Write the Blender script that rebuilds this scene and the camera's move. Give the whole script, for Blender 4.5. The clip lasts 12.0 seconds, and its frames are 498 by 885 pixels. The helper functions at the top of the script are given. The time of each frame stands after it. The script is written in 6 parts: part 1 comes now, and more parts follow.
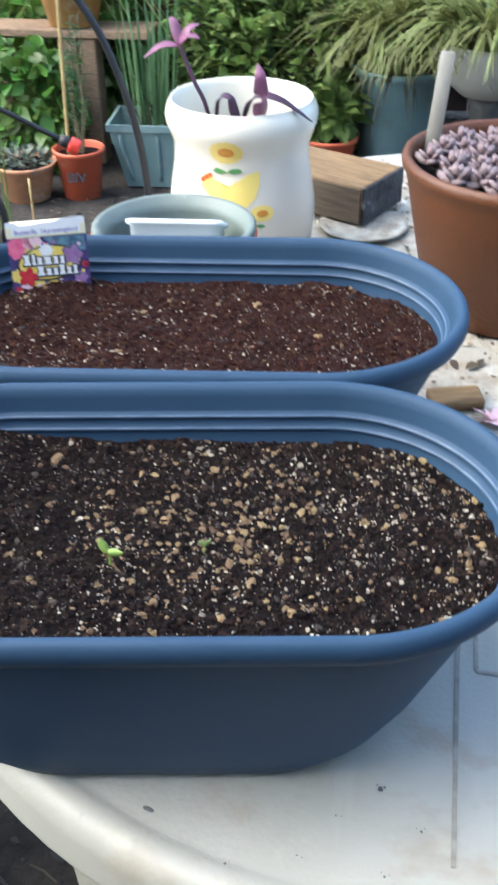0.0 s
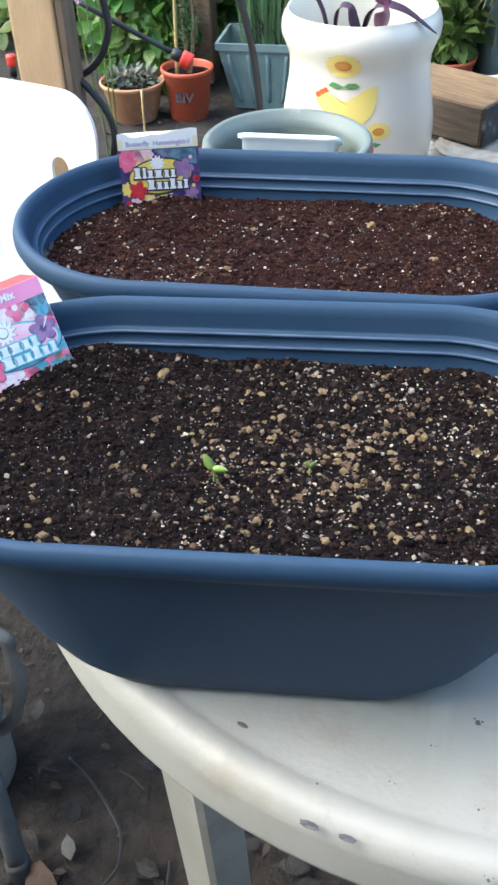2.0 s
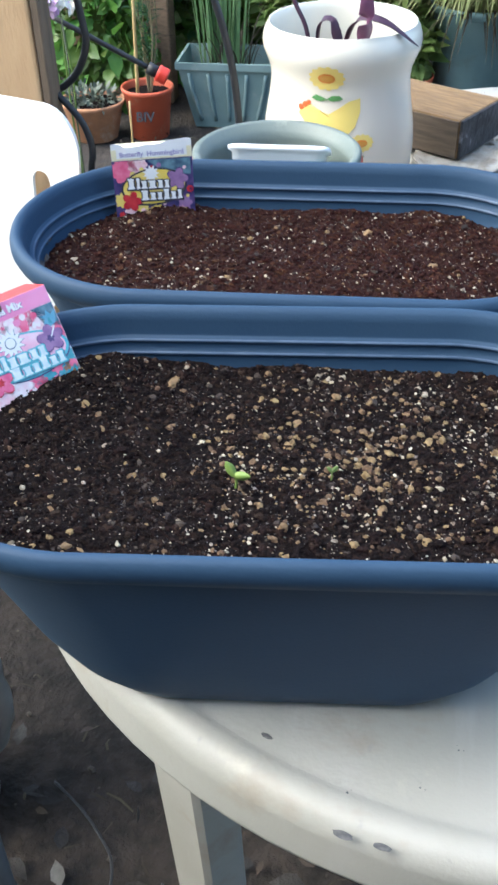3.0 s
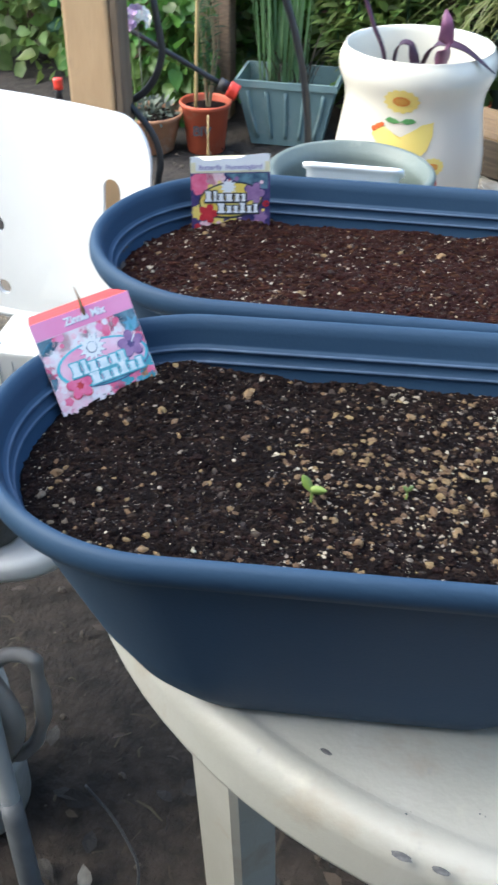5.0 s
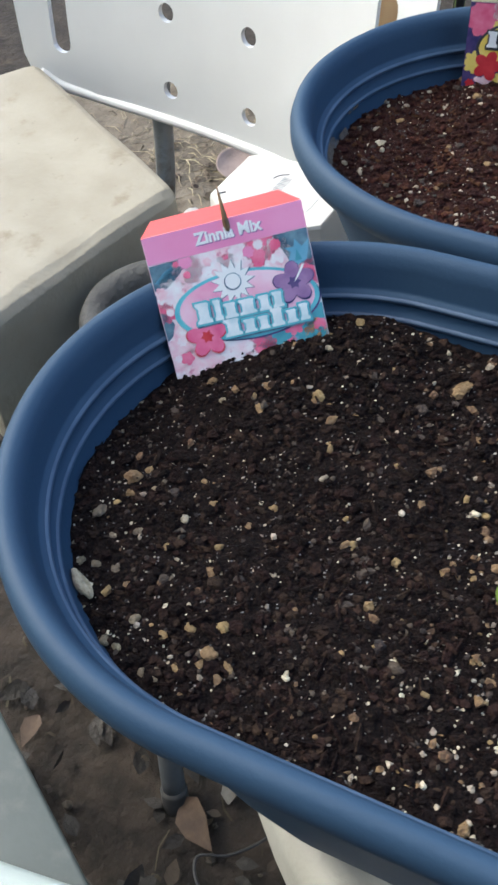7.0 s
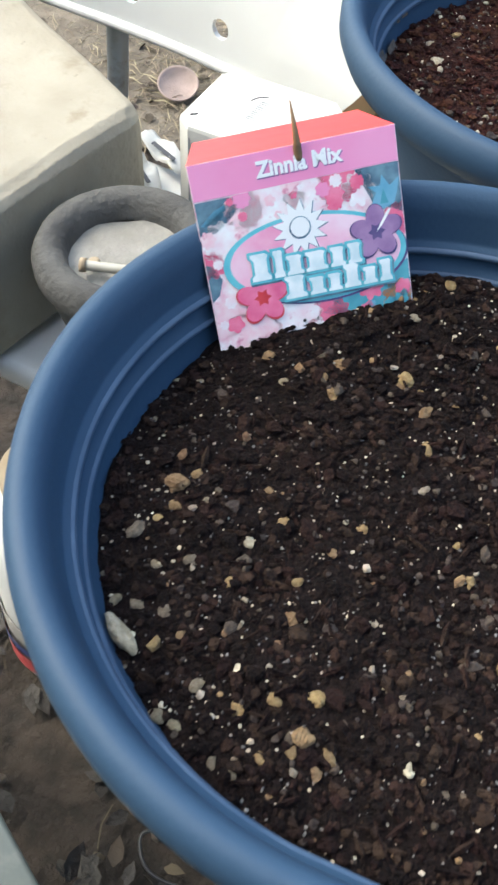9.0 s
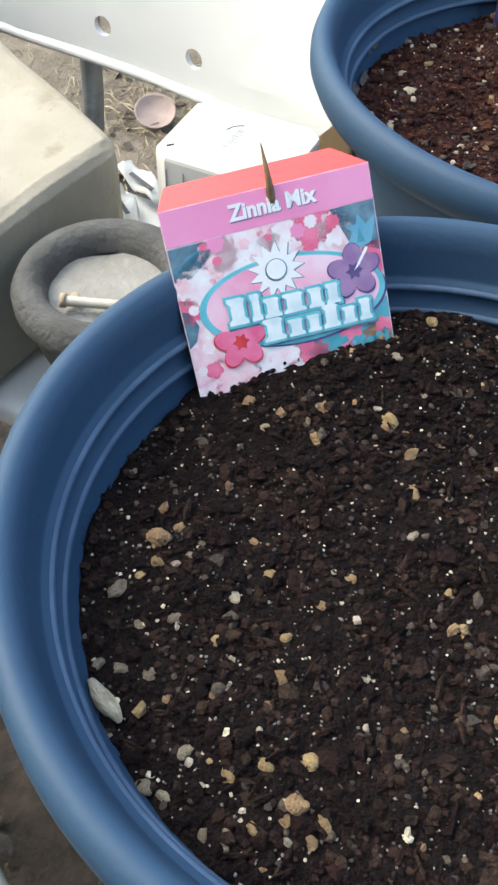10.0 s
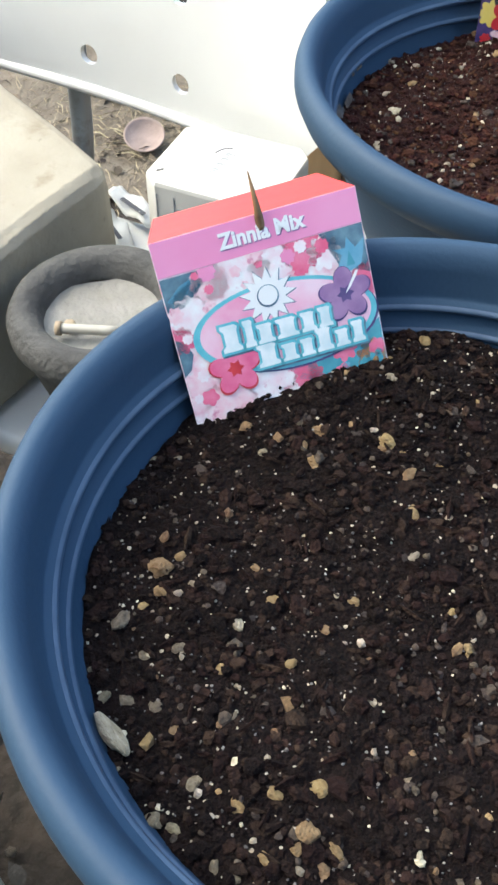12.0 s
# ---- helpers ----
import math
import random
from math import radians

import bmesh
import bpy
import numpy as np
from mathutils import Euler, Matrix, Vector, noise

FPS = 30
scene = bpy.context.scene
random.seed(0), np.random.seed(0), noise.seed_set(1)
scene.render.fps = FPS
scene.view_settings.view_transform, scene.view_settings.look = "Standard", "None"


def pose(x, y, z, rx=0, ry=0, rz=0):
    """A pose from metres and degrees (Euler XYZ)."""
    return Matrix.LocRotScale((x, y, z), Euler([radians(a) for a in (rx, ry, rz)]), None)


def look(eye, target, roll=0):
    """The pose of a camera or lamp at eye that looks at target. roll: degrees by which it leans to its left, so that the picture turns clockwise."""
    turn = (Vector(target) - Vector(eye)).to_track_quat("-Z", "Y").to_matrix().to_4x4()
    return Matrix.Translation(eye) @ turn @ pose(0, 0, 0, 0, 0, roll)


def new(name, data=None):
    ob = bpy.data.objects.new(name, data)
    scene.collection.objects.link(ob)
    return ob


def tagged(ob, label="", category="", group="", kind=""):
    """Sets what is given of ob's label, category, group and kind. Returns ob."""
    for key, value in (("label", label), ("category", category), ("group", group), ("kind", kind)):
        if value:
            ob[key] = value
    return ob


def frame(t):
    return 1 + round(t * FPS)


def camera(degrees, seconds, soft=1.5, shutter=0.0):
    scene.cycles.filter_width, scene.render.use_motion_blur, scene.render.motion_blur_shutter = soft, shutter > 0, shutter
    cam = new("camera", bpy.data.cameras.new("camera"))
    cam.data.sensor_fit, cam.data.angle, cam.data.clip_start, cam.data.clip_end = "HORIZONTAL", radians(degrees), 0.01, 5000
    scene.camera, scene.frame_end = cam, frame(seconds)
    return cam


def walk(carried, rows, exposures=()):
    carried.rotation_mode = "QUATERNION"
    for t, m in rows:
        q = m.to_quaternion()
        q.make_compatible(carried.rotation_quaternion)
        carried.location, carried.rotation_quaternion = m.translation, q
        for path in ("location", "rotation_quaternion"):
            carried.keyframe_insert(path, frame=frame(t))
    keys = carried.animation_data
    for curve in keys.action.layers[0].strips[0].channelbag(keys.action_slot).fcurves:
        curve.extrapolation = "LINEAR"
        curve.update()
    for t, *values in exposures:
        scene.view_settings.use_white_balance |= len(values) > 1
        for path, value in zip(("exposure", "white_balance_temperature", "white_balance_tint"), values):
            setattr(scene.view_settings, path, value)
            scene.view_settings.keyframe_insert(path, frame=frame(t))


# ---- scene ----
cam = camera(29.3, 12.0, soft=2.7, shutter=0.5)
PATH = [
    (0, (0.1623, 0.1056, 1.2576), (-0.0967, 1.7186, 0.1038), -0.22),
    (0.5, (0.1835, 0.0843, 1.2997), (-0.2224, 1.7341, 0.2445), 0.82),
    (0.7, (0.1962, 0.0771, 1.3062), (-0.2939, 1.7464, 0.3197), 1.11),
    (1, (0.1847, 0.0705, 1.3034), (-0.2713, 1.6970, 0.2326), 2.75),
    (1.5, (0.1725, 0.0967, 1.2599), (-0.3118, 1.5367, -0.0408), -1.16),
    (2, (0.1518, 0.1100, 1.2436), (-0.2818, 1.5979, -0.0205), -2.03),
    (2.5, (0.1326, 0.1126, 1.2334), (-0.2717, 1.5865, -0.0567), -2.79),
    (2.7, (0.1247, 0.1090, 1.2341), (-0.2360, 1.6093, -0.0382), -1.91),
    (4.3, (0.0968, 0.0807, 1.2348), (-0.2618, 1.6627, 0.0650), 0.66),
    (4.5, (0.0976, 0.0863, 1.2268), (-0.2928, 1.6442, 0.0350), -0.76),
    (5, (0.0881, 0.0902, 1.2350), (-0.3275, 1.6294, 0.0274), 0.82),
    (5.5, (0.0596, 0.1285, 1.2207), (-0.4784, 1.5530, -0.0760), -0.71),
    (6, (0.0394, 0.1671, 1.1803), (-0.4895, 1.4880, -0.2253), 0.24),
    (6.5, (0.0559, 0.2424, 1.1804), (-0.5624, 1.5419, -0.2085), -1.53),
    (7, (0.0518, 0.3225, 1.1619), (-0.7781, 1.3880, -0.3132), -4.07),
    (7.5, (0.0082, 0.3039, 1.1464), (-0.6624, 1.4495, -0.3496), 0.39),
    (7.7, (-0.0153, 0.2968, 1.1351), (-0.6559, 1.4502, -0.3680), 2.83),
    (9.3, (-0.0374, 0.3635, 1.1071), (-0.6490, 1.4359, -0.4664), 3.55),
    (9.5, (-0.0355, 0.3653, 1.1056), (-0.6562, 1.4372, -0.4647), 2.16),
    (10, (-0.0412, 0.3654, 1.1095), (-0.6572, 1.4823, -0.4310), 2.18),
    (10.5, (-0.0417, 0.3708, 1.1027), (-0.6684, 1.4700, -0.4462), 0.08),
    (11, (-0.0427, 0.3711, 1.1083), (-0.6637, 1.4870, -0.4309), -0.12),
    (11.5, (-0.0429, 0.3722, 1.1084), (-0.6655, 1.4886, -0.4298), -0.11),
    (12, (-0.0412, 0.3673, 1.1122), (-0.6720, 1.5066, -0.4057), 0.00),
]
walk(cam, [(t, look(eye, target, roll)) for t, eye, target, roll in PATH],
     [(0, 1.72, 5900, 2), (0.6, 1.86, 5900, 2), (1.1, 1.82, 5900, 2), (2.0, 1.63, 5900, 2), (2.7, 1.59, 5920, 2), (4.6, 1.56, 5920, 2), (5.4, 1.34, 6040, 2), (6.2, 1.20, 6200, 2), (7.0, 1.18, 6320, 2), (7.7, 1.32, 6400, 2), (9.3, 1.58, 6570, 0), (12, 1.58, 6570, 0)])
# ---- world, sun and exposure ----
world = bpy.data.worlds.new("sky")
scene.world = world
world.use_nodes = True
SUN_ELEV, SUN_TURN = radians(50), radians(-104)
_nt = world.node_tree
_sky = _nt.nodes.new("ShaderNodeTexSky")
_sky.sky_type, _sky.sun_disc = "NISHITA", False
_sky.sun_elevation, _sky.sun_rotation = SUN_ELEV, SUN_TURN
_sky.air_density, _sky.dust_density = 1.0, 4.0
_nt.links.new(_sky.outputs[0], _nt.nodes["Background"].inputs[0])
_nt.nodes["Background"].inputs[1].default_value = 0.23
_sun = new("sun", bpy.data.lights.new("sun", "SUN"))
_sun.data.energy, _sun.data.angle, _sun.data.color = 0.5, radians(85), (1.0, 0.965, 0.91)
_sun.rotation_euler = Vector((math.sin(SUN_TURN) * math.cos(SUN_ELEV), math.cos(SUN_TURN) * math.cos(SUN_ELEV), math.sin(SUN_ELEV))).to_track_quat("Z", "Y").to_euler()
rnd = random.Random(7)
nrs = np.random.RandomState(11)


# ---- materials ----
def mat(name, col, rough=0.6, col2=None, scale=40.0, bump=0.15, bump_scale=None, metal=0.0, island=0.0, obj=0.0, stain=None, stain_scale=5.0, stain_at=0.58, spec=0.5, sheen=0.0, trans=0.0, stretch=None, sss=0.0, streak=None, leafy=0.0):
    """Principled surface: two-scale noise between col and col2, a stain layer, bump, piece-to-piece variation."""
    m = bpy.data.materials.new(name)
    m.use_nodes = True
    nt = m.node_tree
    N, L = nt.nodes, nt.links
    b = N["Principled BSDF"]
    b.inputs["Roughness"].default_value = rough
    b.inputs["Metallic"].default_value = metal
    b.inputs["Specular IOR Level"].default_value = spec
    if trans:
        b.inputs["Transmission Weight"].default_value = trans
    if sss:
        b.inputs["Subsurface Weight"].default_value = sss
        b.inputs["Subsurface Radius"].default_value = (0.004, 0.004, 0.003)
    tc = N.new("ShaderNodeTexCoord")
    src = tc.outputs["Object"]
    if stretch:
        mp = N.new("ShaderNodeMapping")
        mp.inputs["Scale"].default_value = stretch
        L.new(src, mp.inputs[0])
        src = mp.outputs[0]
    n1 = N.new("ShaderNodeTexNoise")
    n1.inputs["Scale"].default_value, n1.inputs["Detail"].default_value = scale, 6
    L.new(src, n1.inputs["Vector"])
    mix = N.new("ShaderNodeMix")
    mix.data_type = "RGBA"
    c2 = col2 or tuple(c * 0.75 for c in col)
    mix.inputs[6].default_value = (*col, 1)
    mix.inputs[7].default_value = (*c2, 1)
    ramp = N.new("ShaderNodeMapRange")
    ramp.inputs[1].default_value, ramp.inputs[2].default_value = 0.35, 0.65
    L.new(n1.outputs["Fac"], ramp.inputs[0])
    L.new(ramp.outputs[0], mix.inputs[0])
    out = mix.outputs[2]
    if stain:
        n2 = N.new("ShaderNodeTexNoise")
        n2.inputs["Scale"].default_value, n2.inputs["Detail"].default_value, n2.inputs["Roughness"].default_value = stain_scale, 8, 0.65
        L.new(tc.outputs["Object"], n2.inputs["Vector"])
        r2 = N.new("ShaderNodeMapRange")
        r2.inputs[1].default_value, r2.inputs[2].default_value = stain_at, stain_at + 0.12
        L.new(n2.outputs["Fac"], r2.inputs[0])
        mx = N.new("ShaderNodeMix")
        mx.data_type = "RGBA"
        mx.inputs[7].default_value = (*stain, 1)
        L.new(r2.outputs[0], mx.inputs[0])
        L.new(out, mx.inputs[6])
        out = mx.outputs[2]
    if streak:
        for col_s, sc, at in streak:
            mp2 = N.new("ShaderNodeMapping")
            mp2.inputs["Scale"].default_value = sc
            L.new(tc.outputs["Object"], mp2.inputs[0])
            n3 = N.new("ShaderNodeTexNoise")
            n3.inputs["Scale"].default_value, n3.inputs["Detail"].default_value, n3.inputs["Roughness"].default_value = 1.0, 5, 0.6
            L.new(mp2.outputs[0], n3.inputs["Vector"])
            r3 = N.new("ShaderNodeMapRange")
            r3.inputs[1].default_value, r3.inputs[2].default_value, r3.inputs[4].default_value = at, at + 0.16, 0.75
            L.new(n3.outputs["Fac"], r3.inputs[0])
            mx3 = N.new("ShaderNodeMix")
            mx3.data_type = "RGBA"
            mx3.inputs[7].default_value = (*col_s, 1)
            L.new(r3.outputs[0], mx3.inputs[0])
            L.new(out, mx3.inputs[6])
            out = mx3.outputs[2]
    for amount, node, sock in ((island, "ShaderNodeNewGeometry", "Random Per Island"), (obj, "ShaderNodeObjectInfo", "Random")):
        if amount:
            g = N.new(node)
            mr = N.new("ShaderNodeMapRange")
            mr.inputs[3].default_value, mr.inputs[4].default_value = 1 - amount, 1 + amount
            L.new(g.outputs[sock], mr.inputs[0])
            hs = N.new("ShaderNodeHueSaturation")
            L.new(mr.outputs[0], hs.inputs["Value"])
            mh = N.new("ShaderNodeMapRange")
            mh.inputs[3].default_value, mh.inputs[4].default_value = 0.5 - amount * 0.05, 0.5 + amount * 0.05
            L.new(g.outputs[sock], mh.inputs[0])
            L.new(mh.outputs[0], hs.inputs["Hue"])
            L.new(out, hs.inputs["Color"])
            out = hs.outputs[0]
    L.new(out, b.inputs["Base Color"])
    if bump:
        nb = N.new("ShaderNodeTexNoise")
        nb.inputs["Scale"].default_value, nb.inputs["Detail"].default_value = bump_scale or scale * 3, 5
        L.new(src, nb.inputs["Vector"])
        bp = N.new("ShaderNodeBump")
        bp.inputs["Strength"].default_value, bp.inputs["Distance"].default_value = bump, 0.01
        L.new(nb.outputs["Fac"], bp.inputs["Height"])
        L.new(bp.outputs[0], b.inputs["Normal"])
    if leafy:
        tr = N.new("ShaderNodeBsdfTranslucent")
        L.new(out, tr.inputs["Color"])
        ms = N.new("ShaderNodeMixShader")
        ms.inputs[0].default_value = leafy
        L.new(b.outputs[0], ms.inputs[1])
        L.new(tr.outputs[0], ms.inputs[2])
        L.new(ms.outputs[0], N["Material Output"].inputs["Surface"])
    return m


M_BLUE = mat("navy plastic", (0.0220, 0.0491, 0.0924), 0.58, (0.0260, 0.0546, 0.0991), 9, 0.05, 500, stain=(0.036, 0.066, 0.116), stain_scale=7, stain_at=0.66, spec=0.22, streak=[((0.085, 0.115, 0.155), (420, 420, 420), 0.70), ((0.012, 0.032, 0.07), (5, 5, 30), 0.62)])
# paler blue: highlights along the moulded lines are put into the colour
M_BLUE_LIT = mat("pale navy highlight", (0.0540, 0.0900, 0.1512), 0.5, (0.0288, 0.0576, 0.1080), 60, 0.05, 500)
M_TABLE = mat("weathered white plastic", (0.3480, 0.3380, 0.2995), 0.5, (0.3063, 0.2975, 0.2549), 9, 0.08, 260, stain=(0.40, 0.375, 0.31), stain_scale=14, stain_at=0.60, streak=[((0.36, 0.35, 0.32), (34, 5, 5), 0.58), ((0.25, 0.19, 0.125), (9, 13, 9), 0.55), ((0.22, 0.23, 0.23), (55, 40, 55), 0.66)])
M_GRIME = mat("grimy plastic", (0.2850, 0.2700, 0.2300), 0.6, (0.1900, 0.1700, 0.1350), 60, 0.1, 260, stain=(0.16, 0.15, 0.13), stain_scale=26, stain_at=0.56)
M_SMEAR = mat("grey dried smear", (0.060, 0.060, 0.064), 0.9, (0.130, 0.128, 0.124), 260, 0.2, 400)
M_DIRT = mat("dirt crumbs", (0.1200, 0.0920, 0.0640), 0.95, (0.2240, 0.1800, 0.1320), 90, 0.6, 300, island=0.4)
M_CHAIR = mat("white chair plastic", (0.6336, 0.6415, 0.6336), 0.38, (0.5861, 0.5940, 0.5861), 6, 0.04, 300, stain=(0.60, 0.59, 0.54), stain_scale=8, stain_at=0.68)
M_SOIL = mat("potting soil", (0.0071, 0.0042, 0.0044), 0.95, (0.0151, 0.0089, 0.0086), 260, 1.0, 700, stain=(0.026, 0.018, 0.013), stain_scale=320, stain_at=0.62, spec=0.12)
M_SOIL_RED = mat("damp reddish potting soil", (0.0248, 0.0081, 0.0066), 0.92, (0.0428, 0.0142, 0.0106), 260, 1.0, 700, stain=(0.085, 0.034, 0.022), stain_scale=320, stain_at=0.62, spec=0.15)
M_CLOD_RED = mat("reddish bark crumb", (0.0216, 0.0069, 0.0055), 0.95, (0.0540, 0.0188, 0.0124), 60, 0.7, 400, island=0.6, spec=0.12)
M_CLOD = mat("bark crumb", (0.0091, 0.0052, 0.0047), 0.95, (0.0251, 0.0133, 0.0109), 60, 0.7, 400, island=0.6, spec=0.12)
M_PERLITE = mat("perlite", (0.4987, 0.4386, 0.3481), 0.9, (0.2947, 0.2361, 0.1685), 300, 0.7, 600, island=0.45)
M_CRUMB = mat("brown soil crumb", (0.0460, 0.0306, 0.0219), 0.9, (0.0265, 0.0179, 0.0138), 300, 0.6, 500, island=0.6)
M_GRIT = mat("grey grit", (0.150, 0.140, 0.135), 0.85, (0.075, 0.068, 0.064), 300, 0.5, 500, island=0.6)
M_TANCHIP = mat("tan chip", (0.2400, 0.1591, 0.0759), 0.9, (0.1040, 0.0592, 0.0277), 300, 0.7, 500, island=0.28)
M_STONE = mat("tan pebble", (0.3700, 0.2580, 0.1250), 0.85, (0.2484, 0.1540, 0.0660), 2.2, 0.8, 9, obj=0.25)
M_SPROUT = mat("sprout green", (0.20, 0.29, 0.06), 0.5, (0.15, 0.24, 0.05), 120, 0.1, sss=0.2)
M_CERAMIC = mat("cream glazed ceramic", (0.7250, 0.6950, 0.5900), 0.22, (0.7000, 0.6650, 0.5600), 4, 0.01)
M_YELLOW = mat("painted yellow", (0.8000, 0.6510, 0.1950), 0.25, (0.8000, 0.6510, 0.1800), 70, 0.02)
M_ORANGE = mat("painted orange", (0.72, 0.25, 0.04), 0.25, (0.55, 0.20, 0.04), 90, 0.02)
M_EYE = mat("painted ochre", (0.66, 0.34, 0.06), 0.25, (0.60, 0.28, 0.05), 200, 0.02)
M_BERRY = mat("painted orange red", (0.62, 0.14, 0.04), 0.25, (0.55, 0.12, 0.04), 90, 0.02)
M_PGREEN = mat("painted green", (0.10, 0.27, 0.09), 0.25, (0.14, 0.33, 0.12), 90, 0.02)
M_TERRA = mat("terracotta", (0.1041, 0.0330, 0.0075), 0.55, (0.0847, 0.0261, 0.0063), 14, 0.15, 160, stain=(0.110, 0.034, 0.010), stain_scale=6)
M_TERRA_IN = mat("bleached terracotta", (0.50, 0.24, 0.12), 0.8, (0.40, 0.2, 0.11), 30, 0.2, 160, stain=(0.55, 0.45, 0.36), stain_scale=10)
M_PINKCLAY = mat("pinkish bleached clay", (0.2890, 0.2200, 0.1978), 0.85, (0.2295, 0.1760, 0.1564), 20, 0.2, 120)
M_REDPOT = mat("red plastic pot", (0.50, 0.10, 0.045), 0.55, (0.42, 0.085, 0.04), 12, 0.05, 200, stain=(0.40, 0.20, 0.13), stain_scale=14)
M_PALEPOT = mat("yellowed clay pot", (0.50, 0.27, 0.085), 0.8, (0.42, 0.21, 0.07), 14, 0.2, 120, stain=(0.55, 0.42, 0.27), stain_scale=11, stain_at=0.56)
M_TEAL = mat("weathered teal plastic", (0.135, 0.205, 0.205), 0.6, (0.17, 0.24, 0.235), 9, 0.06, 120, stain=(0.22, 0.26, 0.245), stain_scale=16)
M_BLUEPOT = mat("blue grey glazed pot", (0.2668, 0.4212, 0.4536), 0.45, (0.2052, 0.3370, 0.3726), 8, 0.05, 120, stain=(0.20, 0.30, 0.31), stain_scale=9)
M_BASIN = mat("grey green plastic", (0.1170, 0.1443, 0.1287), 0.5, (0.1404, 0.1677, 0.1482), 12, 0.05, 200, stain=(0.24, 0.26, 0.22), stain_scale=20)
M_PALEBOX = mat("pale green grey plastic", (0.3432, 0.3978, 0.3900), 0.45, (0.2964, 0.3510, 0.3432), 12, 0.04, 160)
M_TUB = mat("white tub plastic", (0.82, 0.85, 0.88), 0.35, (0.78, 0.81, 0.84), 10, 0.02)
M_WOOD = mat("weathered lumber", (0.2550, 0.1577, 0.0672), 0.8, (0.1360, 0.0789, 0.0336), 16, 0.35, 60, stretch=(1.5, 14, 14), stain=(0.18, 0.11, 0.06), stain_scale=10, stain_at=0.6)
M_SIDE = mat("grey brown lumber side", (0.13, 0.095, 0.062), 0.85, (0.075, 0.055, 0.040), 14, 0.35, 60, stretch=(1.5, 14, 14))
M_CHAR = mat("black painted end grain", (0.014, 0.015, 0.018), 0.85, (0.05, 0.05, 0.055), 40, 0.4, 120, stain=(0.32, 0.33, 0.34), stain_scale=28, stain_at=0.62)
M_POST = mat("pale cedar post", (0.5432, 0.3679, 0.2016), 0.8, (0.4672, 0.3074, 0.1613), 7, 0.12, 60, stretch=(5, 5, 1.2), stain=(0.36, 0.25, 0.15), stain_scale=9, stain_at=0.60)
# darker than M_POST: shade of the post's right side is put into the colour
M_BATTEN = mat("shaded grey brown batten", (0.1680, 0.1225, 0.0805), 0.85, (0.1190, 0.0875, 0.0595), 10, 0.2, 60, stretch=(10, 10, 1.2))
M_GRAVEL = mat("dark gravel", (0.085, 0.068, 0.052), 0.95, (0.045, 0.036, 0.029), 90, 0.5, 300, island=0.4)
M_BROWNFILM = mat("mottled brown film", (0.085, 0.062, 0.046), 0.9, (0.055, 0.042, 0.036), 120, 0.3, 300, stain=(0.05, 0.06, 0.075), stain_scale=60, stain_at=0.55)
M_DULLSTEM = mat("dull grey green stem", (0.10, 0.115, 0.075), 0.7, (0.07, 0.08, 0.05), 60, 0.1)
M_OLDWOOD = mat("grey brown old wood", (0.2900, 0.1885, 0.1160), 0.9, (0.1885, 0.1232, 0.0798), 12, 0.4, 60, stretch=(3, 10, 10), stain=(0.27, 0.2, 0.14), stain_scale=9)
M_FENCE = mat("dark fence boards", (0.060, 0.030, 0.020), 0.9, (0.035, 0.018, 0.013), 8, 0.4, 40, stretch=(10, 10, 1.2), obj=0.3)
M_RUBBER = mat("black hose", (0.012, 0.013, 0.015), 0.45, (0.02, 0.021, 0.024), 30, 0.05)
M_REDCAP = mat("red nozzle plastic", (0.75, 0.055, 0.03), 0.4, (0.65, 0.045, 0.03), 60, 0.03)
M_STEEL = mat("grey painted tube", (0.27, 0.29, 0.30), 0.4, (0.22, 0.235, 0.245), 15, 0.05, metal=0.3, stain=(0.16, 0.14, 0.12), stain_scale=20)
M_DARKCAP = mat("dark rubber foot", (0.03, 0.03, 0.032), 0.7, (0.045, 0.045, 0.045), 40, 0.1)
M_PUMICE = mat("beige pitted stone", (0.3048, 0.2831, 0.2307), 0.9, (0.2576, 0.2352, 0.1872), 16, 0.18, 120, stain=(0.235, 0.205, 0.155), stain_scale=22, stain_at=0.60, streak=[((0.12, 0.10, 0.075), (75, 75, 75), 0.66), ((0.19, 0.165, 0.12), (11, 11, 11), 0.56), ((0.14, 0.12, 0.09), (30, 30, 30), 0.69)])
M_DARKPOT = mat("dark grey concrete", (0.05, 0.05, 0.05), 0.9, (0.08, 0.08, 0.077), 30, 0.4, 150, stain=(0.22, 0.21, 0.19), stain_scale=40, stain_at=0.64)
M_FILL = mat("pale dried filling", (0.2325, 0.2271, 0.2120), 0.95, (0.1950, 0.1887, 0.1720), 40, 0.4, 150)
M_PIPE = mat("pale plastic tube", (0.3720, 0.3600, 0.3180), 0.45, (0.3300, 0.3180, 0.2760), 60, 0.03)
M_FADEDINK = mat("faded grey ink", (0.20, 0.22, 0.24), 0.6, (0.32, 0.34, 0.35), 80, 0.02)
M_PALEPRINT = mat("pale grey print", (0.50, 0.51, 0.51), 0.5, (0.46, 0.47, 0.48), 40, 0.02)
M_CARTON = mat("white coated carton", (0.5600, 0.5600, 0.5326), 0.45, (0.5319, 0.5319, 0.5054), 20, 0.03)
M_INK = mat("dark print", (0.05, 0.05, 0.06), 0.6, bump=0)
M_BUCKET = mat("white bucket plastic", (0.66, 0.67, 0.66), 0.5, (0.60, 0.61, 0.60), 8, 0.05, stain=(0.38, 0.36, 0.31), stain_scale=9)
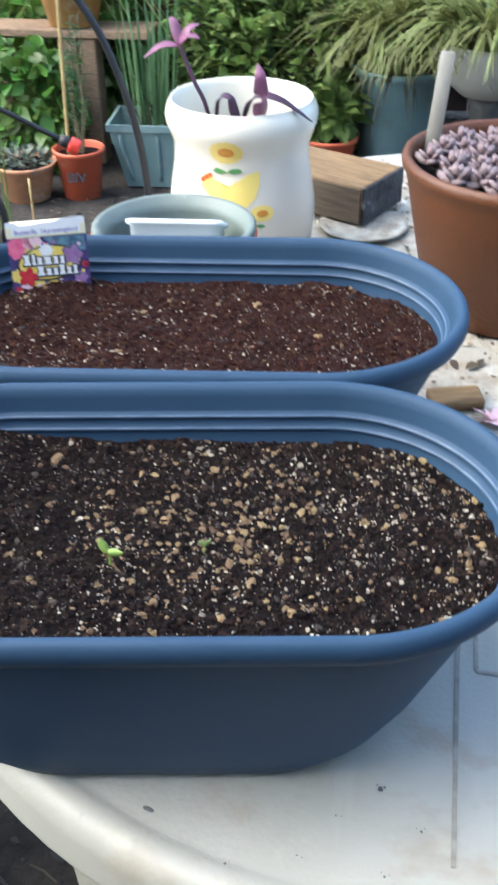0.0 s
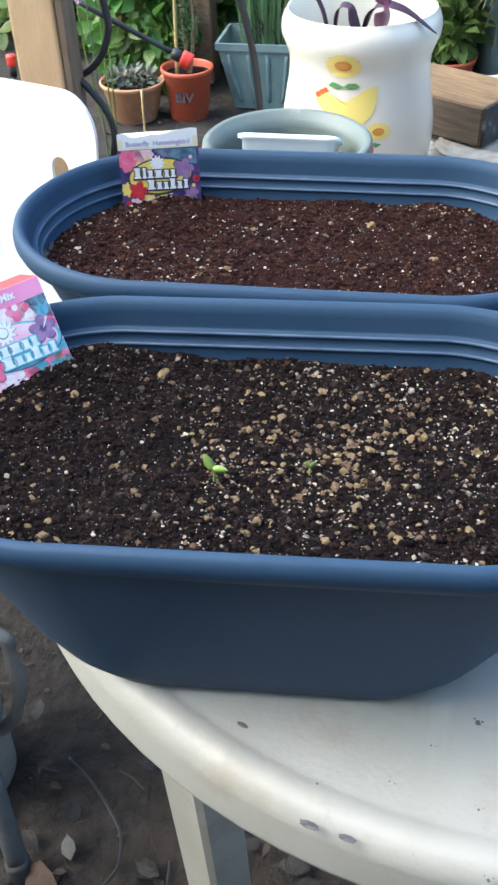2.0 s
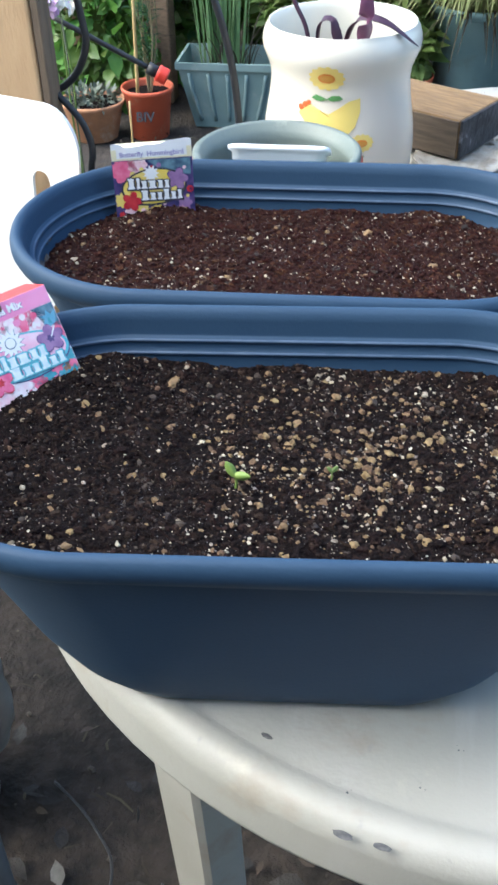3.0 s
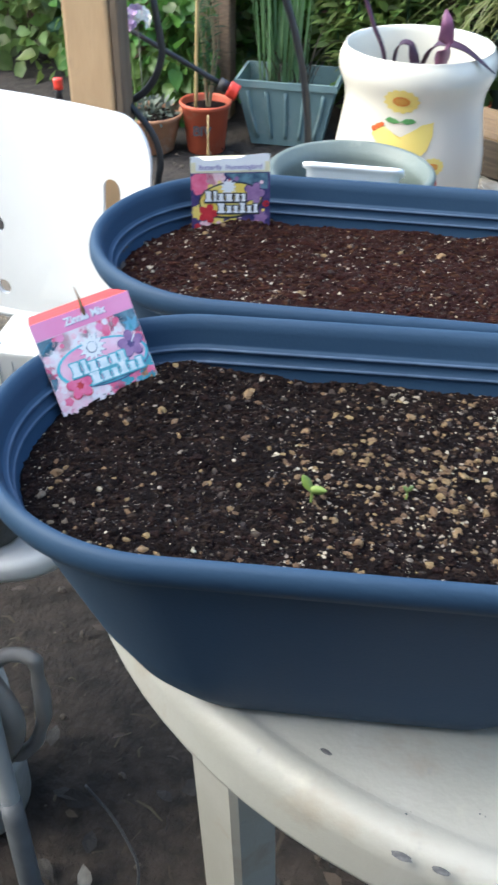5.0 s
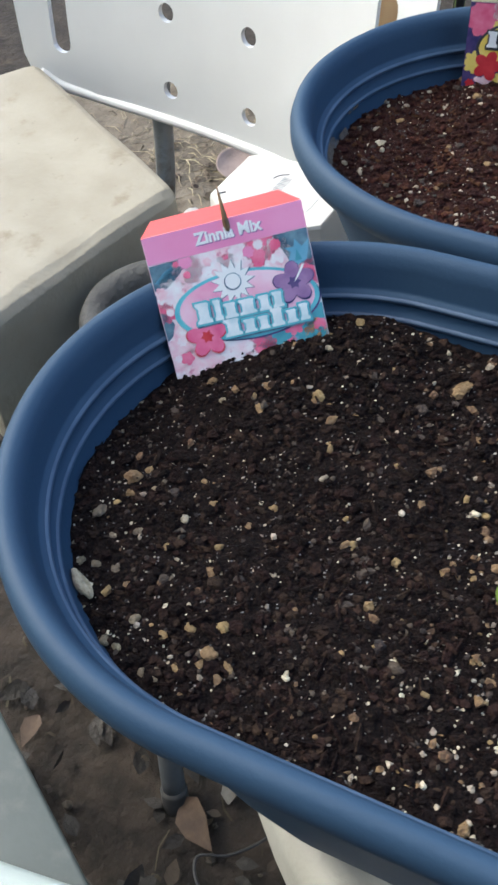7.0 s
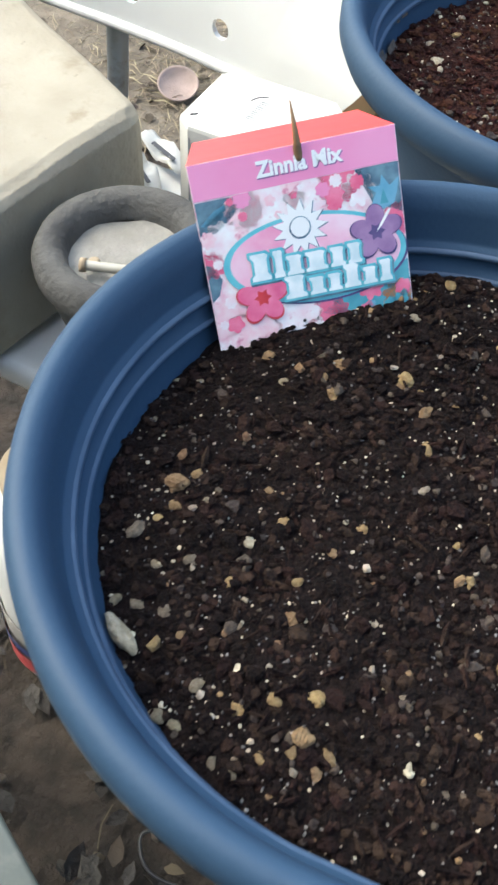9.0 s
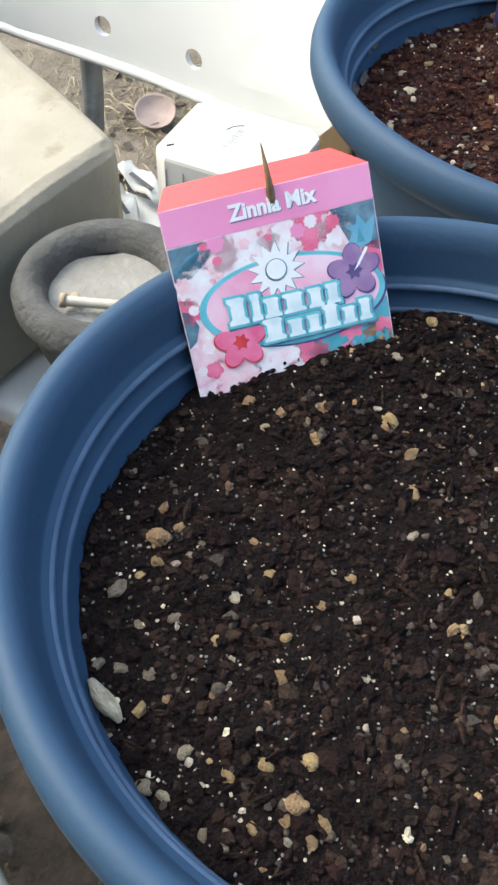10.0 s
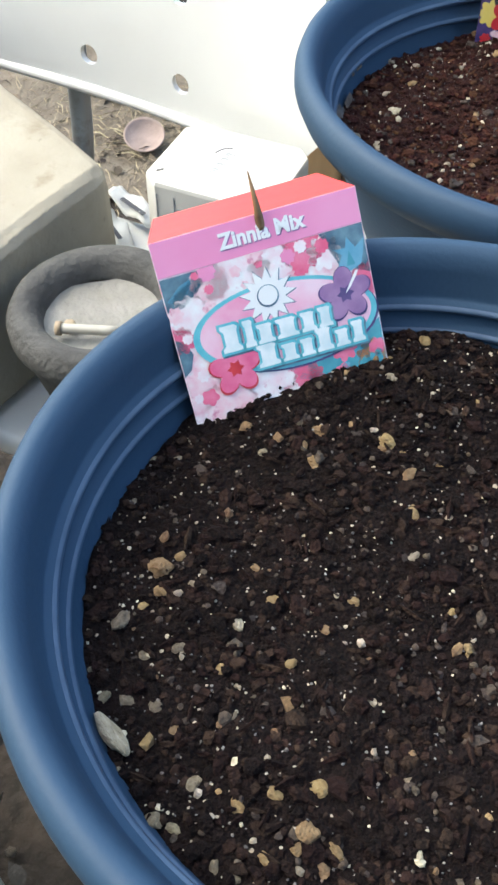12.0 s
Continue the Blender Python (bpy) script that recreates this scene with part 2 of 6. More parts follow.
M_LABELRED = mat("worn red label print", (0.40, 0.04, 0.05), 0.6, (0.46, 0.10, 0.10), 30, 0.02, stain=(0.42, 0.38, 0.34), stain_scale=22, stain_at=0.50)
M_FILM = mat("cloudy plastic shell", (0.1897, 0.1850, 0.1792), 0.45, (0.1581, 0.1523, 0.1445), 18, 0.1, 80, stain=(0.22, 0.19, 0.16), stain_scale=12, stain_at=0.55)
M_SLEEVE = mat("dark grey rubber sleeve", (0.075, 0.082, 0.09), 0.6, (0.055, 0.06, 0.066), 30, 0.1)
M_STUCCO = mat("grey beige render", (0.24, 0.22, 0.19), 0.95, (0.20, 0.185, 0.16), 12, 0.4, 60, stain=(0.16, 0.15, 0.13), stain_scale=2)
M_LABELBLUE = mat("blue label print", (0.06, 0.08, 0.22), 0.5, bump=0)
M_TANLID = mat("dusty tan lid", (0.3150, 0.2592, 0.1836), 0.9, (0.2700, 0.2160, 0.1496), 25, 0.2)
M_STOOL = mat("grey green painted seat", (0.075, 0.092, 0.090), 0.55, (0.062, 0.076, 0.074), 12, 0.08, stain=(0.10, 0.112, 0.108), stain_scale=12)
# earth colour lowered to carry the shade under the table
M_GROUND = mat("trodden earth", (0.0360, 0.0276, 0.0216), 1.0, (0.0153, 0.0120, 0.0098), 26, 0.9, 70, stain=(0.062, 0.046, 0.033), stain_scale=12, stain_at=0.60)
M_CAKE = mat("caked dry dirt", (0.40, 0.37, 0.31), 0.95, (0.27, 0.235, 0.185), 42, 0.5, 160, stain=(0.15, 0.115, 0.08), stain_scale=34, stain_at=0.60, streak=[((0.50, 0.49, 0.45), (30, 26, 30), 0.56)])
# paler earth: the light falling behind the chair is put into the colour
M_LITEARTH = mat("pale lit earth", (0.150, 0.125, 0.095), 0.95, (0.095, 0.078, 0.058), 24, 0.7, 80, stain=(0.060, 0.048, 0.036), stain_scale=18, stain_at=0.58)
# much paler than M_STRAW: light behind the chair is put into the colour
M_LITSTRAW = mat("pale dry straw", (0.2367, 0.1962, 0.1369), 0.9, (0.1578, 0.1248, 0.0821), 30, 0.1, island=0.5)
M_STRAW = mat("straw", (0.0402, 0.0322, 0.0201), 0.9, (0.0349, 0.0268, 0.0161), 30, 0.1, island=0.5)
M_DRYLEAF = mat("dry leaf", (0.0544, 0.0394, 0.0274), 0.8, (0.0448, 0.0306, 0.0190), 40, 0.3, island=0.5)
# darker dead leaf: shade under the table is put into the colour
M_SHADELEAF = mat("shaded dead leaf", (0.0230, 0.0190, 0.0155), 0.7, (0.0140, 0.0115, 0.0095), 40, 0.5, island=0.5)
M_OLEAF = mat("orange brown leaf", (0.0840, 0.0558, 0.0378), 0.85, (0.0560, 0.0378, 0.0273), 40, 0.3)
M_PALELEAF = mat("pale dead leaf", (0.185, 0.175, 0.155), 0.85, (0.10, 0.092, 0.08), 40, 0.3)
M_LEAF = mat("mid green leaf", (0.1902, 0.2594, 0.0708), 0.5, (0.1204, 0.1796, 0.0489), 14, 0.1, island=0.5, sss=0.1, leafy=0.4)
M_LEAF_D = mat("dark green leaf", (0.048, 0.120, 0.048), 0.5, (0.035, 0.088, 0.035), 14, 0.1, island=0.45, leafy=0.4)
M_LEAF_L = mat("bright ivy leaf", (0.1238, 0.2277, 0.0428), 0.45, (0.0706, 0.1518, 0.0255), 14, 0.1, island=0.5, sss=0.1, leafy=0.4)
M_KALE = mat("dark green broad leaf", (0.0396, 0.0792, 0.0360), 0.5, (0.0288, 0.0576, 0.0276), 12, 0.2, island=0.35, leafy=0.4)
M_HEART = mat("pale heart leaf", (0.1700, 0.2952, 0.1080), 0.5, (0.1360, 0.2460, 0.0900), 10, 0.1, island=0.2, sss=0.15, leafy=0.4)
M_BLADE = mat("striped blade", (0.1424, 0.1719, 0.0475), 0.5, (0.2325, 0.2473, 0.1030), 30, 0.05, island=0.4, sss=0.1, leafy=0.4)
M_ONION = mat("tubular green blade", (0.0997, 0.1785, 0.0819), 0.45, (0.1330, 0.2261, 0.1071), 20, 0.05, island=0.35, leafy=0.4)
M_GREYLEAF = mat("grey green succulent", (0.1275, 0.1500, 0.1125), 0.6, (0.0900, 0.1050, 0.0750), 30, 0.1, island=0.35)
M_PINKSUC = mat("dusty pink succulent", (0.1842, 0.1284, 0.1378), 0.6, (0.1523, 0.1167, 0.1188), 60, 0.1, island=0.3)
M_PURPLE = mat("purple leaf", (0.0540, 0.0180, 0.0390), 0.4, (0.0330, 0.0132, 0.0270), 40, 0.05, island=0.2)
M_PURPLE_L = mat("mauve leaf", (0.2040, 0.0765, 0.1428), 0.45, (0.1326, 0.0459, 0.0969), 40, 0.05, sss=0.1)
M_LILAC = mat("lilac petal", (0.38, 0.24, 0.50), 0.6, (0.50, 0.42, 0.58), 60, 0.05, island=0.3)
M_WHITEPETAL = mat("white petal", (0.75, 0.75, 0.72), 0.6, (0.65, 0.66, 0.6), 60, 0.05)
M_BAMBOO = mat("bamboo cane", (0.50, 0.36, 0.16), 0.6, (0.42, 0.29, 0.12), 20, 0.1)
M_DRYSTEM = mat("dry stem", (0.25, 0.20, 0.11), 0.8, (0.18, 0.14, 0.075), 30, 0.2, island=0.4)
M_TAG = mat("translucent plastic tag", (0.2800, 0.2688, 0.2352), 0.4, (0.2464, 0.2352, 0.2072), 30, 0.03)
M_LUMP = mat("white perlite lump", (0.52, 0.46, 0.355), 0.9, (0.34, 0.285, 0.20), 3, 0.8, 9, obj=0.25)
M_GREYCHIP = mat("grey brown chip", (0.3000, 0.2480, 0.1720), 0.9, (0.1780, 0.1400, 0.0930), 3, 0.8, 9, obj=0.35)
M_BOWL = mat("pale grey glazed bowl", (0.44, 0.44, 0.41), 0.45, (0.38, 0.38, 0.35), 8, 0.05, 120, stain=(0.28, 0.27, 0.24), stain_scale=10)
M_WIRE = mat("steel wire", (0.25, 0.25, 0.25), 0.5, bump=0, metal=0.8)
M_SPIKE = mat("brown dry spike", (0.1440, 0.0797, 0.0396), 0.6, (0.2340, 0.1406, 0.0660), 200, 0.2)
# card print
P_WHITE = mat("card white", (0.84, 0.84, 0.83), 0.4, (0.80, 0.80, 0.79), 30, 0.02)
P_RED = mat("card coral red", (0.6396, 0.0510, 0.0510), 0.4, (0.5904, 0.0450, 0.0467), 30, 0.02)
P_PINK = mat("card pink", (0.80, 0.26, 0.46), 0.4, (0.82, 0.32, 0.52), 30, 0.02)
P_ROSE = mat("card rose", (0.72, 0.11, 0.22), 0.4, (0.80, 0.22, 0.34), 150, 0.02)
P_BLUSH = mat("card blush", (0.82, 0.48, 0.54), 0.4, (0.84, 0.66, 0.67), 260, 0.02, stain=(0.62, 0.20, 0.30), stain_scale=210, stain_at=0.56)
P_BLOSSOM = mat("card blossom white", (0.84, 0.82, 0.81), 0.4, (0.82, 0.62, 0.66), 170, 0.02, stain=(0.66, 0.32, 0.40), stain_scale=200, stain_at=0.58)
P_PETALS = mat("card petal print", (0.80, 0.40, 0.48), 0.4, (0.86, 0.80, 0.79), 190, 0.02, stain=(0.58, 0.13, 0.24), stain_scale=130, stain_at=0.60)
P_OVAL = mat("card pale pink wash", (0.80, 0.30, 0.46), 0.4, (0.86, 0.62, 0.70), 45, 0.02)
P_LETTER = mat("card letter white", (0.78, 0.82, 0.82), 0.4, (0.56, 0.68, 0.70), 160, 0.02)
P_TEAL = mat("card teal", (0.06, 0.27, 0.34), 0.4, (0.10, 0.38, 0.45), 120, 0.02)
P_SKY = mat("card sky blue", (0.0990, 0.3120, 0.4500), 0.4, (0.1650, 0.3770, 0.5100), 150, 0.02)
P_SLATE = mat("card slate", (0.05, 0.10, 0.16), 0.4, (0.16, 0.28, 0.34), 150, 0.02)
P_MAUVE = mat("card mauve", (0.25, 0.13, 0.29), 0.4, (0.36, 0.21, 0.38), 150, 0.02)
P_NAVY = mat("card navy", (0.028, 0.03, 0.12), 0.4, (0.11, 0.07, 0.20), 140, 0.02)
P_CREAM = mat("card cream", (0.80, 0.74, 0.50), 0.45, (0.78, 0.72, 0.46), 60, 0.02)
P_VIOLET = mat("card pale violet", (0.36, 0.32, 0.52), 0.45, (0.40, 0.36, 0.55), 60, 0.02)
P_YEL = mat("card yellow", (0.78, 0.56, 0.07), 0.4, (0.80, 0.66, 0.22), 60, 0.02)
P_CRIM = mat("card crimson", (0.50, 0.025, 0.04), 0.4, (0.62, 0.05, 0.06), 140, 0.02)
P_TURQ = mat("card turquoise", (0.10, 0.42, 0.50), 0.4, (0.16, 0.52, 0.58), 120, 0.02)
P_HOTPINK = mat("card hot pink", (0.70, 0.11, 0.24), 0.4, (0.80, 0.22, 0.36), 120, 0.02)
P_ORANGECARD = mat("card orange", (0.70, 0.24, 0.08), 0.4, (0.78, 0.36, 0.16), 160, 0.02)


# ---- mesh helpers ----
def thing(name, m, label, category, group="", kind=""):
    e = new(name)
    e.matrix_world = m
    return tagged(e, label, category, group, kind)


def link(name, me, material, parent=None, label="", m=None):
    if material and not me.materials:
        me.materials.append(material)
    ob = new(name, me)
    if parent:
        ob.parent = parent
    if m is not None:
        ob.matrix_local = m
    if label:
        ob["label"] = label
    return ob


def part(name, bm, material, parent=None, label="", smooth=True, m=None):
    me = bpy.data.meshes.new(name)
    bmesh.ops.recalc_face_normals(bm, faces=bm.faces)
    bm.to_mesh(me)
    bm.free()
    for p in me.polygons:
        p.use_smooth = smooth
    return link(name, me, material, parent, label, m)


def raw(name, verts, faces, material, parent=None, label="", smooth=True, m=None):
    me = bpy.data.meshes.new(name)
    me.from_pydata([tuple(map(float, v)) for v in verts], [], [tuple(map(int, f)) for f in faces])
    if smooth:
        for p in me.polygons:
            p.use_smooth = True
    return link(name, me, material, parent, label, m)


def loft(rings, cap_start=False, cap_end=False, closed=True):
    bm = bmesh.new()
    rows = [[bm.verts.new(p) for p in r] for r in rings]
    n = len(rows[0])
    for a, b in zip(rows, rows[1:]):
        for i in range(n if closed else n - 1):
            j = (i + 1) % n
            bm.faces.new((a[i], a[j], b[j], b[i]))
    if cap_start:
        bm.faces.new(rows[0][::-1])
    if cap_end:
        bm.faces.new(rows[-1])
    return bm


def ring(r, z, n=48, x=0.0, y=0.0):
    return [(x + r * math.cos(2 * math.pi * i / n), y + r * math.sin(2 * math.pi * i / n), z) for i in range(n)]


def lathe(profile, n=48, cap_start=True, cap_end=False):
    return loft([ring(r, z, n) for r, z in profile], cap_start, cap_end)


def stadium(hl, hw, z, n=72, power=2.0):
    """Oval outline: two round ends joined by straight sides; hl, hw: half its length and width."""
    c = max(hl - hw, 0.0)
    pts = []
    for i in range(n):
        a = 2 * math.pi * i / n
        ca, sa = math.cos(a), math.sin(a)
        x = math.copysign(abs(ca) ** (2 / power), ca) * hw
        y = math.copysign(abs(sa) ** (2 / power), sa) * hw
        pts.append((x + math.copysign(c, ca) if abs(ca) > 1e-6 else x, y, z))
    return pts


def spline(pts, steps=8):
    """Smooth polyline through pts."""
    p = [Vector(q) for q in pts]
    p = [p[0] * 2 - p[1]] + p + [p[-1] * 2 - p[-2]]
    out = []
    for i in range(1, len(p) - 2):
        for k in range(steps):
            t = k / steps
            a, b, c, d = p[i - 1:i + 3]
            out.append(0.5 * ((2 * b) + (c - a) * t + (2 * a - 5 * b + 4 * c - d) * t * t + (3 * b - a - 3 * c + d) * t ** 3))
    out.append(p[-2])
    return out


def tube(pts, r, n=10, steps=8, taper=None):
    path = spline(pts, steps) if steps > 1 else [Vector(q) for q in pts]
    rings, side = [], None
    for i, p in enumerate(path):
        d = (path[min(i + 1, len(path) - 1)] - path[max(i - 1, 0)]).normalized()
        if side is None:
            side = d.orthogonal().normalized()
        side = (side - d * side.dot(d)).normalized()
        up = d.cross(side)
        f = i / (len(path) - 1)
        rr = r * (1 + (taper - 1) * f) if taper is not None else r
        rings.append([p + side * (rr * math.cos(2 * math.pi * k / n)) + up * (rr * math.sin(2 * math.pi * k / n)) for k in range(n)])
    return loft(rings, True, True)


def box(sx, sy, sz, bevel=0.002, seg=2, z0=0.0):
    """A bevelled block standing on z0, centred in x and y."""
    bm = bmesh.new()
    bmesh.ops.create_cube(bm, size=1.0)
    bmesh.ops.scale(bm, vec=(sx, sy, sz), verts=bm.verts)
    bmesh.ops.translate(bm, vec=(0, 0, z0 + sz / 2), verts=bm.verts)
    if bevel:
        bmesh.ops.bevel(bm, geom=bm.edges[:], offset=bevel, segments=seg, profile=0.6, affect="EDGES")
    return bm


def jitter(bm, amount, scale=8.0):
    for v in bm.verts:
        v.co += noise.noise_vector(v.co * scale) * amount
    return bm


ICO_V = np.array([(0, 0, 1), (0.894, 0, 0.447), (0.276, 0.851, 0.447), (-0.724, 0.526, 0.447), (-0.724, -0.526, 0.447), (0.276, -0.851, 0.447),
                  (0.724, 0.526, -0.447), (-0.276, 0.851, -0.447), (-0.894, 0, -0.447), (-0.276, -0.851, -0.447), (0.724, -0.526, -0.447), (0, 0, -1)])
ICO_F = [(0, 1, 2), (0, 2, 3), (0, 3, 4), (0, 4, 5), (0, 5, 1)]
ICO_F += [(i + 1, i + 6, (i + 1) % 5 + 1) for i in range(5)] + [((i + 1) % 5 + 1, i + 6, (i + 1) % 5 + 6) for i in range(5)]
ICO_F += [(11, (i + 1) % 5 + 6, i + 6) for i in range(5)]
ICO_F = np.array(ICO_F)


def rand_rot():
    q = nrs.normal(size=4)
    q /= np.linalg.norm(q)
    w, x, y, z = q
    return np.array([[1 - 2 * (y * y + z * z), 2 * (x * y - z * w), 2 * (x * z + y * w)], [2 * (x * y + z * w), 1 - 2 * (x * x + z * z), 2 * (y * z - x * w)], [2 * (x * z - y * w), 2 * (y * z + x * w), 1 - 2 * (x * x + y * y)]])


def crumbs(places, sizes, flat=0.7, rough=0.25):
    """Verts and faces of many small uneven lumps."""
    vs, fs = [], []
    for k, (p, s) in enumerate(zip(places, sizes)):
        v = ICO_V * (1 + nrs.uniform(-rough, rough, (12, 1))) * nrs.uniform(0.65, 1.2, 3)
        v = (v @ rand_rot().T) * s
        v[:, 2] *= flat
        vs.append(v + p)
        fs.append(ICO_F + 12 * k)
    return np.concatenate(vs), np.concatenate(fs)


def leaves(n, place, size, aspect=0.5, droop=0.35, face=None, spread=1.0):
    """Verts and faces of n pointed, folded leaves; place() gives each a base and a direction."""
    vs, fs = [], []
    for k in range(n):
        p, d = place(k)
        d = np.array(d, float)
        d /= np.linalg.norm(d) + 1e-9
        s = size * nrs.uniform(0.6, 1.25)
        up = np.array(face if face is not None else (0, 0, 1.0)) + nrs.normal(size=3) * 0.45 * spread
        side = np.cross(d, up)
        side /= np.linalg.norm(side) + 1e-9
        nrm = np.cross(side, d)
        w = s * aspect * 0.5
        prof = ((0, 0.12), (0.28, 0.9), (0.6, 0.8), (1.0, 0.02))
        base = len(vs)
        for u, ww in prof:
            c = p + d * (s * u) - np.array((0, 0, 1.0)) * (droop * s * u * u) 
            vs += [c - side * w * ww + nrm * w * 0.25 * ww, c, c + side * w * ww + nrm * w * 0.25 * ww]
        for i in range(3):
            a = base + 3 * i
            fs += [(a, a + 1, a + 4, a + 3), (a + 1, a + 2, a + 5, a + 4)]
    return vs, fs


def blades(n, centre, spread, length, width, arch, lean=0.5, seg=7, up=1.0, arc=(0.0, 360.0)):
    """Verts and faces of n arching strap leaves from round centre."""
    vs, fs = [], []
    for k in range(n):
        a = nrs.uniform(0, 2 * math.pi)
        r = spread * math.sqrt(nrs.uniform(0, 1))
        p = np.array(centre) + np.array((math.cos(a) * r, math.sin(a) * r, 0))
        a = radians(nrs.uniform(arc[0], arc[1])) if arc[1] - arc[0] < 360 else a + nrs.normal() * 0.5
        out = np.array((math.cos(a), math.sin(a), 0))
        side = np.array((-math.sin(a), math.cos(a), 0))
        L = length * nrs.uniform(0.55, 1.15)
        ln, ar = lean * nrs.uniform(0.3, 1.3), arch * nrs.uniform(0.5, 1.3)
        base = len(vs)
        for i in range(seg + 1):
            u = i / seg
            c = p + out * (L * (ln * u + 0.35 * ar * u * u)) + np.array((0, 0, 1.0)) * L * (up * u - ar * u * u)
            w = width * 0.5 * (1 - 0.92 * u ** 2.2)
            vs += [c - side * w + (0, 0, w * 0.4), c, c + side * w + (0, 0, w * 0.4)]
        for i in range(seg):
            q = base + 3 * i
            fs += [(q, q + 1, q + 4, q + 3), (q + 1, q + 2, q + 5, q + 4)]
    return vs, fs


def pot_profile(rt, rb, h, wall=0.006, lip=0.012, lip_h=0.02, fill=0.85):
    """Outer wall with a collar, over the rim and down the inside."""
    k = (h - lip_h) / h
    rl = rb + (rt - rb) * k
    return [(rb * 0.9, 0), (rb, 0.003), (rl, h - lip_h), (rl + lip * 0.8, h - lip_h + 0.003), (rt + lip, h - 0.004), (rt + lip * 0.7, h), (rt + lip * 0.7 - wall, h), (rt + lip * 0.5 - wall, h - 0.006), (rb + (rt - rb) * fill - wall * 0.4, h * fill)]
# ---- ground ----
TABLE_Z = 0.735


def make_ground():
    n = 90
    xs = np.concatenate([np.linspace(-60, -2.6, 8)[:-1], np.linspace(-2.6, 2.6, n), np.linspace(2.6, 60, 8)[1:]])
    ys = np.concatenate([np.linspace(-60, -1.2, 8)[:-1], np.linspace(-1.2, 4.6, n), np.linspace(4.6, 60, 8)[1:]])
    vs = [(x, y, noise.noise(Vector((x * 5, y * 5, 0))) * 0.010 + noise.noise(Vector((x * 17, y * 17, 3))) * 0.012) for y in ys for x in xs]
    w = len(xs)
    fs = [(j * w + i, j * w + i + 1, (j + 1) * w + i + 1, (j + 1) * w + i) for j in range(len(ys) - 1) for i in range(w - 1)]
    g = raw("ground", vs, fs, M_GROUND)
    tagged(g, "bare brown earth with dry litter under the table", "ground", kind="structure")


make_ground()


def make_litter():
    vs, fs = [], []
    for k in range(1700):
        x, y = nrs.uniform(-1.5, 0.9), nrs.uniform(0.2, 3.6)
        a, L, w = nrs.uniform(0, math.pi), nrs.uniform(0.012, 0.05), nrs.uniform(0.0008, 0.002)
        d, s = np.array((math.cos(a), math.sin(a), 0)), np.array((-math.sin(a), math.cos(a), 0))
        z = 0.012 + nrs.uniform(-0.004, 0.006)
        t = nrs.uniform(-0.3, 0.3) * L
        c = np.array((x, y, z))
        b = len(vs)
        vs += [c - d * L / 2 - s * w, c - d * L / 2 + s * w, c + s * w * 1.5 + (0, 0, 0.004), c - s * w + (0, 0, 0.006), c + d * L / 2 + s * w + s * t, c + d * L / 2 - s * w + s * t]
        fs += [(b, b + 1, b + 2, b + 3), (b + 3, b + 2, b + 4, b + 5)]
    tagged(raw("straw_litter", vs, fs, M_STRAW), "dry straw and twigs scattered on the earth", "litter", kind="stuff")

    def spot(k):
        a = nrs.uniform(0, 2 * math.pi)
        return np.array((nrs.uniform(-1.4, 0.7), nrs.uniform(0.3, 3.4), 0.016 + nrs.uniform(0, 0.006))), (math.cos(a), math.sin(a), nrs.uniform(0, 0.35))
    # spots under the table, for leaves with its shade in their colour
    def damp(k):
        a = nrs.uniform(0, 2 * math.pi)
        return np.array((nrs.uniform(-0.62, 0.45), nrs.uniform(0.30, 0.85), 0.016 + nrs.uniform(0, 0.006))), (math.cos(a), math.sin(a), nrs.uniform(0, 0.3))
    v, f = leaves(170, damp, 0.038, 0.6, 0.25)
    tagged(raw("leaf_litter", v, f, M_SHADELEAF), "dead leaves under the table, its shade put in their dark colour", "leaves", kind="stuff")
    v, f = leaves(480, spot, 0.030, 0.55, 0.3)
    tagged(raw("leaf_litter", v, f, M_DRYLEAF), "brown curled dead leaves on the earth", "leaves", kind="stuff")
    pts = np.c_[nrs.uniform(-1.3, 0.6, 700), nrs.uniform(0.3, 3.3, 700), np.full(700, 0.006)]
    v, f = crumbs(pts, nrs.uniform(0.002, 0.008, 700) , 0.6)
    tagged(raw("gravel", v, f, M_GRAVEL, smooth=False), "small stones and crumbs of earth on the ground", "gravel", kind="stuff")


make_litter()


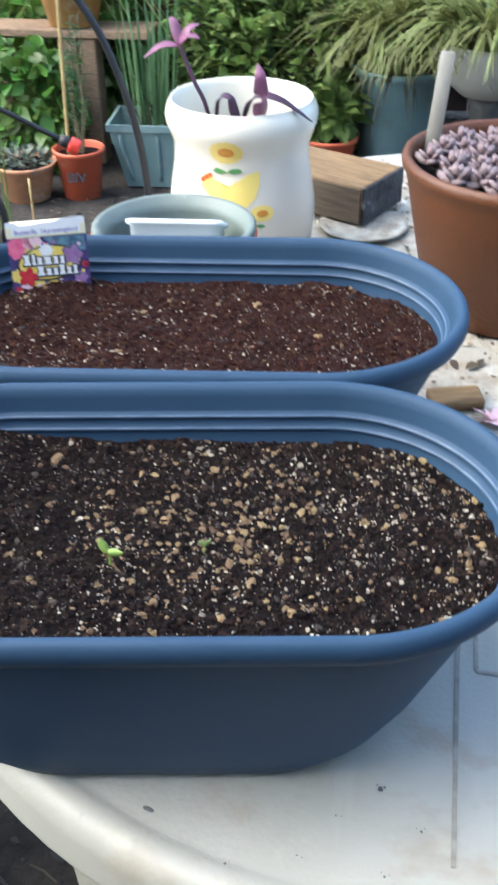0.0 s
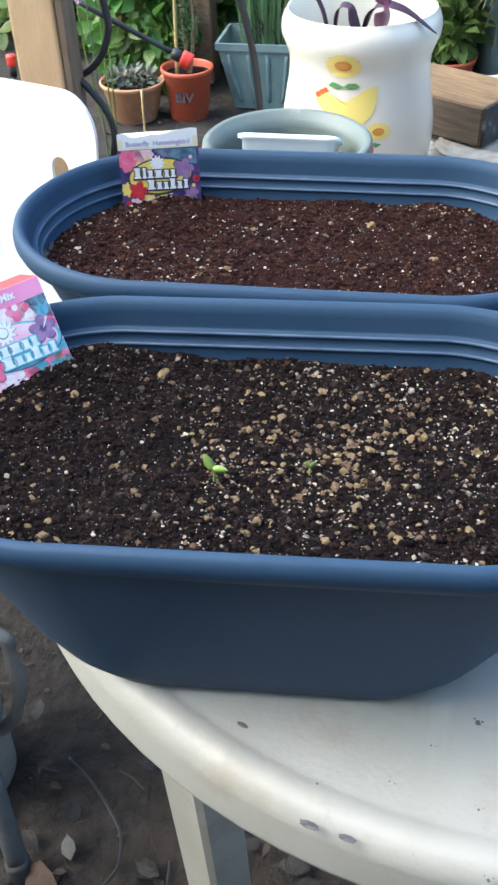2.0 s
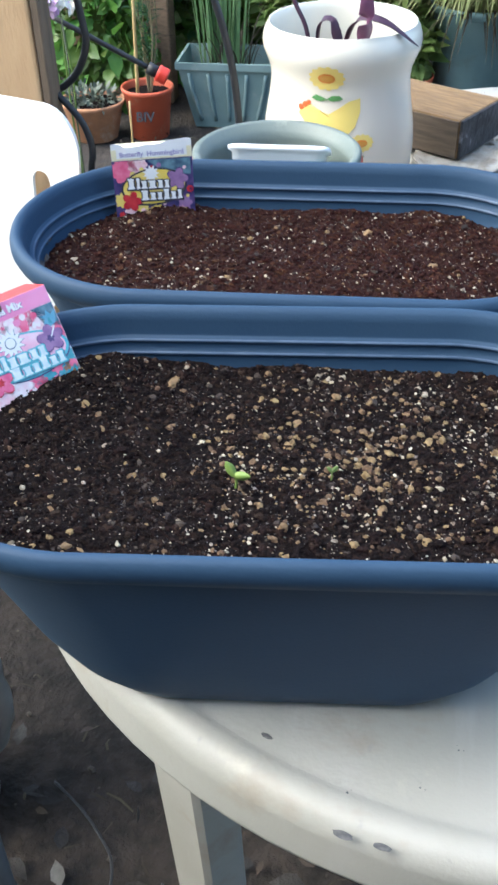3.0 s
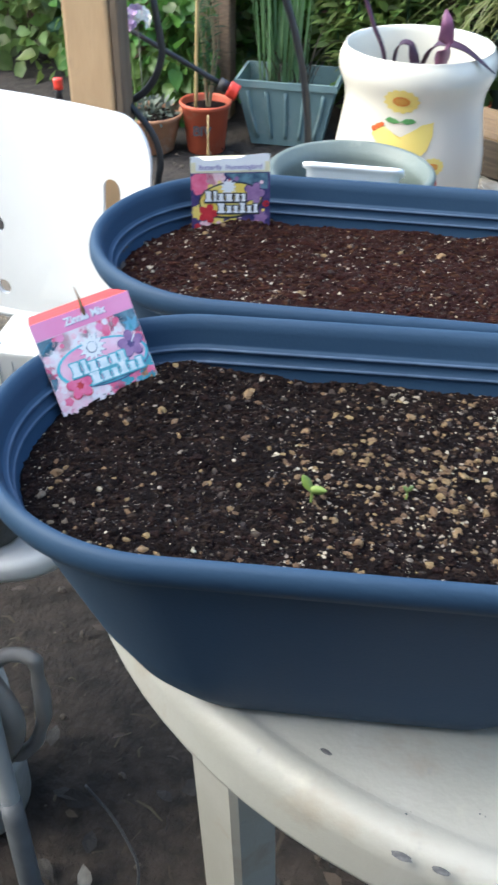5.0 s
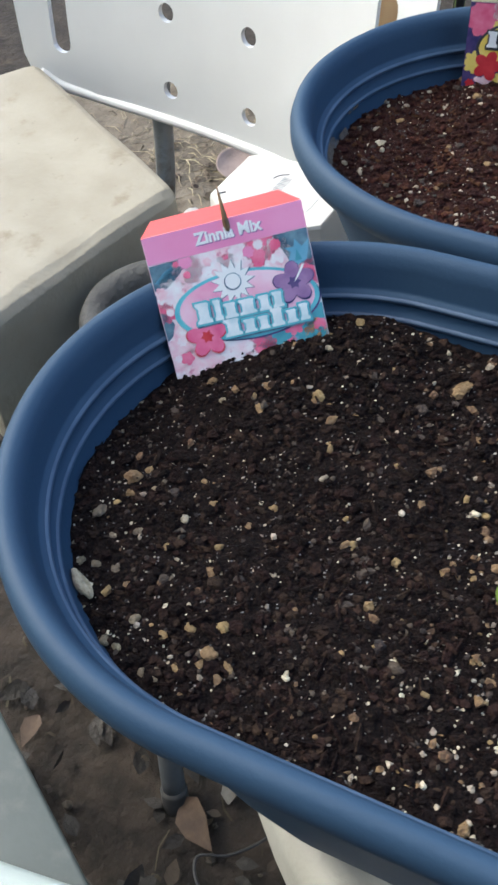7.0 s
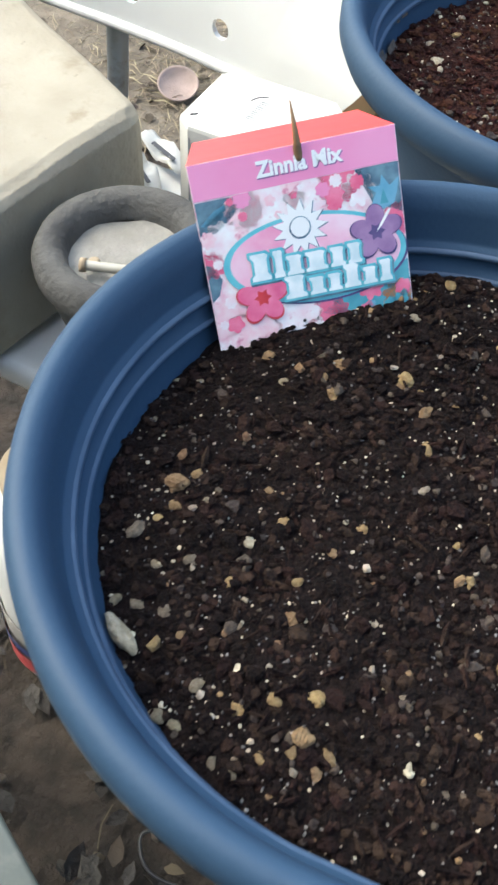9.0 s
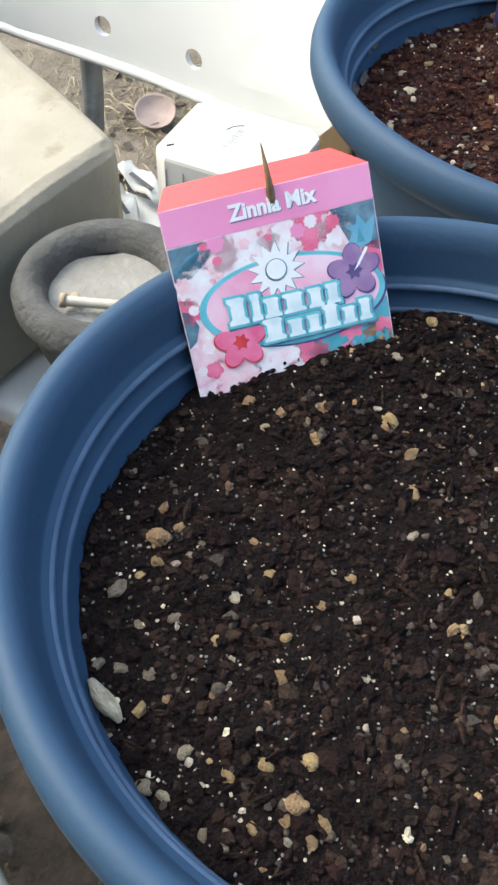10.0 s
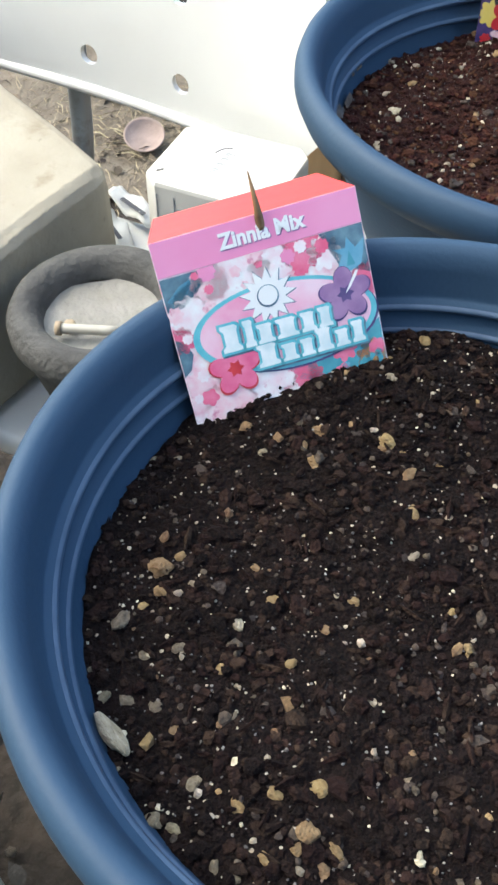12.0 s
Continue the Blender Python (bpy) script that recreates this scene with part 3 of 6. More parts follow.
def make_lit_ground():
    # patch of paler earth that stands for the lit ground
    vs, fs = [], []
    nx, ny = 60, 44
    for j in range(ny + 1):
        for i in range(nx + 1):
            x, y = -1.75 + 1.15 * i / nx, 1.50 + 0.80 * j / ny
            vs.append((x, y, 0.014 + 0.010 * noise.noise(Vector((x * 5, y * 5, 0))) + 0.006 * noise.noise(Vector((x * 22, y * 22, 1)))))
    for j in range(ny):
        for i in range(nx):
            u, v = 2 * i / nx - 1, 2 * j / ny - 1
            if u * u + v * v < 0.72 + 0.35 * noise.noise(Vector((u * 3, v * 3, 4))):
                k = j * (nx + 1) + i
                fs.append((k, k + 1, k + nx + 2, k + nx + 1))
    tagged(raw("lit_earth", vs, fs, M_LITEARTH), "trodden earth behind the chair, paler for the light on it", "earth", kind="stuff")
    # dry straw over the patch, its pale colour brightening the lit ground
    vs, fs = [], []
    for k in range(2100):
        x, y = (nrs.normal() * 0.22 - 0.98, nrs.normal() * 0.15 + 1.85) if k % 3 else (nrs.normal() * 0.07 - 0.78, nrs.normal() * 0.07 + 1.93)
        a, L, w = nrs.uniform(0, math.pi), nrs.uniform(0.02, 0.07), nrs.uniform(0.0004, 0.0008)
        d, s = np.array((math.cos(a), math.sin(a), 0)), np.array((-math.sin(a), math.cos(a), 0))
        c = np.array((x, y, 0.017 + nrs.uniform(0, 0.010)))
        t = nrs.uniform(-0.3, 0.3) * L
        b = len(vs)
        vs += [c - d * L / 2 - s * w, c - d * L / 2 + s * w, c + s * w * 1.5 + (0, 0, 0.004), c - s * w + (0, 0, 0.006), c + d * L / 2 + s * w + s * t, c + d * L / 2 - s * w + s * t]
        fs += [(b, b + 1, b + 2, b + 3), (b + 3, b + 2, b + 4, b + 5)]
    tagged(raw("lit_straw", vs, fs, M_LITSTRAW), "dry straw behind the chair, paler for the light on it", "straw", kind="stuff")


make_lit_ground()


def one_leaf(name, x, y, z, turn, size, material, label, aspect=0.6):
    v, f = leaves(1, lambda k: (np.zeros(3), (1, 0, 0.25)), size, aspect, 0.35)
    ob = raw(name, v, f, material, m=pose(x, y, z, 8, -6, turn))
    return tagged(ob, label, "leaf")


one_leaf("dead_leaf", -0.323, 0.622, 0.024, -25, 0.065, M_OLEAF, "orange brown dead leaf beside the chair foot")
one_leaf("dead_leaf", -0.272, 0.648, 0.022, 120, 0.032, M_PALELEAF, "pale grey dead leaf on the earth")
one_leaf("dead_leaf", -0.545, 0.605, 0.024, -75, 0.060, M_OLEAF, "orange brown dead leaf beside the white bucket")

# unseen wall, added behind the camera to cut sky light on the near sides
tagged(part("unseen_wall", box(7.0, 0.20, 2.9, 0.01, 1), M_STUCCO, smooth=False, m=pose(0.2, -1.30, 0.0)), "plain unseen wall added behind the table to block sky light", "wall", kind="structure")

# ---- oval table ----
TA, TB, TR = Vector((0.188, 0.803)), Vector((0.298, 1.30)), 0.4265


def table_outline(r, z, n=96):
    d = (TB - TA).normalized()
    s = Vector((d.y, -d.x))
    pts = []
    for i in range(n // 2):
        a = math.pi * i / (n // 2 - 1)
        p = TA - s * (r * math.cos(a)) - d * (r * math.sin(a))
        pts.append((p.x, p.y, z))
    for i in range(n // 2):
        a = math.pi * i / (n // 2 - 1)
        p = TB + s * (r * math.cos(a)) + d * (r * math.sin(a))
        pts.append((p.x, p.y, z))
    return pts


def make_table():
    t = thing("patio_table", pose(0, 0, 0), "oval white plastic patio table, dirty and weathered", "table")
    R = TR
    prof = [(R - 0.10, -0.010), (R - 0.012, -0.012), (R - 0.008, -0.045), (R - 0.003, -0.0465), (R - 0.0005, -0.0455), (R, -0.0430), (R, -0.0410), (R - 0.0012, -0.0150), (R - 0.0014, -0.0130), (R - 0.0028, -0.0075), (R - 0.0060, -0.0025), (R - 0.0100, 0.0008),
            (R - 0.0145, 0.0022), (R - 0.0200, 0.0024), (R - 0.0235, 0.0014), (R - 0.0265, 0.0002), (R - 0.0275, 0.0), (R - 0.031, 0.0), (R - 0.09, 0.0)]
    prof = [(r, TABLE_Z + z) for r, z in prof]
    part("tabletop", loft([table_outline(r, z) for r, z in prof], True, True), M_TABLE, t)
    # moulded panel joints with grime in them
    for x0, y0, x1, y1, w in ((0.2355, 0.60, 0.2296, 0.430, 0.0032), (0.2495, 0.640, 0.2483, 0.5835, 0.0028), (0.2480, 0.5823, 0.33, 0.580, 0.0030), (0.2495, 0.640, 0.255, 0.94, 0.003), (0.2355, 0.60, 0.243, 0.94, 0.004)):
        L = math.hypot(x1 - x0, y1 - y0)
        part("panel_joint", jitter(box(w, L, 0.0006, 0), 0.0004, 90), M_GRIME, t, "dirty moulded joint", smooth=False, m=pose((x0 + x1) / 2, (y0 + y1) / 2, TABLE_Z + 0.0002, 0, 0, math.degrees(math.atan2(y1 - y0, x1 - x0)) - 90))
    # tapered legs: three seen corners at the top and at the foot, the fourth closes the square
    for top, foot in ((((-0.117, 0.600), (-0.062, 0.570), (-0.024, 0.602)), ((-0.101, 0.637), (-0.047, 0.603), (-0.012, 0.640))),
                      (((0.395, 0.565), (0.435, 0.525), (0.485, 0.560)), ((0.425, 0.575), (0.460, 0.545), (0.500, 0.575))),
                      (((-0.06, 1.45), (-0.02, 1.50), (0.03, 1.47)), ((-0.07, 1.46), (-0.03, 1.50), (0.01, 1.475))),
                      (((0.60, 1.40), (0.64, 1.45), (0.59, 1.49)), ((0.62, 1.41), (0.655, 1.45), (0.61, 1.48)))):
        rings = []
        for f in (0.0, 0.012, 0.035, 0.5, 1.0):
            c = [Vector(p).lerp(Vector(q), f) for p, q in zip(foot, top)]
            c.append(c[0] + c[2] - c[1])
            mid = sum(c, Vector((0, 0))) / 4
            c = [mid + (p - mid) * (0.84 if f == 0 else 0.95 if f < 0.02 else 1.0) for p in c]
            z = 0.003 + (TABLE_Z - 0.015) * f
            row = []
            for i in range(4):
                for w in (0.10, 0.90):
                    p = c[i].lerp(c[(i + 1) % 4], w)
                    row.append((p.x, p.y, z))
            rings.append(row)
        part("leg", loft(rings, True, True), M_TABLE, t, smooth=False)
    return t


make_table()

# ---- the two blue planters ----
# centre and turn of the near and the far planter
P1, P2 = (0.0377, 0.5410, 9.25), (-0.0006, 0.7949, 6.65)
SOIL = 0.130


def make_planter(xy, label, dl=0.0, dw=0.0):
    p = thing("planter", pose(xy[0], xy[1], TABLE_Z + 0.003, 0, 0, xy[2]), label, "planter", "blue oval planters")
    prof = [(0.120, 0.062, 0.0), (0.130, 0.071, 0.0015), (0.137, 0.0765, 0.006), (0.150, 0.0810, 0.018), (0.166, 0.0875, 0.045), (0.203, 0.1065, 0.141), (0.206, 0.108, 0.146), (0.211, 0.1135, 0.148), (0.2155, 0.118, 0.151), (0.2180, 0.1208, 0.157),
            (0.2180, 0.1208, 0.162), (0.2165, 0.1192, 0.1665), (0.2135, 0.1162, 0.1685), (0.2105, 0.1132, 0.168), (0.2082, 0.1108, 0.165), (0.2066, 0.1092, 0.1615), (0.2062, 0.1088, 0.1595), (0.2058, 0.1084, 0.1575), (0.2042, 0.1068, 0.1515), (0.2040, 0.1066, 0.1505), (0.2035, 0.1060, 0.1496),
            (0.2019, 0.1044, 0.1490), (0.2012, 0.1037, 0.1472), (0.2018, 0.1042, 0.1454), (0.2008, 0.1032, 0.1411), (0.1994, 0.1018, 0.1404), (0.1988, 0.1012, 0.1386), (0.1994, 0.1018, 0.1368), (0.193, 0.096, 0.125), (0.185, 0.090, 0.11)]
    prof = [(a + 0.009 + 0.003 * (z > 0.1) + dl, b + 0.0012 + dw, z) for a, b, z in prof]
    rings = [stadium(a, b, z, 112) for a, b, z in prof]
    part("body", loft(rings, True, False), M_BLUE, p)
    part("liner_floor", loft([stadium(0.198 + dl, 0.092 + dw, 0.1105, 48), stadium(0.05, 0.02, 0.1105, 48)], False, True), M_BLUE, p)
    # moulded ribs, their bright highlight painted as a paler blue
    for a, b, z in ((0.2132, 0.1049, 0.1472), (0.2108, 0.1024, 0.1386)):
        part("rib", loft([stadium(a - 0.0004 + dx + dl, b - 0.0004 + dx + dw, z + dz, 112) for dx, dz in ((0.0016, -0.0016), (0.0, -0.0010), (-0.0006, 0.0), (0.0, 0.0010), (0.0016, 0.0016))]), M_BLUE_LIT, p, "moulded rib with its highlight put in a paler blue")
    part("seam", loft([stadium(0.2150 + dx + dl, 0.1095 + dx + dw, 0.1425 + dz, 112) for dx, dz in ((0.0, -0.0008), (0.0010, 0.0), (0.0, 0.0008))]), M_BLUE_LIT, p, "thin paler mould seam")
    return p


make_planter(P1, "navy blue oval plastic planter filled with dark speckled potting soil", 0.0, 0.0044)
planter_b = make_planter(P2, "navy blue oval plastic planter filled with reddish brown potting soil", 0.0005, 0.0037)


def make_brown_film(planter):
    """A thin uneven brown film over one rounded end of the planter."""
    n, rows = 240, 44
    vs, fs = [], []
    for j in range(rows + 1):
        f = j / rows
        vs += stadium(0.1346 + 0.077 * f, 0.0730 + 0.0365 * f, 0.006 + 0.134 * f, n)
    for j in range(rows):
        for i in range(n):
            x, y, z = vs[j * n + i]
            cover = 1.5 - abs(x + 0.165) / 0.055 + 1.2 * noise.noise(Vector((x * 26, y * 26, z * 16))) + 0.6 * noise.noise(Vector((x * 160, y * 160, z * 60)))
            if x < -0.05 and y < 0.03 and cover > 0.65:
                k = (i + 1) % n
                fs.append((j * n + i, j * n + k, (j + 1) * n + k, (j + 1) * n + i))
    tagged(raw("brown_film", vs, fs, M_BROWNFILM, planter, "thin uneven brown film"), kind="stuff")


make_brown_film(planter_b)


def soil_height(x, y, seed):
    v = Vector((x * 22, y * 22, seed))
    h = noise.noise(v) * 0.0035 + noise.noise(v * 3.1) * 0.0018 + noise.noise(v * 8) * 0.0010 + abs(noise.noise(v * 19)) * 0.0016
    if seed < 2:
        h += 0.0090 * math.exp(-((x + 0.160) ** 2 + (y - 0.066) ** 2) / 0.0012) + 0.010 * math.exp(-((x + 0.120) ** 2 + (y - 0.088) ** 2) / 0.0010)
    else:
        h += 0.008 * math.exp(-((x + 0.130) ** 2 + (y - 0.078) ** 2) / 0.0016)
    return SOIL + h


def make_soil(xy, seed, material, clod, label, n_dark, n_white, n_tan, bias, dl, dw):
    hl, hw = 0.2085 + dl, 0.1008 + dw
    nx, ny = 300, 150
    vs = []
    for j in range(ny + 1):
        for i in range(nx + 1):
            a, b = 2 * i / nx - 1, 2 * j / ny - 1
            # square grid mapped onto the oval
            x0 = a * hl
            half = hw * math.sqrt(max(0.0, 1 - (max(abs(x0) - (hl - hw), 0) / hw) ** 2))
            y0 = b * max(half, 0.002)
            vs.append((x0, y0, soil_height(x0, y0, seed)))
    w = nx + 1
    fs = [(j * w + i, j * w + i + 1, (j + 1) * w + i + 1, (j + 1) * w + i) for j in range(ny) for i in range(nx)]
    m = pose(xy[0], xy[1], TABLE_Z + 0.003, 0, 0, xy[2])
    s = thing("potting_soil", m, label, "soil", kind="stuff")
    raw("soil_surface", vs, fs, material, s)

    def scatter(n, lo, hi, mat_, name, power=1.0, lift=0.3, weight=None):
        pts, sz = [], []
        while len(pts) < n:
            x, y = nrs.uniform(-hl, hl), nrs.uniform(-hw, hw)
            if math.hypot(max(abs(x) - (hl - hw), 0), y) > hw * 0.985:
                continue
            if weight and nrs.uniform() > weight(x, y):
                continue
            s_ = lo + (hi - lo) * nrs.uniform() ** power
            pts.append((x, y, soil_height(x, y, seed) + s_ * lift))
            sz.append(s_)
        v, f = crumbs(np.array(pts), np.array(sz), 0.6, 0.42)
        tagged(raw(name, v, f, mat_, s, smooth=False), kind="stuff")

    def patch(x, y):
        q = 0.5 + 0.9 * noise.noise(Vector((x * 16, y * 16, seed + 9)))
        return max(0.04, min(1.0, max(0.0, q + bias * (x / 0.2)) ** 2 * 1.3))
    scatter(n_dark, 0.0005, 0.0022, clod, "bark_crumbs", 2.2, 0.2)
    scatter(700, 0.0013, 0.0034, clod, "bark_clods", 1.8, 0.1)
    scatter(n_dark // 2, 0.0006, 0.0028, material, "soil_clods", 2.5, 0.2)
    scatter(n_white, 0.0005, 0.0017, M_PERLITE, "perlite_grains", 2.4, 0.35, patch)
    scatter(int(n_white * 0.9), 0.0003, 0.0007, M_PERLITE, "fine_grit", 1.5, 0.4)
    scatter(1500, 0.0005, 0.0014, M_CRUMB, "brown_crumbs", 1.8, 0.3)
    scatter(170, 0.0012, 0.0030, M_CRUMB, "brown_clods", 1.6, 0.1)
    if bias > 0.2:
        scatter(700, 0.00025, 0.0006, M_PERLITE, "sandy_grit", 1.4, 0.5)
        scatter(440, 0.0007, 0.0029, M_TANCHIP, "chip_cluster", 1.6, 0.3, lambda x, y: math.exp(-(x - 0.045) ** 2 / 0.006 - (y - 0.008) ** 2 / 0.0028))
        scatter(120, 0.0008, 0.0021, M_TANCHIP, "small_chips", 1.6, 0.35)
    scatter(2600, 0.00025, 0.0006, M_GRIT, "grey_grit", 1.4, 0.4)
    scatter(n_tan, 0.0008, 0.0031, M_TANCHIP, "tan_chips", 2.2, 0.35, patch)
    vs, fs = [], []
    for k in range(n_dark // 12):
        while True:
            x, y = nrs.uniform(-hl, hl), nrs.uniform(-hw, hw)
            if math.hypot(max(abs(x) - (hl - hw), 0), y) < hw * 0.95:
                break
        a, L, w_ = nrs.uniform(0, 6.28), nrs.uniform(0.0014, 0.0048), nrs.uniform(0.0005, 0.0012)
        d, sd = np.array((math.cos(a), math.sin(a), nrs.normal() * 0.25)), np.array((-math.sin(a), math.cos(a), 0))
        c = np.array((x, y, soil_height(x, y, seed) + 0.0008))
        b = len(vs)
        for q, ww in ((-1, 0.5), (0, 1.0), (1, 0.3)):
            p_ = c + d * L * q + (0, 0, nrs.uniform(0, 0.0006))
            vs += [p_ - sd * w_ * ww, p_ + (0, 0, w_), p_ + sd * w_ * ww]
        for i in (0, 3):
            fs += [(b + i, b + i + 1, b + i + 4, b + i + 3), (b + i + 1, b + i + 2, b + i + 5, b + i + 4)]
    tagged(raw("bark_slivers", vs, fs, clod, s, smooth=False), kind="stuff")
    return s


make_soil(P1, 1.0, M_SOIL, M_CLOD, "dark potting soil flecked with perlite and tan chips", 8000, 1300, 260, 0.5, 0.0, 0.0044)
make_soil(P2, 5.0, M_SOIL_RED, M_CLOD_RED, "damp reddish brown potting soil with pale flecks", 7500, 850, 90, 0.12, 0.0005, 0.0037)

# larger pieces lying on the soil: place and length in millimetres
PEBBLES = [(-0.141, 0.493, 8.0), (-0.138, 0.499, 3.7), (-0.137, 0.486, 4.9), (-0.107, 0.500, 4.2), (-0.109, 0.473, 3.4), (-0.117, 0.508, 3.0), (-0.089, 0.499, 3.2), (-0.086, 0.512, 3.6), (-0.093, 0.485, 3.7),
           (-0.087, 0.473, 5.2), (-0.111, 0.452, 3.9), (-0.086, 0.443, 4.1), (-0.079, 0.449, 4.1), (-0.070, 0.456, 5.3), (-0.067, 0.445, 5.8), (-0.059, 0.444, 5.2), (-0.060, 0.439, 3.7), (-0.068, 0.440, 3.2),
           (-0.074, 0.434, 3.4), (-0.100, 0.569, 6.6), (-0.089, 0.561, 5.8), (-0.124, 0.553, 4.0), (-0.118, 0.550, 4.7), (-0.106, 0.613, 5.7), (-0.082, 0.547, 5.6), (-0.059, 0.523, 3.3), (-0.101, 0.566, 3.3)]
STONES = [(0.046, 0.484, 8.0), (0.087, 0.477, 5.4), (0.098, 0.509, 9.2), (0.083, 0.521, 8.3), (0.120, 0.578, 7.9), (0.058, 0.611, 7.6), (0.037, 0.582, 5.7), (0.018, 0.602, 6.4), (0.035, 0.557, 7.1),
          (0.109, 0.562, 6.0), (-0.052, 0.606, 10.8), (0.097, 0.561, 8.7), (0.086, 0.537, 6.9), (0.088, 0.552, 5.9), (0.126, 0.487, 6.9), (0.214, 0.531, 7.5), (0.174, 0.571, 5.1), (0.197, 0.646, 6.8),
          (0.166, 0.614, 5.3), (0.233, 0.564, 6.7), (0.230, 0.605, 5.9), (0.207, 0.539, 5.4), (0.049, 0.858, 12.0), (0.107, 0.813, 8.0), (-0.185, 0.794, 5.0)]
CHIPS = [(-0.129, 0.492, 3.9), (-0.142, 0.472, 7.1), (-0.130, 0.467, 3.5), (-0.122, 0.473, 4.1), (-0.133, 0.451, 4.3), (-0.127, 0.453, 4.6), (-0.141, 0.456, 2.5), (-0.119, 0.455, 3.7),
         (-0.117, 0.436, 4.8), (-0.099, 0.463, 2.7), (-0.099, 0.442, 4.7), (-0.103, 0.429, 4.4), (-0.098, 0.430, 4.4), (-0.084, 0.427, 3.7), (-0.078, 0.427, 2.9), (-0.166, 0.529, 3.6), (-0.160, 0.533, 3.3),
         (-0.050, 0.469, 4.2), (-0.163, 0.511, 2.5), (-0.135, 0.546, 3.3), (-0.079, 0.430, 2.6)]
LUMPS = [(-0.112, 0.488, 4.0), (-0.095, 0.503, 1.7), (-0.091, 0.511, 1.8), (-0.084, 0.475, 2.4), (-0.068, 0.485, 3.8), (-0.102, 0.471, 2.7), (-0.078, 0.457, 3.3), (-0.085, 0.456, 2.1), (-0.069, 0.469, 1.6),
         (-0.065, 0.436, 2.3), (-0.041, 0.453, 2.6), (-0.135, 0.564, 3.3), (-0.110, 0.592, 4.4), (-0.094, 0.592, 3.1), (-0.076, 0.533, 3.6), (-0.072, 0.552, 2.5), (-0.086, 0.565, 2.2), (0.042, 0.636, 5.5), (0.049, 0.633, 4.0), (0.036, 0.631, 3.6),
         (0.058, 0.638, 5.5), (0.129, 0.536, 5.4), (-0.048, 0.626, 4.8), (0.090, 0.588, 4.5), (0.114, 0.626, 4.8), (0.158, 0.535, 4.8), (0.146, 0.654, 4.9), (0.227, 0.587, 5.2), (0.192, 0.609, 4.7),
         (-0.192, 0.778, 4.5), (-0.182, 0.766, 6.0), (-0.178, 0.760, 5.0), (-0.178, 0.736, 5.2), (-0.189, 0.737, 4.6), (-0.203, 0.811, 4.0), (-0.169, 0.820, 4.4), (-0.190, 0.812, 3.6), (-0.145, 0.739, 4.0), (-0.187, 0.761, 3.4)]


def on_soil(x, y, sink):
    """A spot on the soil of the planter that holds it, sink of a piece's half height pressed in."""
    p, seed = (P1, 1.0) if y < 0.665 + 0.16 * x else (P2, 5.0)
    c, s_ = math.cos(radians(p[2])), math.sin(radians(p[2]))
    dx, dy = x - p[0], y - p[1]
    return TABLE_Z + 0.003 + soil_height(dx * c + dy * s_, dy * c - dx * s_, seed) + sink


PEB = []
for k in range(6):
    bm = bmesh.new()
    bmesh.ops.create_icosphere(bm, subdivisions=3, radius=0.5)
    cuts = [(Vector((rnd.gauss(0, 1), rnd.gauss(0, 1), rnd.gauss(0, 0.7))).normalized(), rnd.uniform(0.27, 0.42)) for _ in range(9)]
    for v in bm.verts:
        # flat broken faces with worn edges
        for n_, d_ in cuts:
            over = v.co.dot(n_) - d_
            if over > 0:
                v.co -= n_ * over * 0.93
        v.co += noise.noise_vector(v.co * 3 + Vector((k * 5, 0, 0))) * 0.10 + noise.noise_vector(v.co * 9 + Vector((k * 5, 3, 0))) * 0.05
        v.co.z *= 0.62
    me = bpy.data.meshes.new("pebble")
    bm.to_mesh(me)
    bm.free()
    me.materials.append(M_STONE)
    PEB.append(me)
GREY, PALE = [], []
for me in PEB:
    for group, material in ((GREY, M_GREYCHIP), (PALE, M_LUMP)):
        g = me.copy()
        g.materials.clear()
        g.materials.append(material)
        group.append(g)


def strew(places, name, meshes, label, group, thin):
    """Each piece lies on the soil, turned and squashed a little by chance."""
    for k, (x, y, mm) in enumerate(places):
        q = mm / 800
        ob = new(name, meshes[k % 6])
        ob.matrix_world = pose(x, y, on_soil(x, y, q * 0.02), rnd.uniform(-25, 25), rnd.uniform(-25, 25), rnd.uniform(0, 360)) @ Matrix.Diagonal((q, q * rnd.uniform(0.55, 0.92), q * rnd.uniform(thin, 1.0), 1))
        tagged(ob, label, name, group)


strew(PEBBLES, "pebble", PEB, "small tan pebble lying on the dark potting soil", "pebbles on the soil", 0.7)
strew(STONES, "pebble", PEB, "small tan pebble lying on the potting soil", "pebbles on the soil", 0.6)
strew(CHIPS, "chip", GREY, "small grey brown chip lying on the potting soil", "chips on the soil", 0.6)
strew(LUMPS, "perlite_lump", PALE, "small white lump of perlite on the potting soil", "perlite lumps on the soil", 0.7)
# a long cream piece lying along the wall of the front planter
long_chip = new("chip", PALE[2])
long_chip.matrix_world = pose(-0.1255, 0.4428, on_soil(-0.1255, 0.4428, 0.0022), 0, 6, -21) @ Matrix.Diagonal((0.0165, 0.0056, 0.0085, 1))
tagged(long_chip, "long cream chip lying against the planter wall", "chip", "chips on the soil")


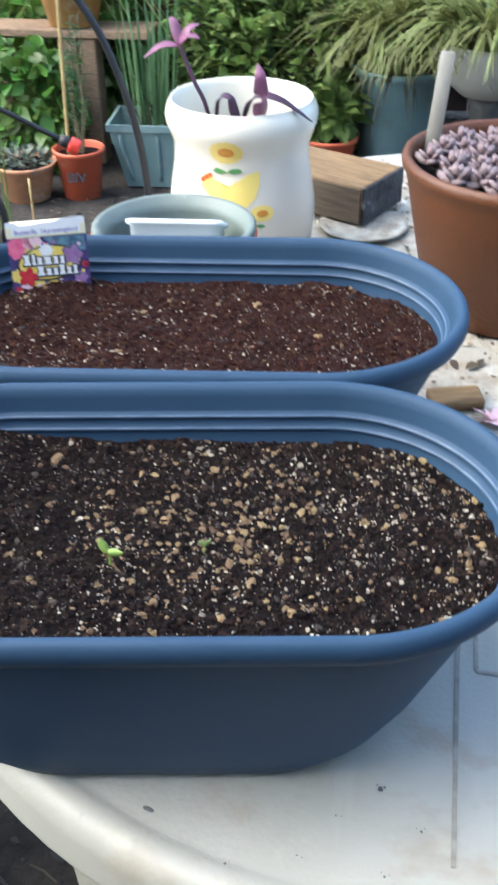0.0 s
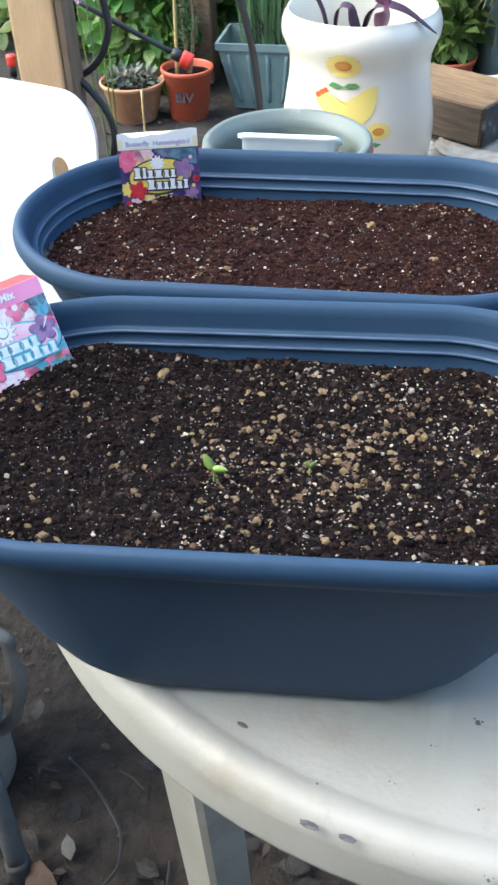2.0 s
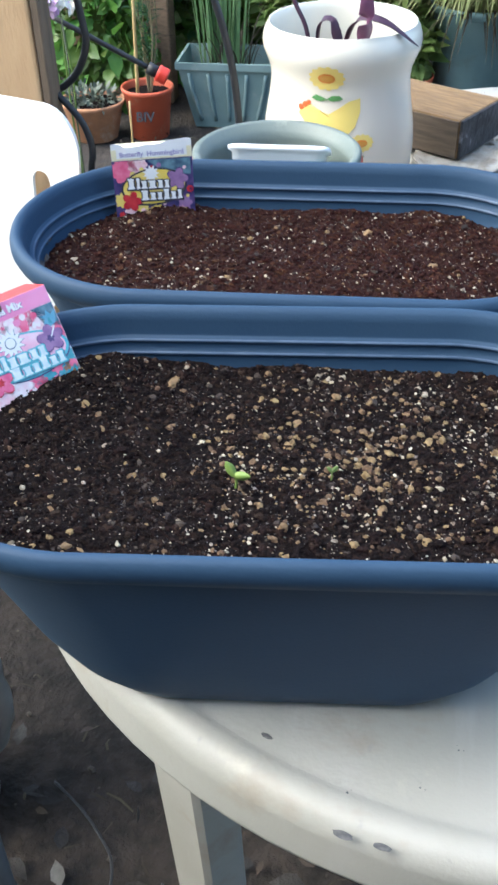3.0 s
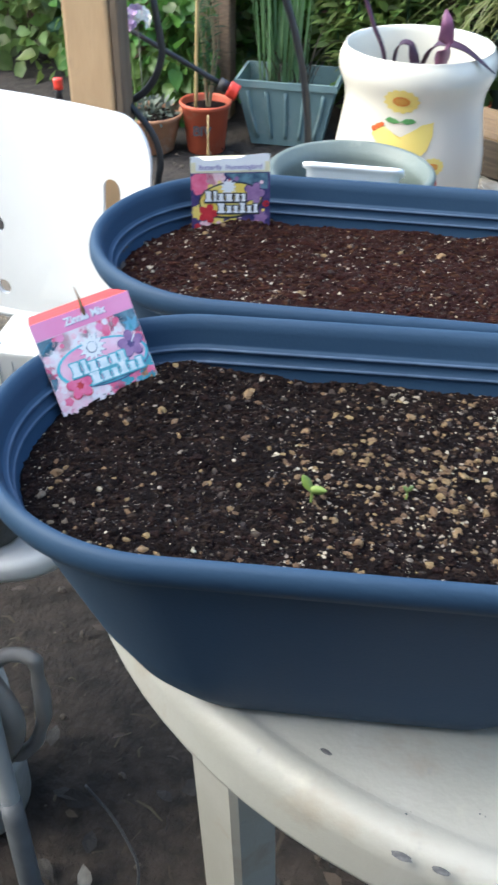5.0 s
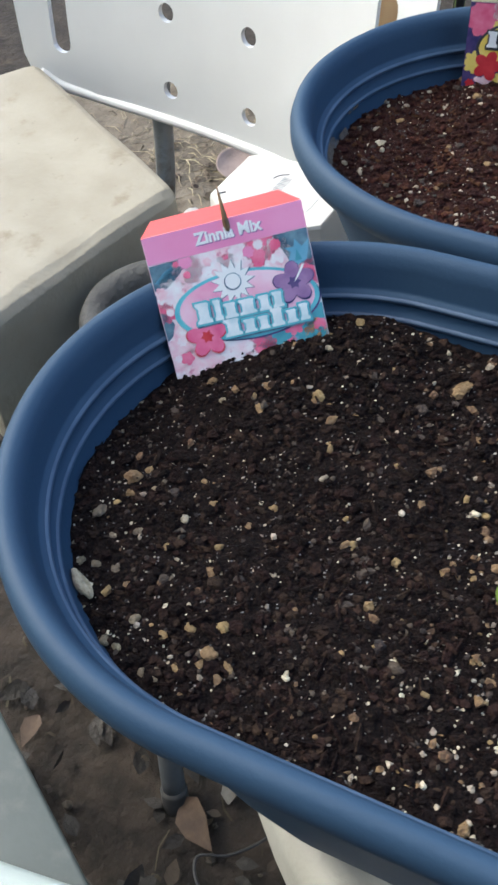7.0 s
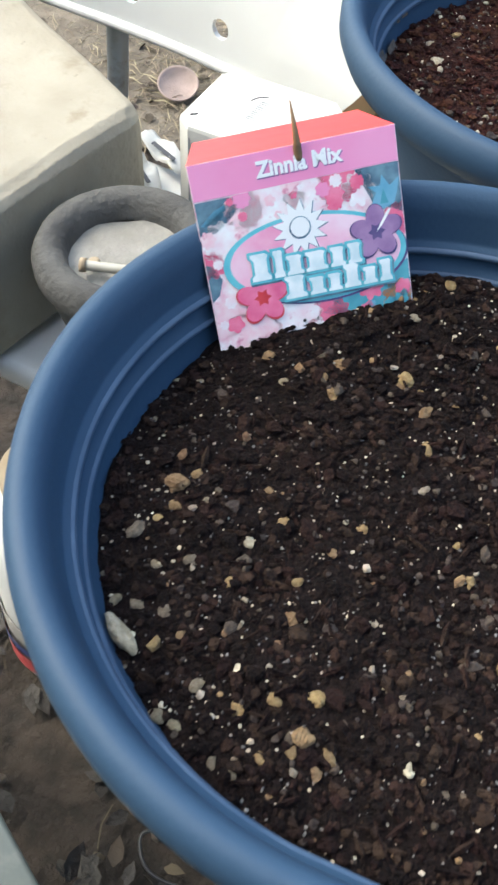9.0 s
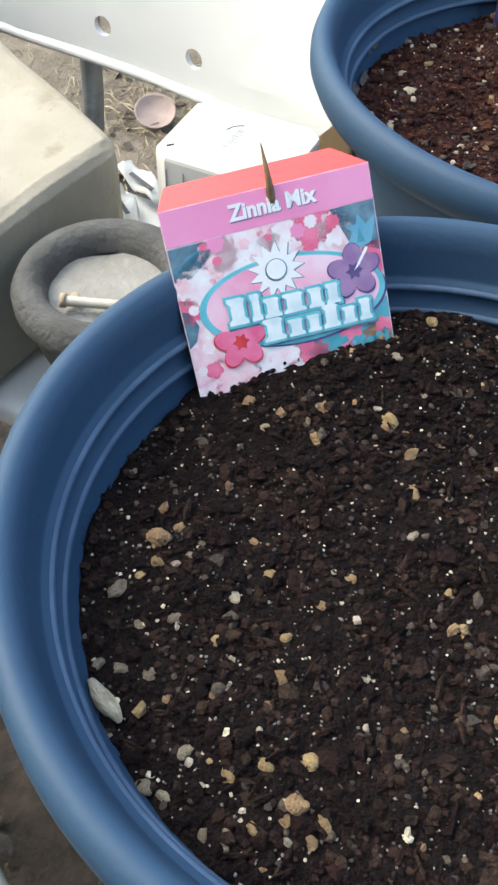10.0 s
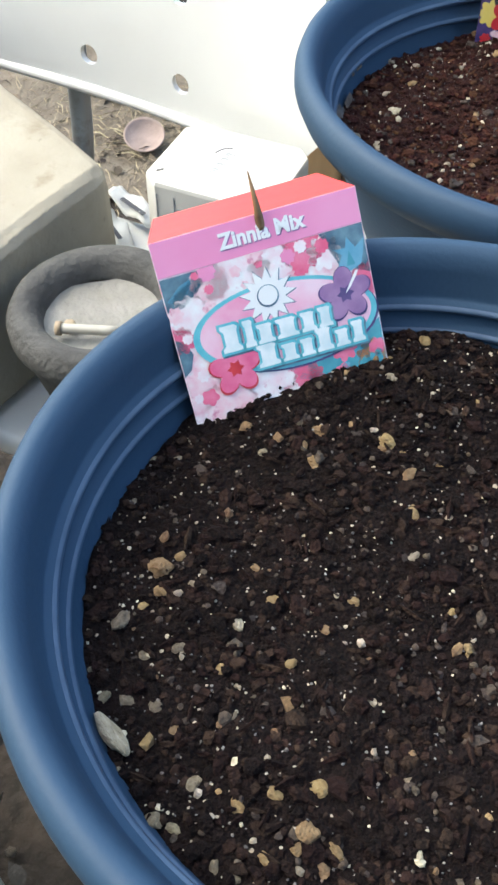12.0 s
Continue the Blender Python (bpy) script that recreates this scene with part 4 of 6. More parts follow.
def make_sprout(x, y, s=1.0, turn=0.0):
    t = thing("seedling", pose(x, y, TABLE_Z + SOIL + 0.004, 0, 0, turn) @ Matrix.Scale(s, 4), "young green seedling with two leaves in the soil", "seedling")
    part("stem", tube([(0, 0, -0.004), (0.001, 0, 0.005), (0, 0.001, 0.010)], 0.0009, 8, 5), M_SPROUT, t)
    for d, L in (((-0.55, 0.25, 1.0), 0.0135), ((0.95, -0.1, 0.45), 0.012)):
        d = Vector(d).normalized()
        side = d.cross(Vector((0.2, -1, 0.7))).normalized()
        up = side.cross(d)
        rings = []
        for i in range(9):
            u = i / 8
            w = 0.0029 * math.sin(math.pi * min(1, 0.08 + u * 0.92)) ** 0.7 + 0.0002
            c = Vector((0, 0, 0.0095)) + d * (L * u) - Vector((0, 0, 1)) * (0.0022 * u * u)
            rings.append([c - side * w + up * w * 0.3, c - up * 0.0002, c + side * w + up * w * 0.3, c + up * 0.0003])
        part("leaf", loft(rings, True, True), M_SPROUT, t)
    return t


make_sprout(0.0120, 0.5115, 0.9, 0)
make_sprout(0.066, 0.531, 0.5, 60)


# ---- seed cartons ----
def frame_of(bl, br, tl):
    """A pose whose x runs along the lower edge, y up the face and z out of it."""
    x = (Vector(br) - Vector(bl)).normalized()
    y = Vector(tl) - Vector(bl)
    y = (y - x * y.dot(x)).normalized()
    z = x.cross(y)
    return Matrix.Translation(bl) @ Matrix((x, y, z)).transposed().to_4x4()


def flat(name, outline, z, material, parent, label="", thick=0.0003):
    """A thin printed shape lying z above the face."""
    z, thick = z * 0.3, min(thick, 0.0001) if z > 0 else thick
    lo = [(x, y, z - thick) for x, y in outline]
    hi = [(x, y, z) for x, y in outline]
    bm = loft([lo, hi], True, True)
    return part(name, bm, material, parent, label, smooth=False)


def oval(cx, cy, a, b, n=40, turn=0.0):
    c, s = math.cos(radians(turn)), math.sin(radians(turn))
    return [(cx + a * math.cos(t) * c - b * math.sin(t) * s, cy + a * math.cos(t) * s + b * math.sin(t) * c) for t in (2 * math.pi * i / n for i in range(n))]


def bloom(cx, cy, r, petals, depth=0.45, n=60, turn=0.0):
    return [(cx + r * (1 - depth + depth * abs(math.cos(petals * t / 2))) * math.cos(t + turn), cy + r * (1 - depth + depth * abs(math.cos(petals * t / 2))) * math.sin(t + turn)) for t in (2 * math.pi * i / n for i in range(n))]


def burst(cx, cy, r, rays, n=2):
    out = []
    for i in range(rays * 2):
        t = math.pi * i / rays
        q = r if i % 2 == 0 else r * 0.62
        out.append((cx + q * math.cos(t), cy + q * math.sin(t)))
    return out


def rect(x0, y0, x1, y1, slant=0.0):
    return [(x0, y0), (x1, y0 + slant), (x1, y1 + slant), (x0, y1)]


def lettering(text, x, y, size, material, parent, z, turn=0.0, wide=1.0):
    c = bpy.data.curves.new("lettering", "FONT")
    c.body, c.size, c.extrude, c.align_x, c.align_y = text, size, 0.00004, "CENTER", "CENTER"
    c.offset = size * (0.036 if wide < 1.0 else 0.024)
    c.materials.append(material)
    ob = new("lettering", c)
    ob.parent = parent
    ob.matrix_local = pose(x, y, z * 0.3, 0, 0, turn) @ Matrix.Diagonal((wide, 1, 1, 1))
    return ob


def word_bars(parent, rows, z, material, halo, shade, turn):
    """The maker's name as plain haloed bars with flared feet, one for each letter; no lettering."""
    c, s = math.cos(radians(turn)), math.sin(radians(turn))

    def put(pts, x0, y0, zz, mt):
        flat("letter_bar", [(x0 + (px - x0) * c - (py - y0) * s, y0 + (px - x0) * s + (py - y0) * c) for px, py in pts], zz, mt, parent)
    for y, hgt, widths, x0, tall in rows:
        x = x0
        for k, w in enumerate(widths):
            h = hgt * tall[k % len(tall)]
            u = w * 0.84
            for zz, mt, g, dx, dy in ((z, shade, 0.0010, 0.0005, -0.0006), (z + 0.0003, halo, 0.0009, 0, 0), (z + 0.0006, material, 0.0, 0, 0)):
                f = 0.10 * u
                pts = [(x - f - g, y - g), (x + u + f + g, y - g), (x + u + f + g, y + 0.14 * h), (x + u - f + g, y + 0.26 * h), (x + u - f + g, y + 0.76 * h), (x + u + g, y + 0.92 * h), (x + u * 0.8 + g, y + h + g), (x - f - g, y + h + g), (x - f - g, y + 0.88 * h), (x + f - g, y + 0.74 * h), (x + f - g, y + 0.24 * h), (x - f - g, y + 0.14 * h)]
                put([(px + dx, py + dy) for px, py in pts], x0, y, zz, mt)
            x += w + 0.0010


def make_carton(m, W, H, colours, label, title, band, hip, depth):
    """A folded seed carton pushed into the soil: printed face, back, sloping top."""
    t = thing("seed_carton", m, label, "seed packet", "seed cartons")
    back, backh = -depth, H + hip[1]
    part("back_panel", box(W - 2 * hip[0] - 0.002, 0.0006, H + 0.02, 0), P_WHITE, t, smooth=False, m=pose(W / 2, -0.02, -depth, 90, 0, 180) @ pose(0, 0, 0, 0, 0, 0))
    flat("front_panel", rect(0, -0.022, W, H), 0.0, colours["ground"], t, thick=0.0006)
    i = hip[0]
    bm = loft([[(0, H, 0), (W, H, 0), (W, H, -0.0006), (0, H, -0.0006)], [(i, H + hip[1], -depth), (W - i, H + hip[1], -depth), (W - i, H + hip[1], -depth - 0.0006), (i, H + hip[1], -depth - 0.0006)]], True, True)
    part("top_flap", bm, colours["top"], t, "sloping top flap of the carton", smooth=False)
    flat("title_band", rect(0.0002, H - band, W - 0.0002, H - 0.0002), 0.0006, colours["band"], t)
    lettering(title[0], W * title[2] + 0.0003, H - band * 0.5 - 0.0004, title[1], colours["shade"], t, 0.0008, 0, title[3])
    lettering(title[0], W * title[2], H - band * 0.5, title[1], colours["ink"], t, 0.0012, 0, title[3])
    return t


m1 = frame_of((-0.1622, 0.5482, 0.8730), (-0.1149, 0.6001, 0.8793), (-0.1869, 0.5644, 0.9248))
W1, H1 = 0.0705, 0.0597
c1 = make_carton(m1, W1, H1, {"ground": P_PETALS, "top": P_RED, "band": P_PINK, "ink": P_WHITE, "shade": P_MAUVE}, "pink and red seed carton printed with flowers, stuck in the soil", ("Zinnia Mix", 0.0071, 0.520, 0.95), 0.0117, (0.0060, 0.0045), 0.019)
TOP1 = H1 - 0.0119


def on_card(outline):
    return [(min(max(x, 0.0003), W1 - 0.0003), min(max(y, -0.015), TOP1)) for x, y in outline]


for n_, o_, mt in (("printed_leaf", [(0.0, 0.036), (0.006, 0.037), (0.012, 0.041), (0.019, 0.0475), (0.0, 0.0475)], P_SLATE), ("printed_leaf", [(0.001, 0.040), (0.006, 0.044), (0.013, 0.0465), (0.008, 0.041), (0.004, 0.0385)], P_SKY),
                   ("printed_leaf", [(0.055, 0.0478), (0.0705, 0.0478), (0.0705, 0.031), (0.066, 0.033), (0.060, 0.036)], P_SLATE), ("printed_leaf", [(0.0, 0.014), (0.003, 0.016), (0.005, 0.021), (0.003, 0.026), (0.0, 0.027)], P_SLATE),
                   ("printed_leaf", [(0.038, 0.002), (0.050, -0.003), (0.0705, -0.002), (0.0705, 0.015), (0.066, 0.012), (0.062, 0.015), (0.057, 0.011), (0.050, 0.012), (0.044, 0.007)], P_TEAL),
                   ("printed_bloom", bloom(0.026, 0.0385, 0.0125, 14, 0.2), P_BLOSSOM), ("printed_bloom", bloom(0.016, 0.0425, 0.0070, 12, 0.2), P_BLUSH), ("printed_bloom", bloom(0.037, 0.0430, 0.0080, 12, 0.2), P_BLOSSOM), ("printed_bloom", bloom(0.0485, 0.0445, 0.0075, 12, 0.25), P_ROSE),
                   ("printed_bloom", bloom(0.0555, 0.0415, 0.0062, 9, 0.3), P_BLOSSOM), ("printed_bloom", bloom(0.0075, 0.0330, 0.0078, 12, 0.2), P_BLOSSOM), ("printed_bloom", bloom(0.0690, 0.0290, 0.0062, 10, 0.25), P_ROSE), ("printed_bloom", bloom(0.0025, 0.0265, 0.0048, 9, 0.25), P_ROSE),
                   ("printed_bloom", bloom(0.0035, 0.0075, 0.0070, 10, 0.2), P_BLUSH), ("printed_bloom", bloom(0.0130, 0.0010, 0.0100, 16, 0.2), P_BLUSH), ("printed_bloom", bloom(0.0290, 0.0030, 0.0090, 16, 0.2), P_BLOSSOM), ("printed_bloom", bloom(0.0400, 0.0000, 0.0080, 14, 0.2), P_ROSE), ("printed_bloom", bloom(0.0655, 0.0025, 0.0062, 9, 0.3), P_ORANGECARD)):
    flat(n_, on_card(o_), 0.0006, mt, c1)
art = random.Random(5)
for k in range(58):
    x, y = art.uniform(0.002, 0.069), art.uniform(-0.006, 0.047)
    if math.hypot((x - 0.038) / 0.033, (y - 0.022) / 0.0155) < 1.0:
        continue
    mt = art.choice((P_BLOSSOM, P_BLUSH, P_BLOSSOM, P_BLUSH, P_PINK, P_ROSE)) if x < 0.045 or y > 0.04 else art.choice((P_SLATE, P_TEAL, P_ROSE, P_SKY))
    flat("printed_petal", on_card(bloom(x, y, art.uniform(0.0014, 0.0034), art.choice((5, 7, 9)), 0.3, 24, art.uniform(0, 3))), 0.0009, mt, c1)
flat("oval_shadow", oval(0.0386, 0.0213, 0.0322, 0.0153, 56, -5), 0.0011, P_NAVY, c1)
flat("oval_border", oval(0.0380, 0.0220, 0.0322, 0.0153, 56, -5), 0.0012, P_TURQ, c1)
flat("oval_panel", oval(0.0382, 0.0222, 0.0300, 0.0138, 56, -5), 0.0015, P_OVAL, c1)
flat("sun_flower_edge", burst(0.0341, 0.0328, 0.0100, 13), 0.00155, P_SLATE, c1)
flat("sun_flower", burst(0.0339, 0.0330, 0.0096, 13), 0.0017, P_WHITE, c1)
flat("sun_flower_centre", oval(0.0339, 0.0330, 0.0038, 0.0038, 24), 0.0020, P_SLATE, c1)
flat("sun_flower_eye", oval(0.0339, 0.0332, 0.0033, 0.0033, 24), 0.0022, P_WHITE, c1)
for o_, mt in (([(0.0590, 0.0345), (0.0615, 0.0390), (0.0585, 0.0415), (0.0630, 0.0410), (0.0640, 0.0445), (0.0665, 0.0405), (0.0700, 0.0430), (0.0690, 0.0385), (0.0675, 0.0345), (0.0632, 0.0330)], P_SKY), ([(0.0625, 0.0350), (0.0640, 0.0400), (0.0655, 0.0350)], P_TEAL)):
    flat("printed_lily", on_card(o_), 0.0012 if mt is P_SKY else 0.0015, mt, c1)
for cx_, cy_, r_, edge, fill, eye in ((0.0600, 0.0262, 0.0092, P_NAVY, P_MAUVE, P_NAVY), (0.0175, 0.0123, 0.0090, P_CRIM, P_HOTPINK, P_CRIM)):
    flat("hibiscus_edge", bloom(cx_, cy_ - 0.0003, r_ * 1.06, 5, 0.42, 60, 0.3), 0.00232, edge, c1)
    flat("printed_hibiscus", bloom(cx_, cy_, r_, 5, 0.40, 60, 0.3), 0.0025, fill, c1)
    flat("hibiscus_centre", burst(cx_, cy_, r_ * 0.34, 6), 0.0027, eye, c1)
flat("hibiscus_stamen", [(0.0600, 0.0262), (0.0622, 0.0280), (0.0652, 0.0318), (0.0658, 0.0330), (0.0648, 0.0330), (0.0616, 0.0286)], 0.0028, P_WHITE, c1)
flat("printed_bloom", bloom(0.0560, 0.0075, 0.0048, 7, 0.35), 0.0010, P_ROSE, c1)
word_bars(c1, ((0.0182, 0.0068, (0.0066, 0.0036, 0.0058, 0.0076, 0.0052, 0.0048), 0.0155, (1.35, 1.35, 0.98, 0.98, 0.98, 1.02)), (0.0098, 0.0062, (0.0074, 0.0056, 0.0048, 0.0058, 0.0050, 0.0044), 0.0262, (1.25, 0.95, 0.95, 1.3, 0.95, 1.2))), 0.0028, P_LETTER, P_TURQ, P_SLATE, -1.5)
part("spike", tube([(0.0369, 0.0548, -0.001), (0.0367, 0.0610, 0.0014), (0.0365, 0.0675, 0.0018), (0.0364, 0.0735, 0.0014)], 0.0017, 10, 6, 0.12), M_SPIKE, c1, "dry brown pointed spike through the carton")

m2 = frame_of((-0.1725, 0.8485, 0.8760), (-0.1073, 0.8735, 0.8760), (-0.1770, 0.8540, 0.9345)) @ pose(0, -0.005, 0)
W2, H2 = 0.070, 0.058
c2 = make_carton(m2, W2, H2, {"ground": P_NAVY, "top": P_CREAM, "band": P_WHITE, "ink": P_VIOLET, "shade": P_WHITE}, "navy and yellow seed carton printed with flowers, stuck in the soil", ("Butterfly  Hummingbird", 0.0058, 0.5, 1.0), 0.0095, (0.004, 0.003), 0.008)
for n_, o_, mt in (("printed_bloom", bloom(0.010, 0.040, 0.012, 9, 0.2), P_ROSE), ("printed_bloom", bloom(0.022, 0.044, 0.009, 9, 0.2), P_BLUSH), ("printed_leaf", [(0.030, 0.0475), (0.068, 0.0475), (0.068, 0.033), (0.045, 0.037)], P_SLATE),
                   ("printed_bloom", bloom(0.006, 0.014, 0.007, 8, 0.3), P_YEL), ("printed_bloom", bloom(0.060, 0.008, 0.008, 7, 0.3), P_MAUVE), ("printed_bloom", bloom(0.024, 0.004, 0.006, 8, 0.3), P_YEL), ("printed_bloom", bloom(0.036, 0.003, 0.006, 7, 0.35), P_YEL),
                   ("printed_bloom", bloom(0.013, 0.004, 0.006, 8, 0.3), P_BLUSH)):
    flat(n_, [(min(max(x, 0.0003), W2 - 0.0003), min(y, H2 - 0.0099)) for x, y in o_], 0.0006, mt, c2)
for k in range(40):
    x, y = art.uniform(0.002, 0.068), art.uniform(-0.004, 0.045)
    if math.hypot((x - 0.035) / 0.029, (y - 0.024) / 0.0165) < 0.95:
        continue
    mt = art.choice((P_YEL, P_MAUVE, P_NAVY, P_CRIM, P_BLUSH, P_SLATE))
    flat("printed_petal", [(min(max(a, 0.0003), W2 - 0.0003), min(b, H2 - 0.0099)) for a, b in bloom(x, y, art.uniform(0.0015, 0.0035), art.choice((5, 7)), 0.35, 24, art.uniform(0, 3))], 0.0009, mt, c2)
flat("torn_edge", [(0.0003, 0.0575), (0.0697, 0.0575), (0.0697, 0.0640), (0.064, 0.0646), (0.056, 0.0638), (0.048, 0.0632), (0.043, 0.0612), (0.036, 0.0606), (0.031, 0.0612), (0.024, 0.0598), (0.016, 0.0594), (0.011, 0.0598), (0.009, 0.0622), (0.004, 0.0630), (0.0003, 0.0626)], 0.0004, P_WHITE, c2)
for x0_, x1_, y0_, y1_ in ((0.0003, 0.0045, 0.0487, 0.0578), (0.0655, 0.0697, 0.0487, 0.0578), (0.0045, 0.0655, 0.0487, 0.0502)):
    flat("band_edge", rect(x0_, y0_, x1_, y1_), 0.0011, P_CREAM, c2)
flat("oval_border", oval(0.035, 0.024, 0.0290, 0.0165, 48, 4), 0.0010, M_INK, c2)
flat("oval_panel", oval(0.035, 0.0243, 0.0272, 0.0148, 48, 4), 0.0013, P_YEL, c2)
flat("sun_flower", burst(0.033, 0.036, 0.0075, 11), 0.0017, P_WHITE, c2)
flat("hibiscus_edge", bloom(0.056, 0.0300, 0.0104, 5, 0.4), 0.0014, P_NAVY, c2)
flat("printed_hibiscus", bloom(0.056, 0.0300, 0.0095, 5, 0.4), 0.0017, P_MAUVE, c2)
flat("printed_hibiscus", bloom(0.0145, 0.0125, 0.0090, 5, 0.4), 0.0017, P_CRIM, c2)
word_bars(c2, ((0.0235, 0.0072, (0.0062, 0.0034, 0.0054, 0.0072, 0.0048, 0.0044), 0.0125, (1.3, 1.3, 0.95, 0.95, 0.95, 0.95)), (0.0130, 0.0070, (0.0068, 0.0052, 0.0046, 0.0054, 0.0048, 0.0042), 0.0235, (1.25, 0.92, 0.92, 1.3, 0.92, 1.15))), 0.0023, P_WHITE, M_INK, M_INK, -1.0)

# ---- white chair and what stands on its seat ----
CHAIR = pose(-0.566, 1.121, 0, 0, 0, -2.5)
SEAT_TURN = CHAIR.inverted() @ pose(-0.593, 1.090, 0, 0, 0, 8)
SEAT_Z = 0.455


def panel_with_holes(w, h, thick, holes, slots, curve, n_corner=8, corner=0.05, extra=0.021):
    """A rounded, bowed panel with round holes and end slots cut through it."""
    edges = []

    def loop(pts):
        edges.append(pts)
    out = []
    for cx, a0 in ((w / 2 + extra - corner, 0), (-w / 2 + corner, 90)):
        for i in range(n_corner + 1):
            a = radians(a0 + 90 * i / n_corner)
            out.append((cx + corner * math.cos(a), h - corner + corner * math.sin(a)))
    # the sides draw in towards the lower edge
    low = [(w / 2 + extra, 0.175), (w / 2 + extra - 0.012, 0.130), (w / 2 + extra - 0.038, 0.085), (w / 2 + extra - 0.062, 0.050), (w / 2 + extra - 0.080, 0.028), (w / 2 + extra - 0.100, 0.018), (w / 2 + extra - 0.130, 0.015)]
    far = [(w / 2, 0.120), (w / 2 - 0.003, 0.060), (w / 2 - 0.012, 0.033), (w / 2 - 0.030, 0.019), (w / 2 - 0.060, 0.015)]
    out += [(-x, y) for x, y in far] + low[::-1]
    dense = []
    for a, b in zip(out, out[1:] + out[:1]):
        k = max(1, int(math.hypot(b[0] - a[0], b[1] - a[1]) / 0.03))
        dense += [(a[0] + (b[0] - a[0]) * i / k, a[1] + (b[1] - a[1]) * i / k) for i in range(k)]
    loop(dense)
    for x, y, r in holes:
        loop([(x + r * math.cos(2 * math.pi * i / 20), y + r * math.sin(2 * math.pi * i / 20)) for i in range(20)])
    for x, y0, y1, r in slots:
        pts = [(x + r * math.cos(math.pi * i / 8), y1 + r * math.sin(math.pi * i / 8)) for i in range(9)]
        pts += [(x - r * math.cos(math.pi * i / 8), y0 - r * math.sin(math.pi * i / 8)) for i in range(9)]
        loop(pts)
    bm = bmesh.new()
    es = []
    for pts in edges:
        vs = [bm.verts.new((x, 0, y)) for x, y in pts]
        es += [bm.edges.new((a, b)) for a, b in zip(vs, vs[1:] + vs[:1])]
    bmesh.ops.triangle_fill(bm, use_beauty=True, use_dissolve=False, edges=es, normal=(0, -1, 0))
    for _ in range(2):
        long_ = [e for e in bm.edges if e.calc_length() > 0.035]
        if long_:
            bmesh.ops.subdivide_edges(bm, edges=long_, cuts=1)
    bmesh.ops.triangulate(bm, faces=bm.faces[:])
    front = bm.faces[:]
    ret = bmesh.ops.extrude_face_region(bm, geom=front)
    for v in (g for g in ret["geom"] if isinstance(g, bmesh.types.BMVert)):
        v.co.y += thick
    for v in bm.verts:
        q = v.co.z / h
        v.co.y += curve * (1 - (2 * v.co.x / w) ** 2) + 0.0354 * q * q
    return bm


def make_chair():
    t = thing("chair", CHAIR, "white moulded plastic chair with a perforated back and grey tube legs", "chair")
    holes = [(x, z, 0.0105) for z in (0.052, 0.1405, 0.2290) for x in (-0.0584, 0.0579)]
    bm = panel_with_holes(0.542, 0.305, 0.006, holes, [(-0.212, 0.080, 0.218, 0.0125), (0.236, 0.100, 0.218, 0.0125)], 0.039)
    part("backrest", bm, M_CHAIR, t, "white perforated backrest", smooth=False, m=pose(-0.031, -0.035, 0.565))
    # turned-under lower edge of the back
    part("backrest_lip", tube([(-0.278, -0.029, 0.604), (-0.252, -0.023, 0.591), (-0.215, -0.013, 0.584), (-0.19, -0.008, 0.581), (-0.11, 0.000, 0.579), (-0.031, 0.004, 0.578), (0.05, 0.000, 0.579), (0.13, -0.008, 0.581), (0.155, -0.013, 0.587)], 0.006, 8, 6), M_CHAIR, t)
    rings = []
    for s_, z in ((0.93, SEAT_Z - 0.028), (0.985, SEAT_Z - 0.030), (1.0, SEAT_Z - 0.022), (1.0, SEAT_Z - 0.010), (0.985, SEAT_Z - 0.002), (0.95, SEAT_Z), (0.88, SEAT_Z - 0.004), (0.5, SEAT_Z - 0.010)):
        n = 64
        pts = []
        for i in range(n):
            a = 2 * math.pi * i / n
            ca, sa = math.cos(a), math.sin(a)
            pts.append((0.240 * s_ * math.copysign(abs(ca) ** 0.5, ca), -0.168 + 0.168 * s_ * math.copysign(abs(sa) ** 0.5, sa), z))
        rings.append(pts)
    part("seat", loft(rings, True, True), M_CHAIR, t, "white moulded seat", m=SEAT_TURN @ pose(0, -0.185, 0, 0, 0, -5) @ pose(0, 0.185, 0))
    for pts in ([(0.098, -0.340, SEAT_Z - 0.02), (0.150, -0.430, 0.21), (0.194, -0.504, 0.02)], [(-0.098, -0.340, SEAT_Z - 0.02), (-0.150, -0.430, 0.21), (-0.194, -0.504, 0.02)],
                [(0.135, 0.036, 0.66), (0.135, 0.026, 0.50), (0.16, 0.03, 0.30), (0.20, 0.09, 0.02)], [(-0.135, 0.036, 0.66), (-0.135, 0.026, 0.50), (-0.16, 0.03, 0.30), (-0.20, 0.09, 0.02)]):
        if pts[0][1] < -0.1:
            pts = [tuple(SEAT_TURN @ Vector(p)) for p in pts]
        leg = part("leg", tube(pts, 0.0125, 12, 8), M_STEEL, t, "grey metal tube leg")
        e = Vector(pts[-1])
        k = Vector(pts[-2])
        part("sleeve", tube([e.lerp(k, 0.72), e.lerp(k, 0.35), e.lerp(k, 0.05)], 0.0142, 12, 3), M_SLEEVE, leg, "dark grey sleeve on the lower leg")
        part("foot", tube([e.lerp(k, 0.09), e + Vector((0, 0, -0.005)), e + Vector((0, -0.001, -0.018))], 0.0165, 12, 3), M_DARKCAP, leg)
    part("crossbar", tube([(-0.15, -0.27, SEAT_Z - 0.034), (0, -0.275, SEAT_Z - 0.036), (0.15, -0.27, SEAT_Z - 0.034)], 0.010, 10, 4), M_STEEL, t, m=SEAT_TURN)
    return t


make_chair()


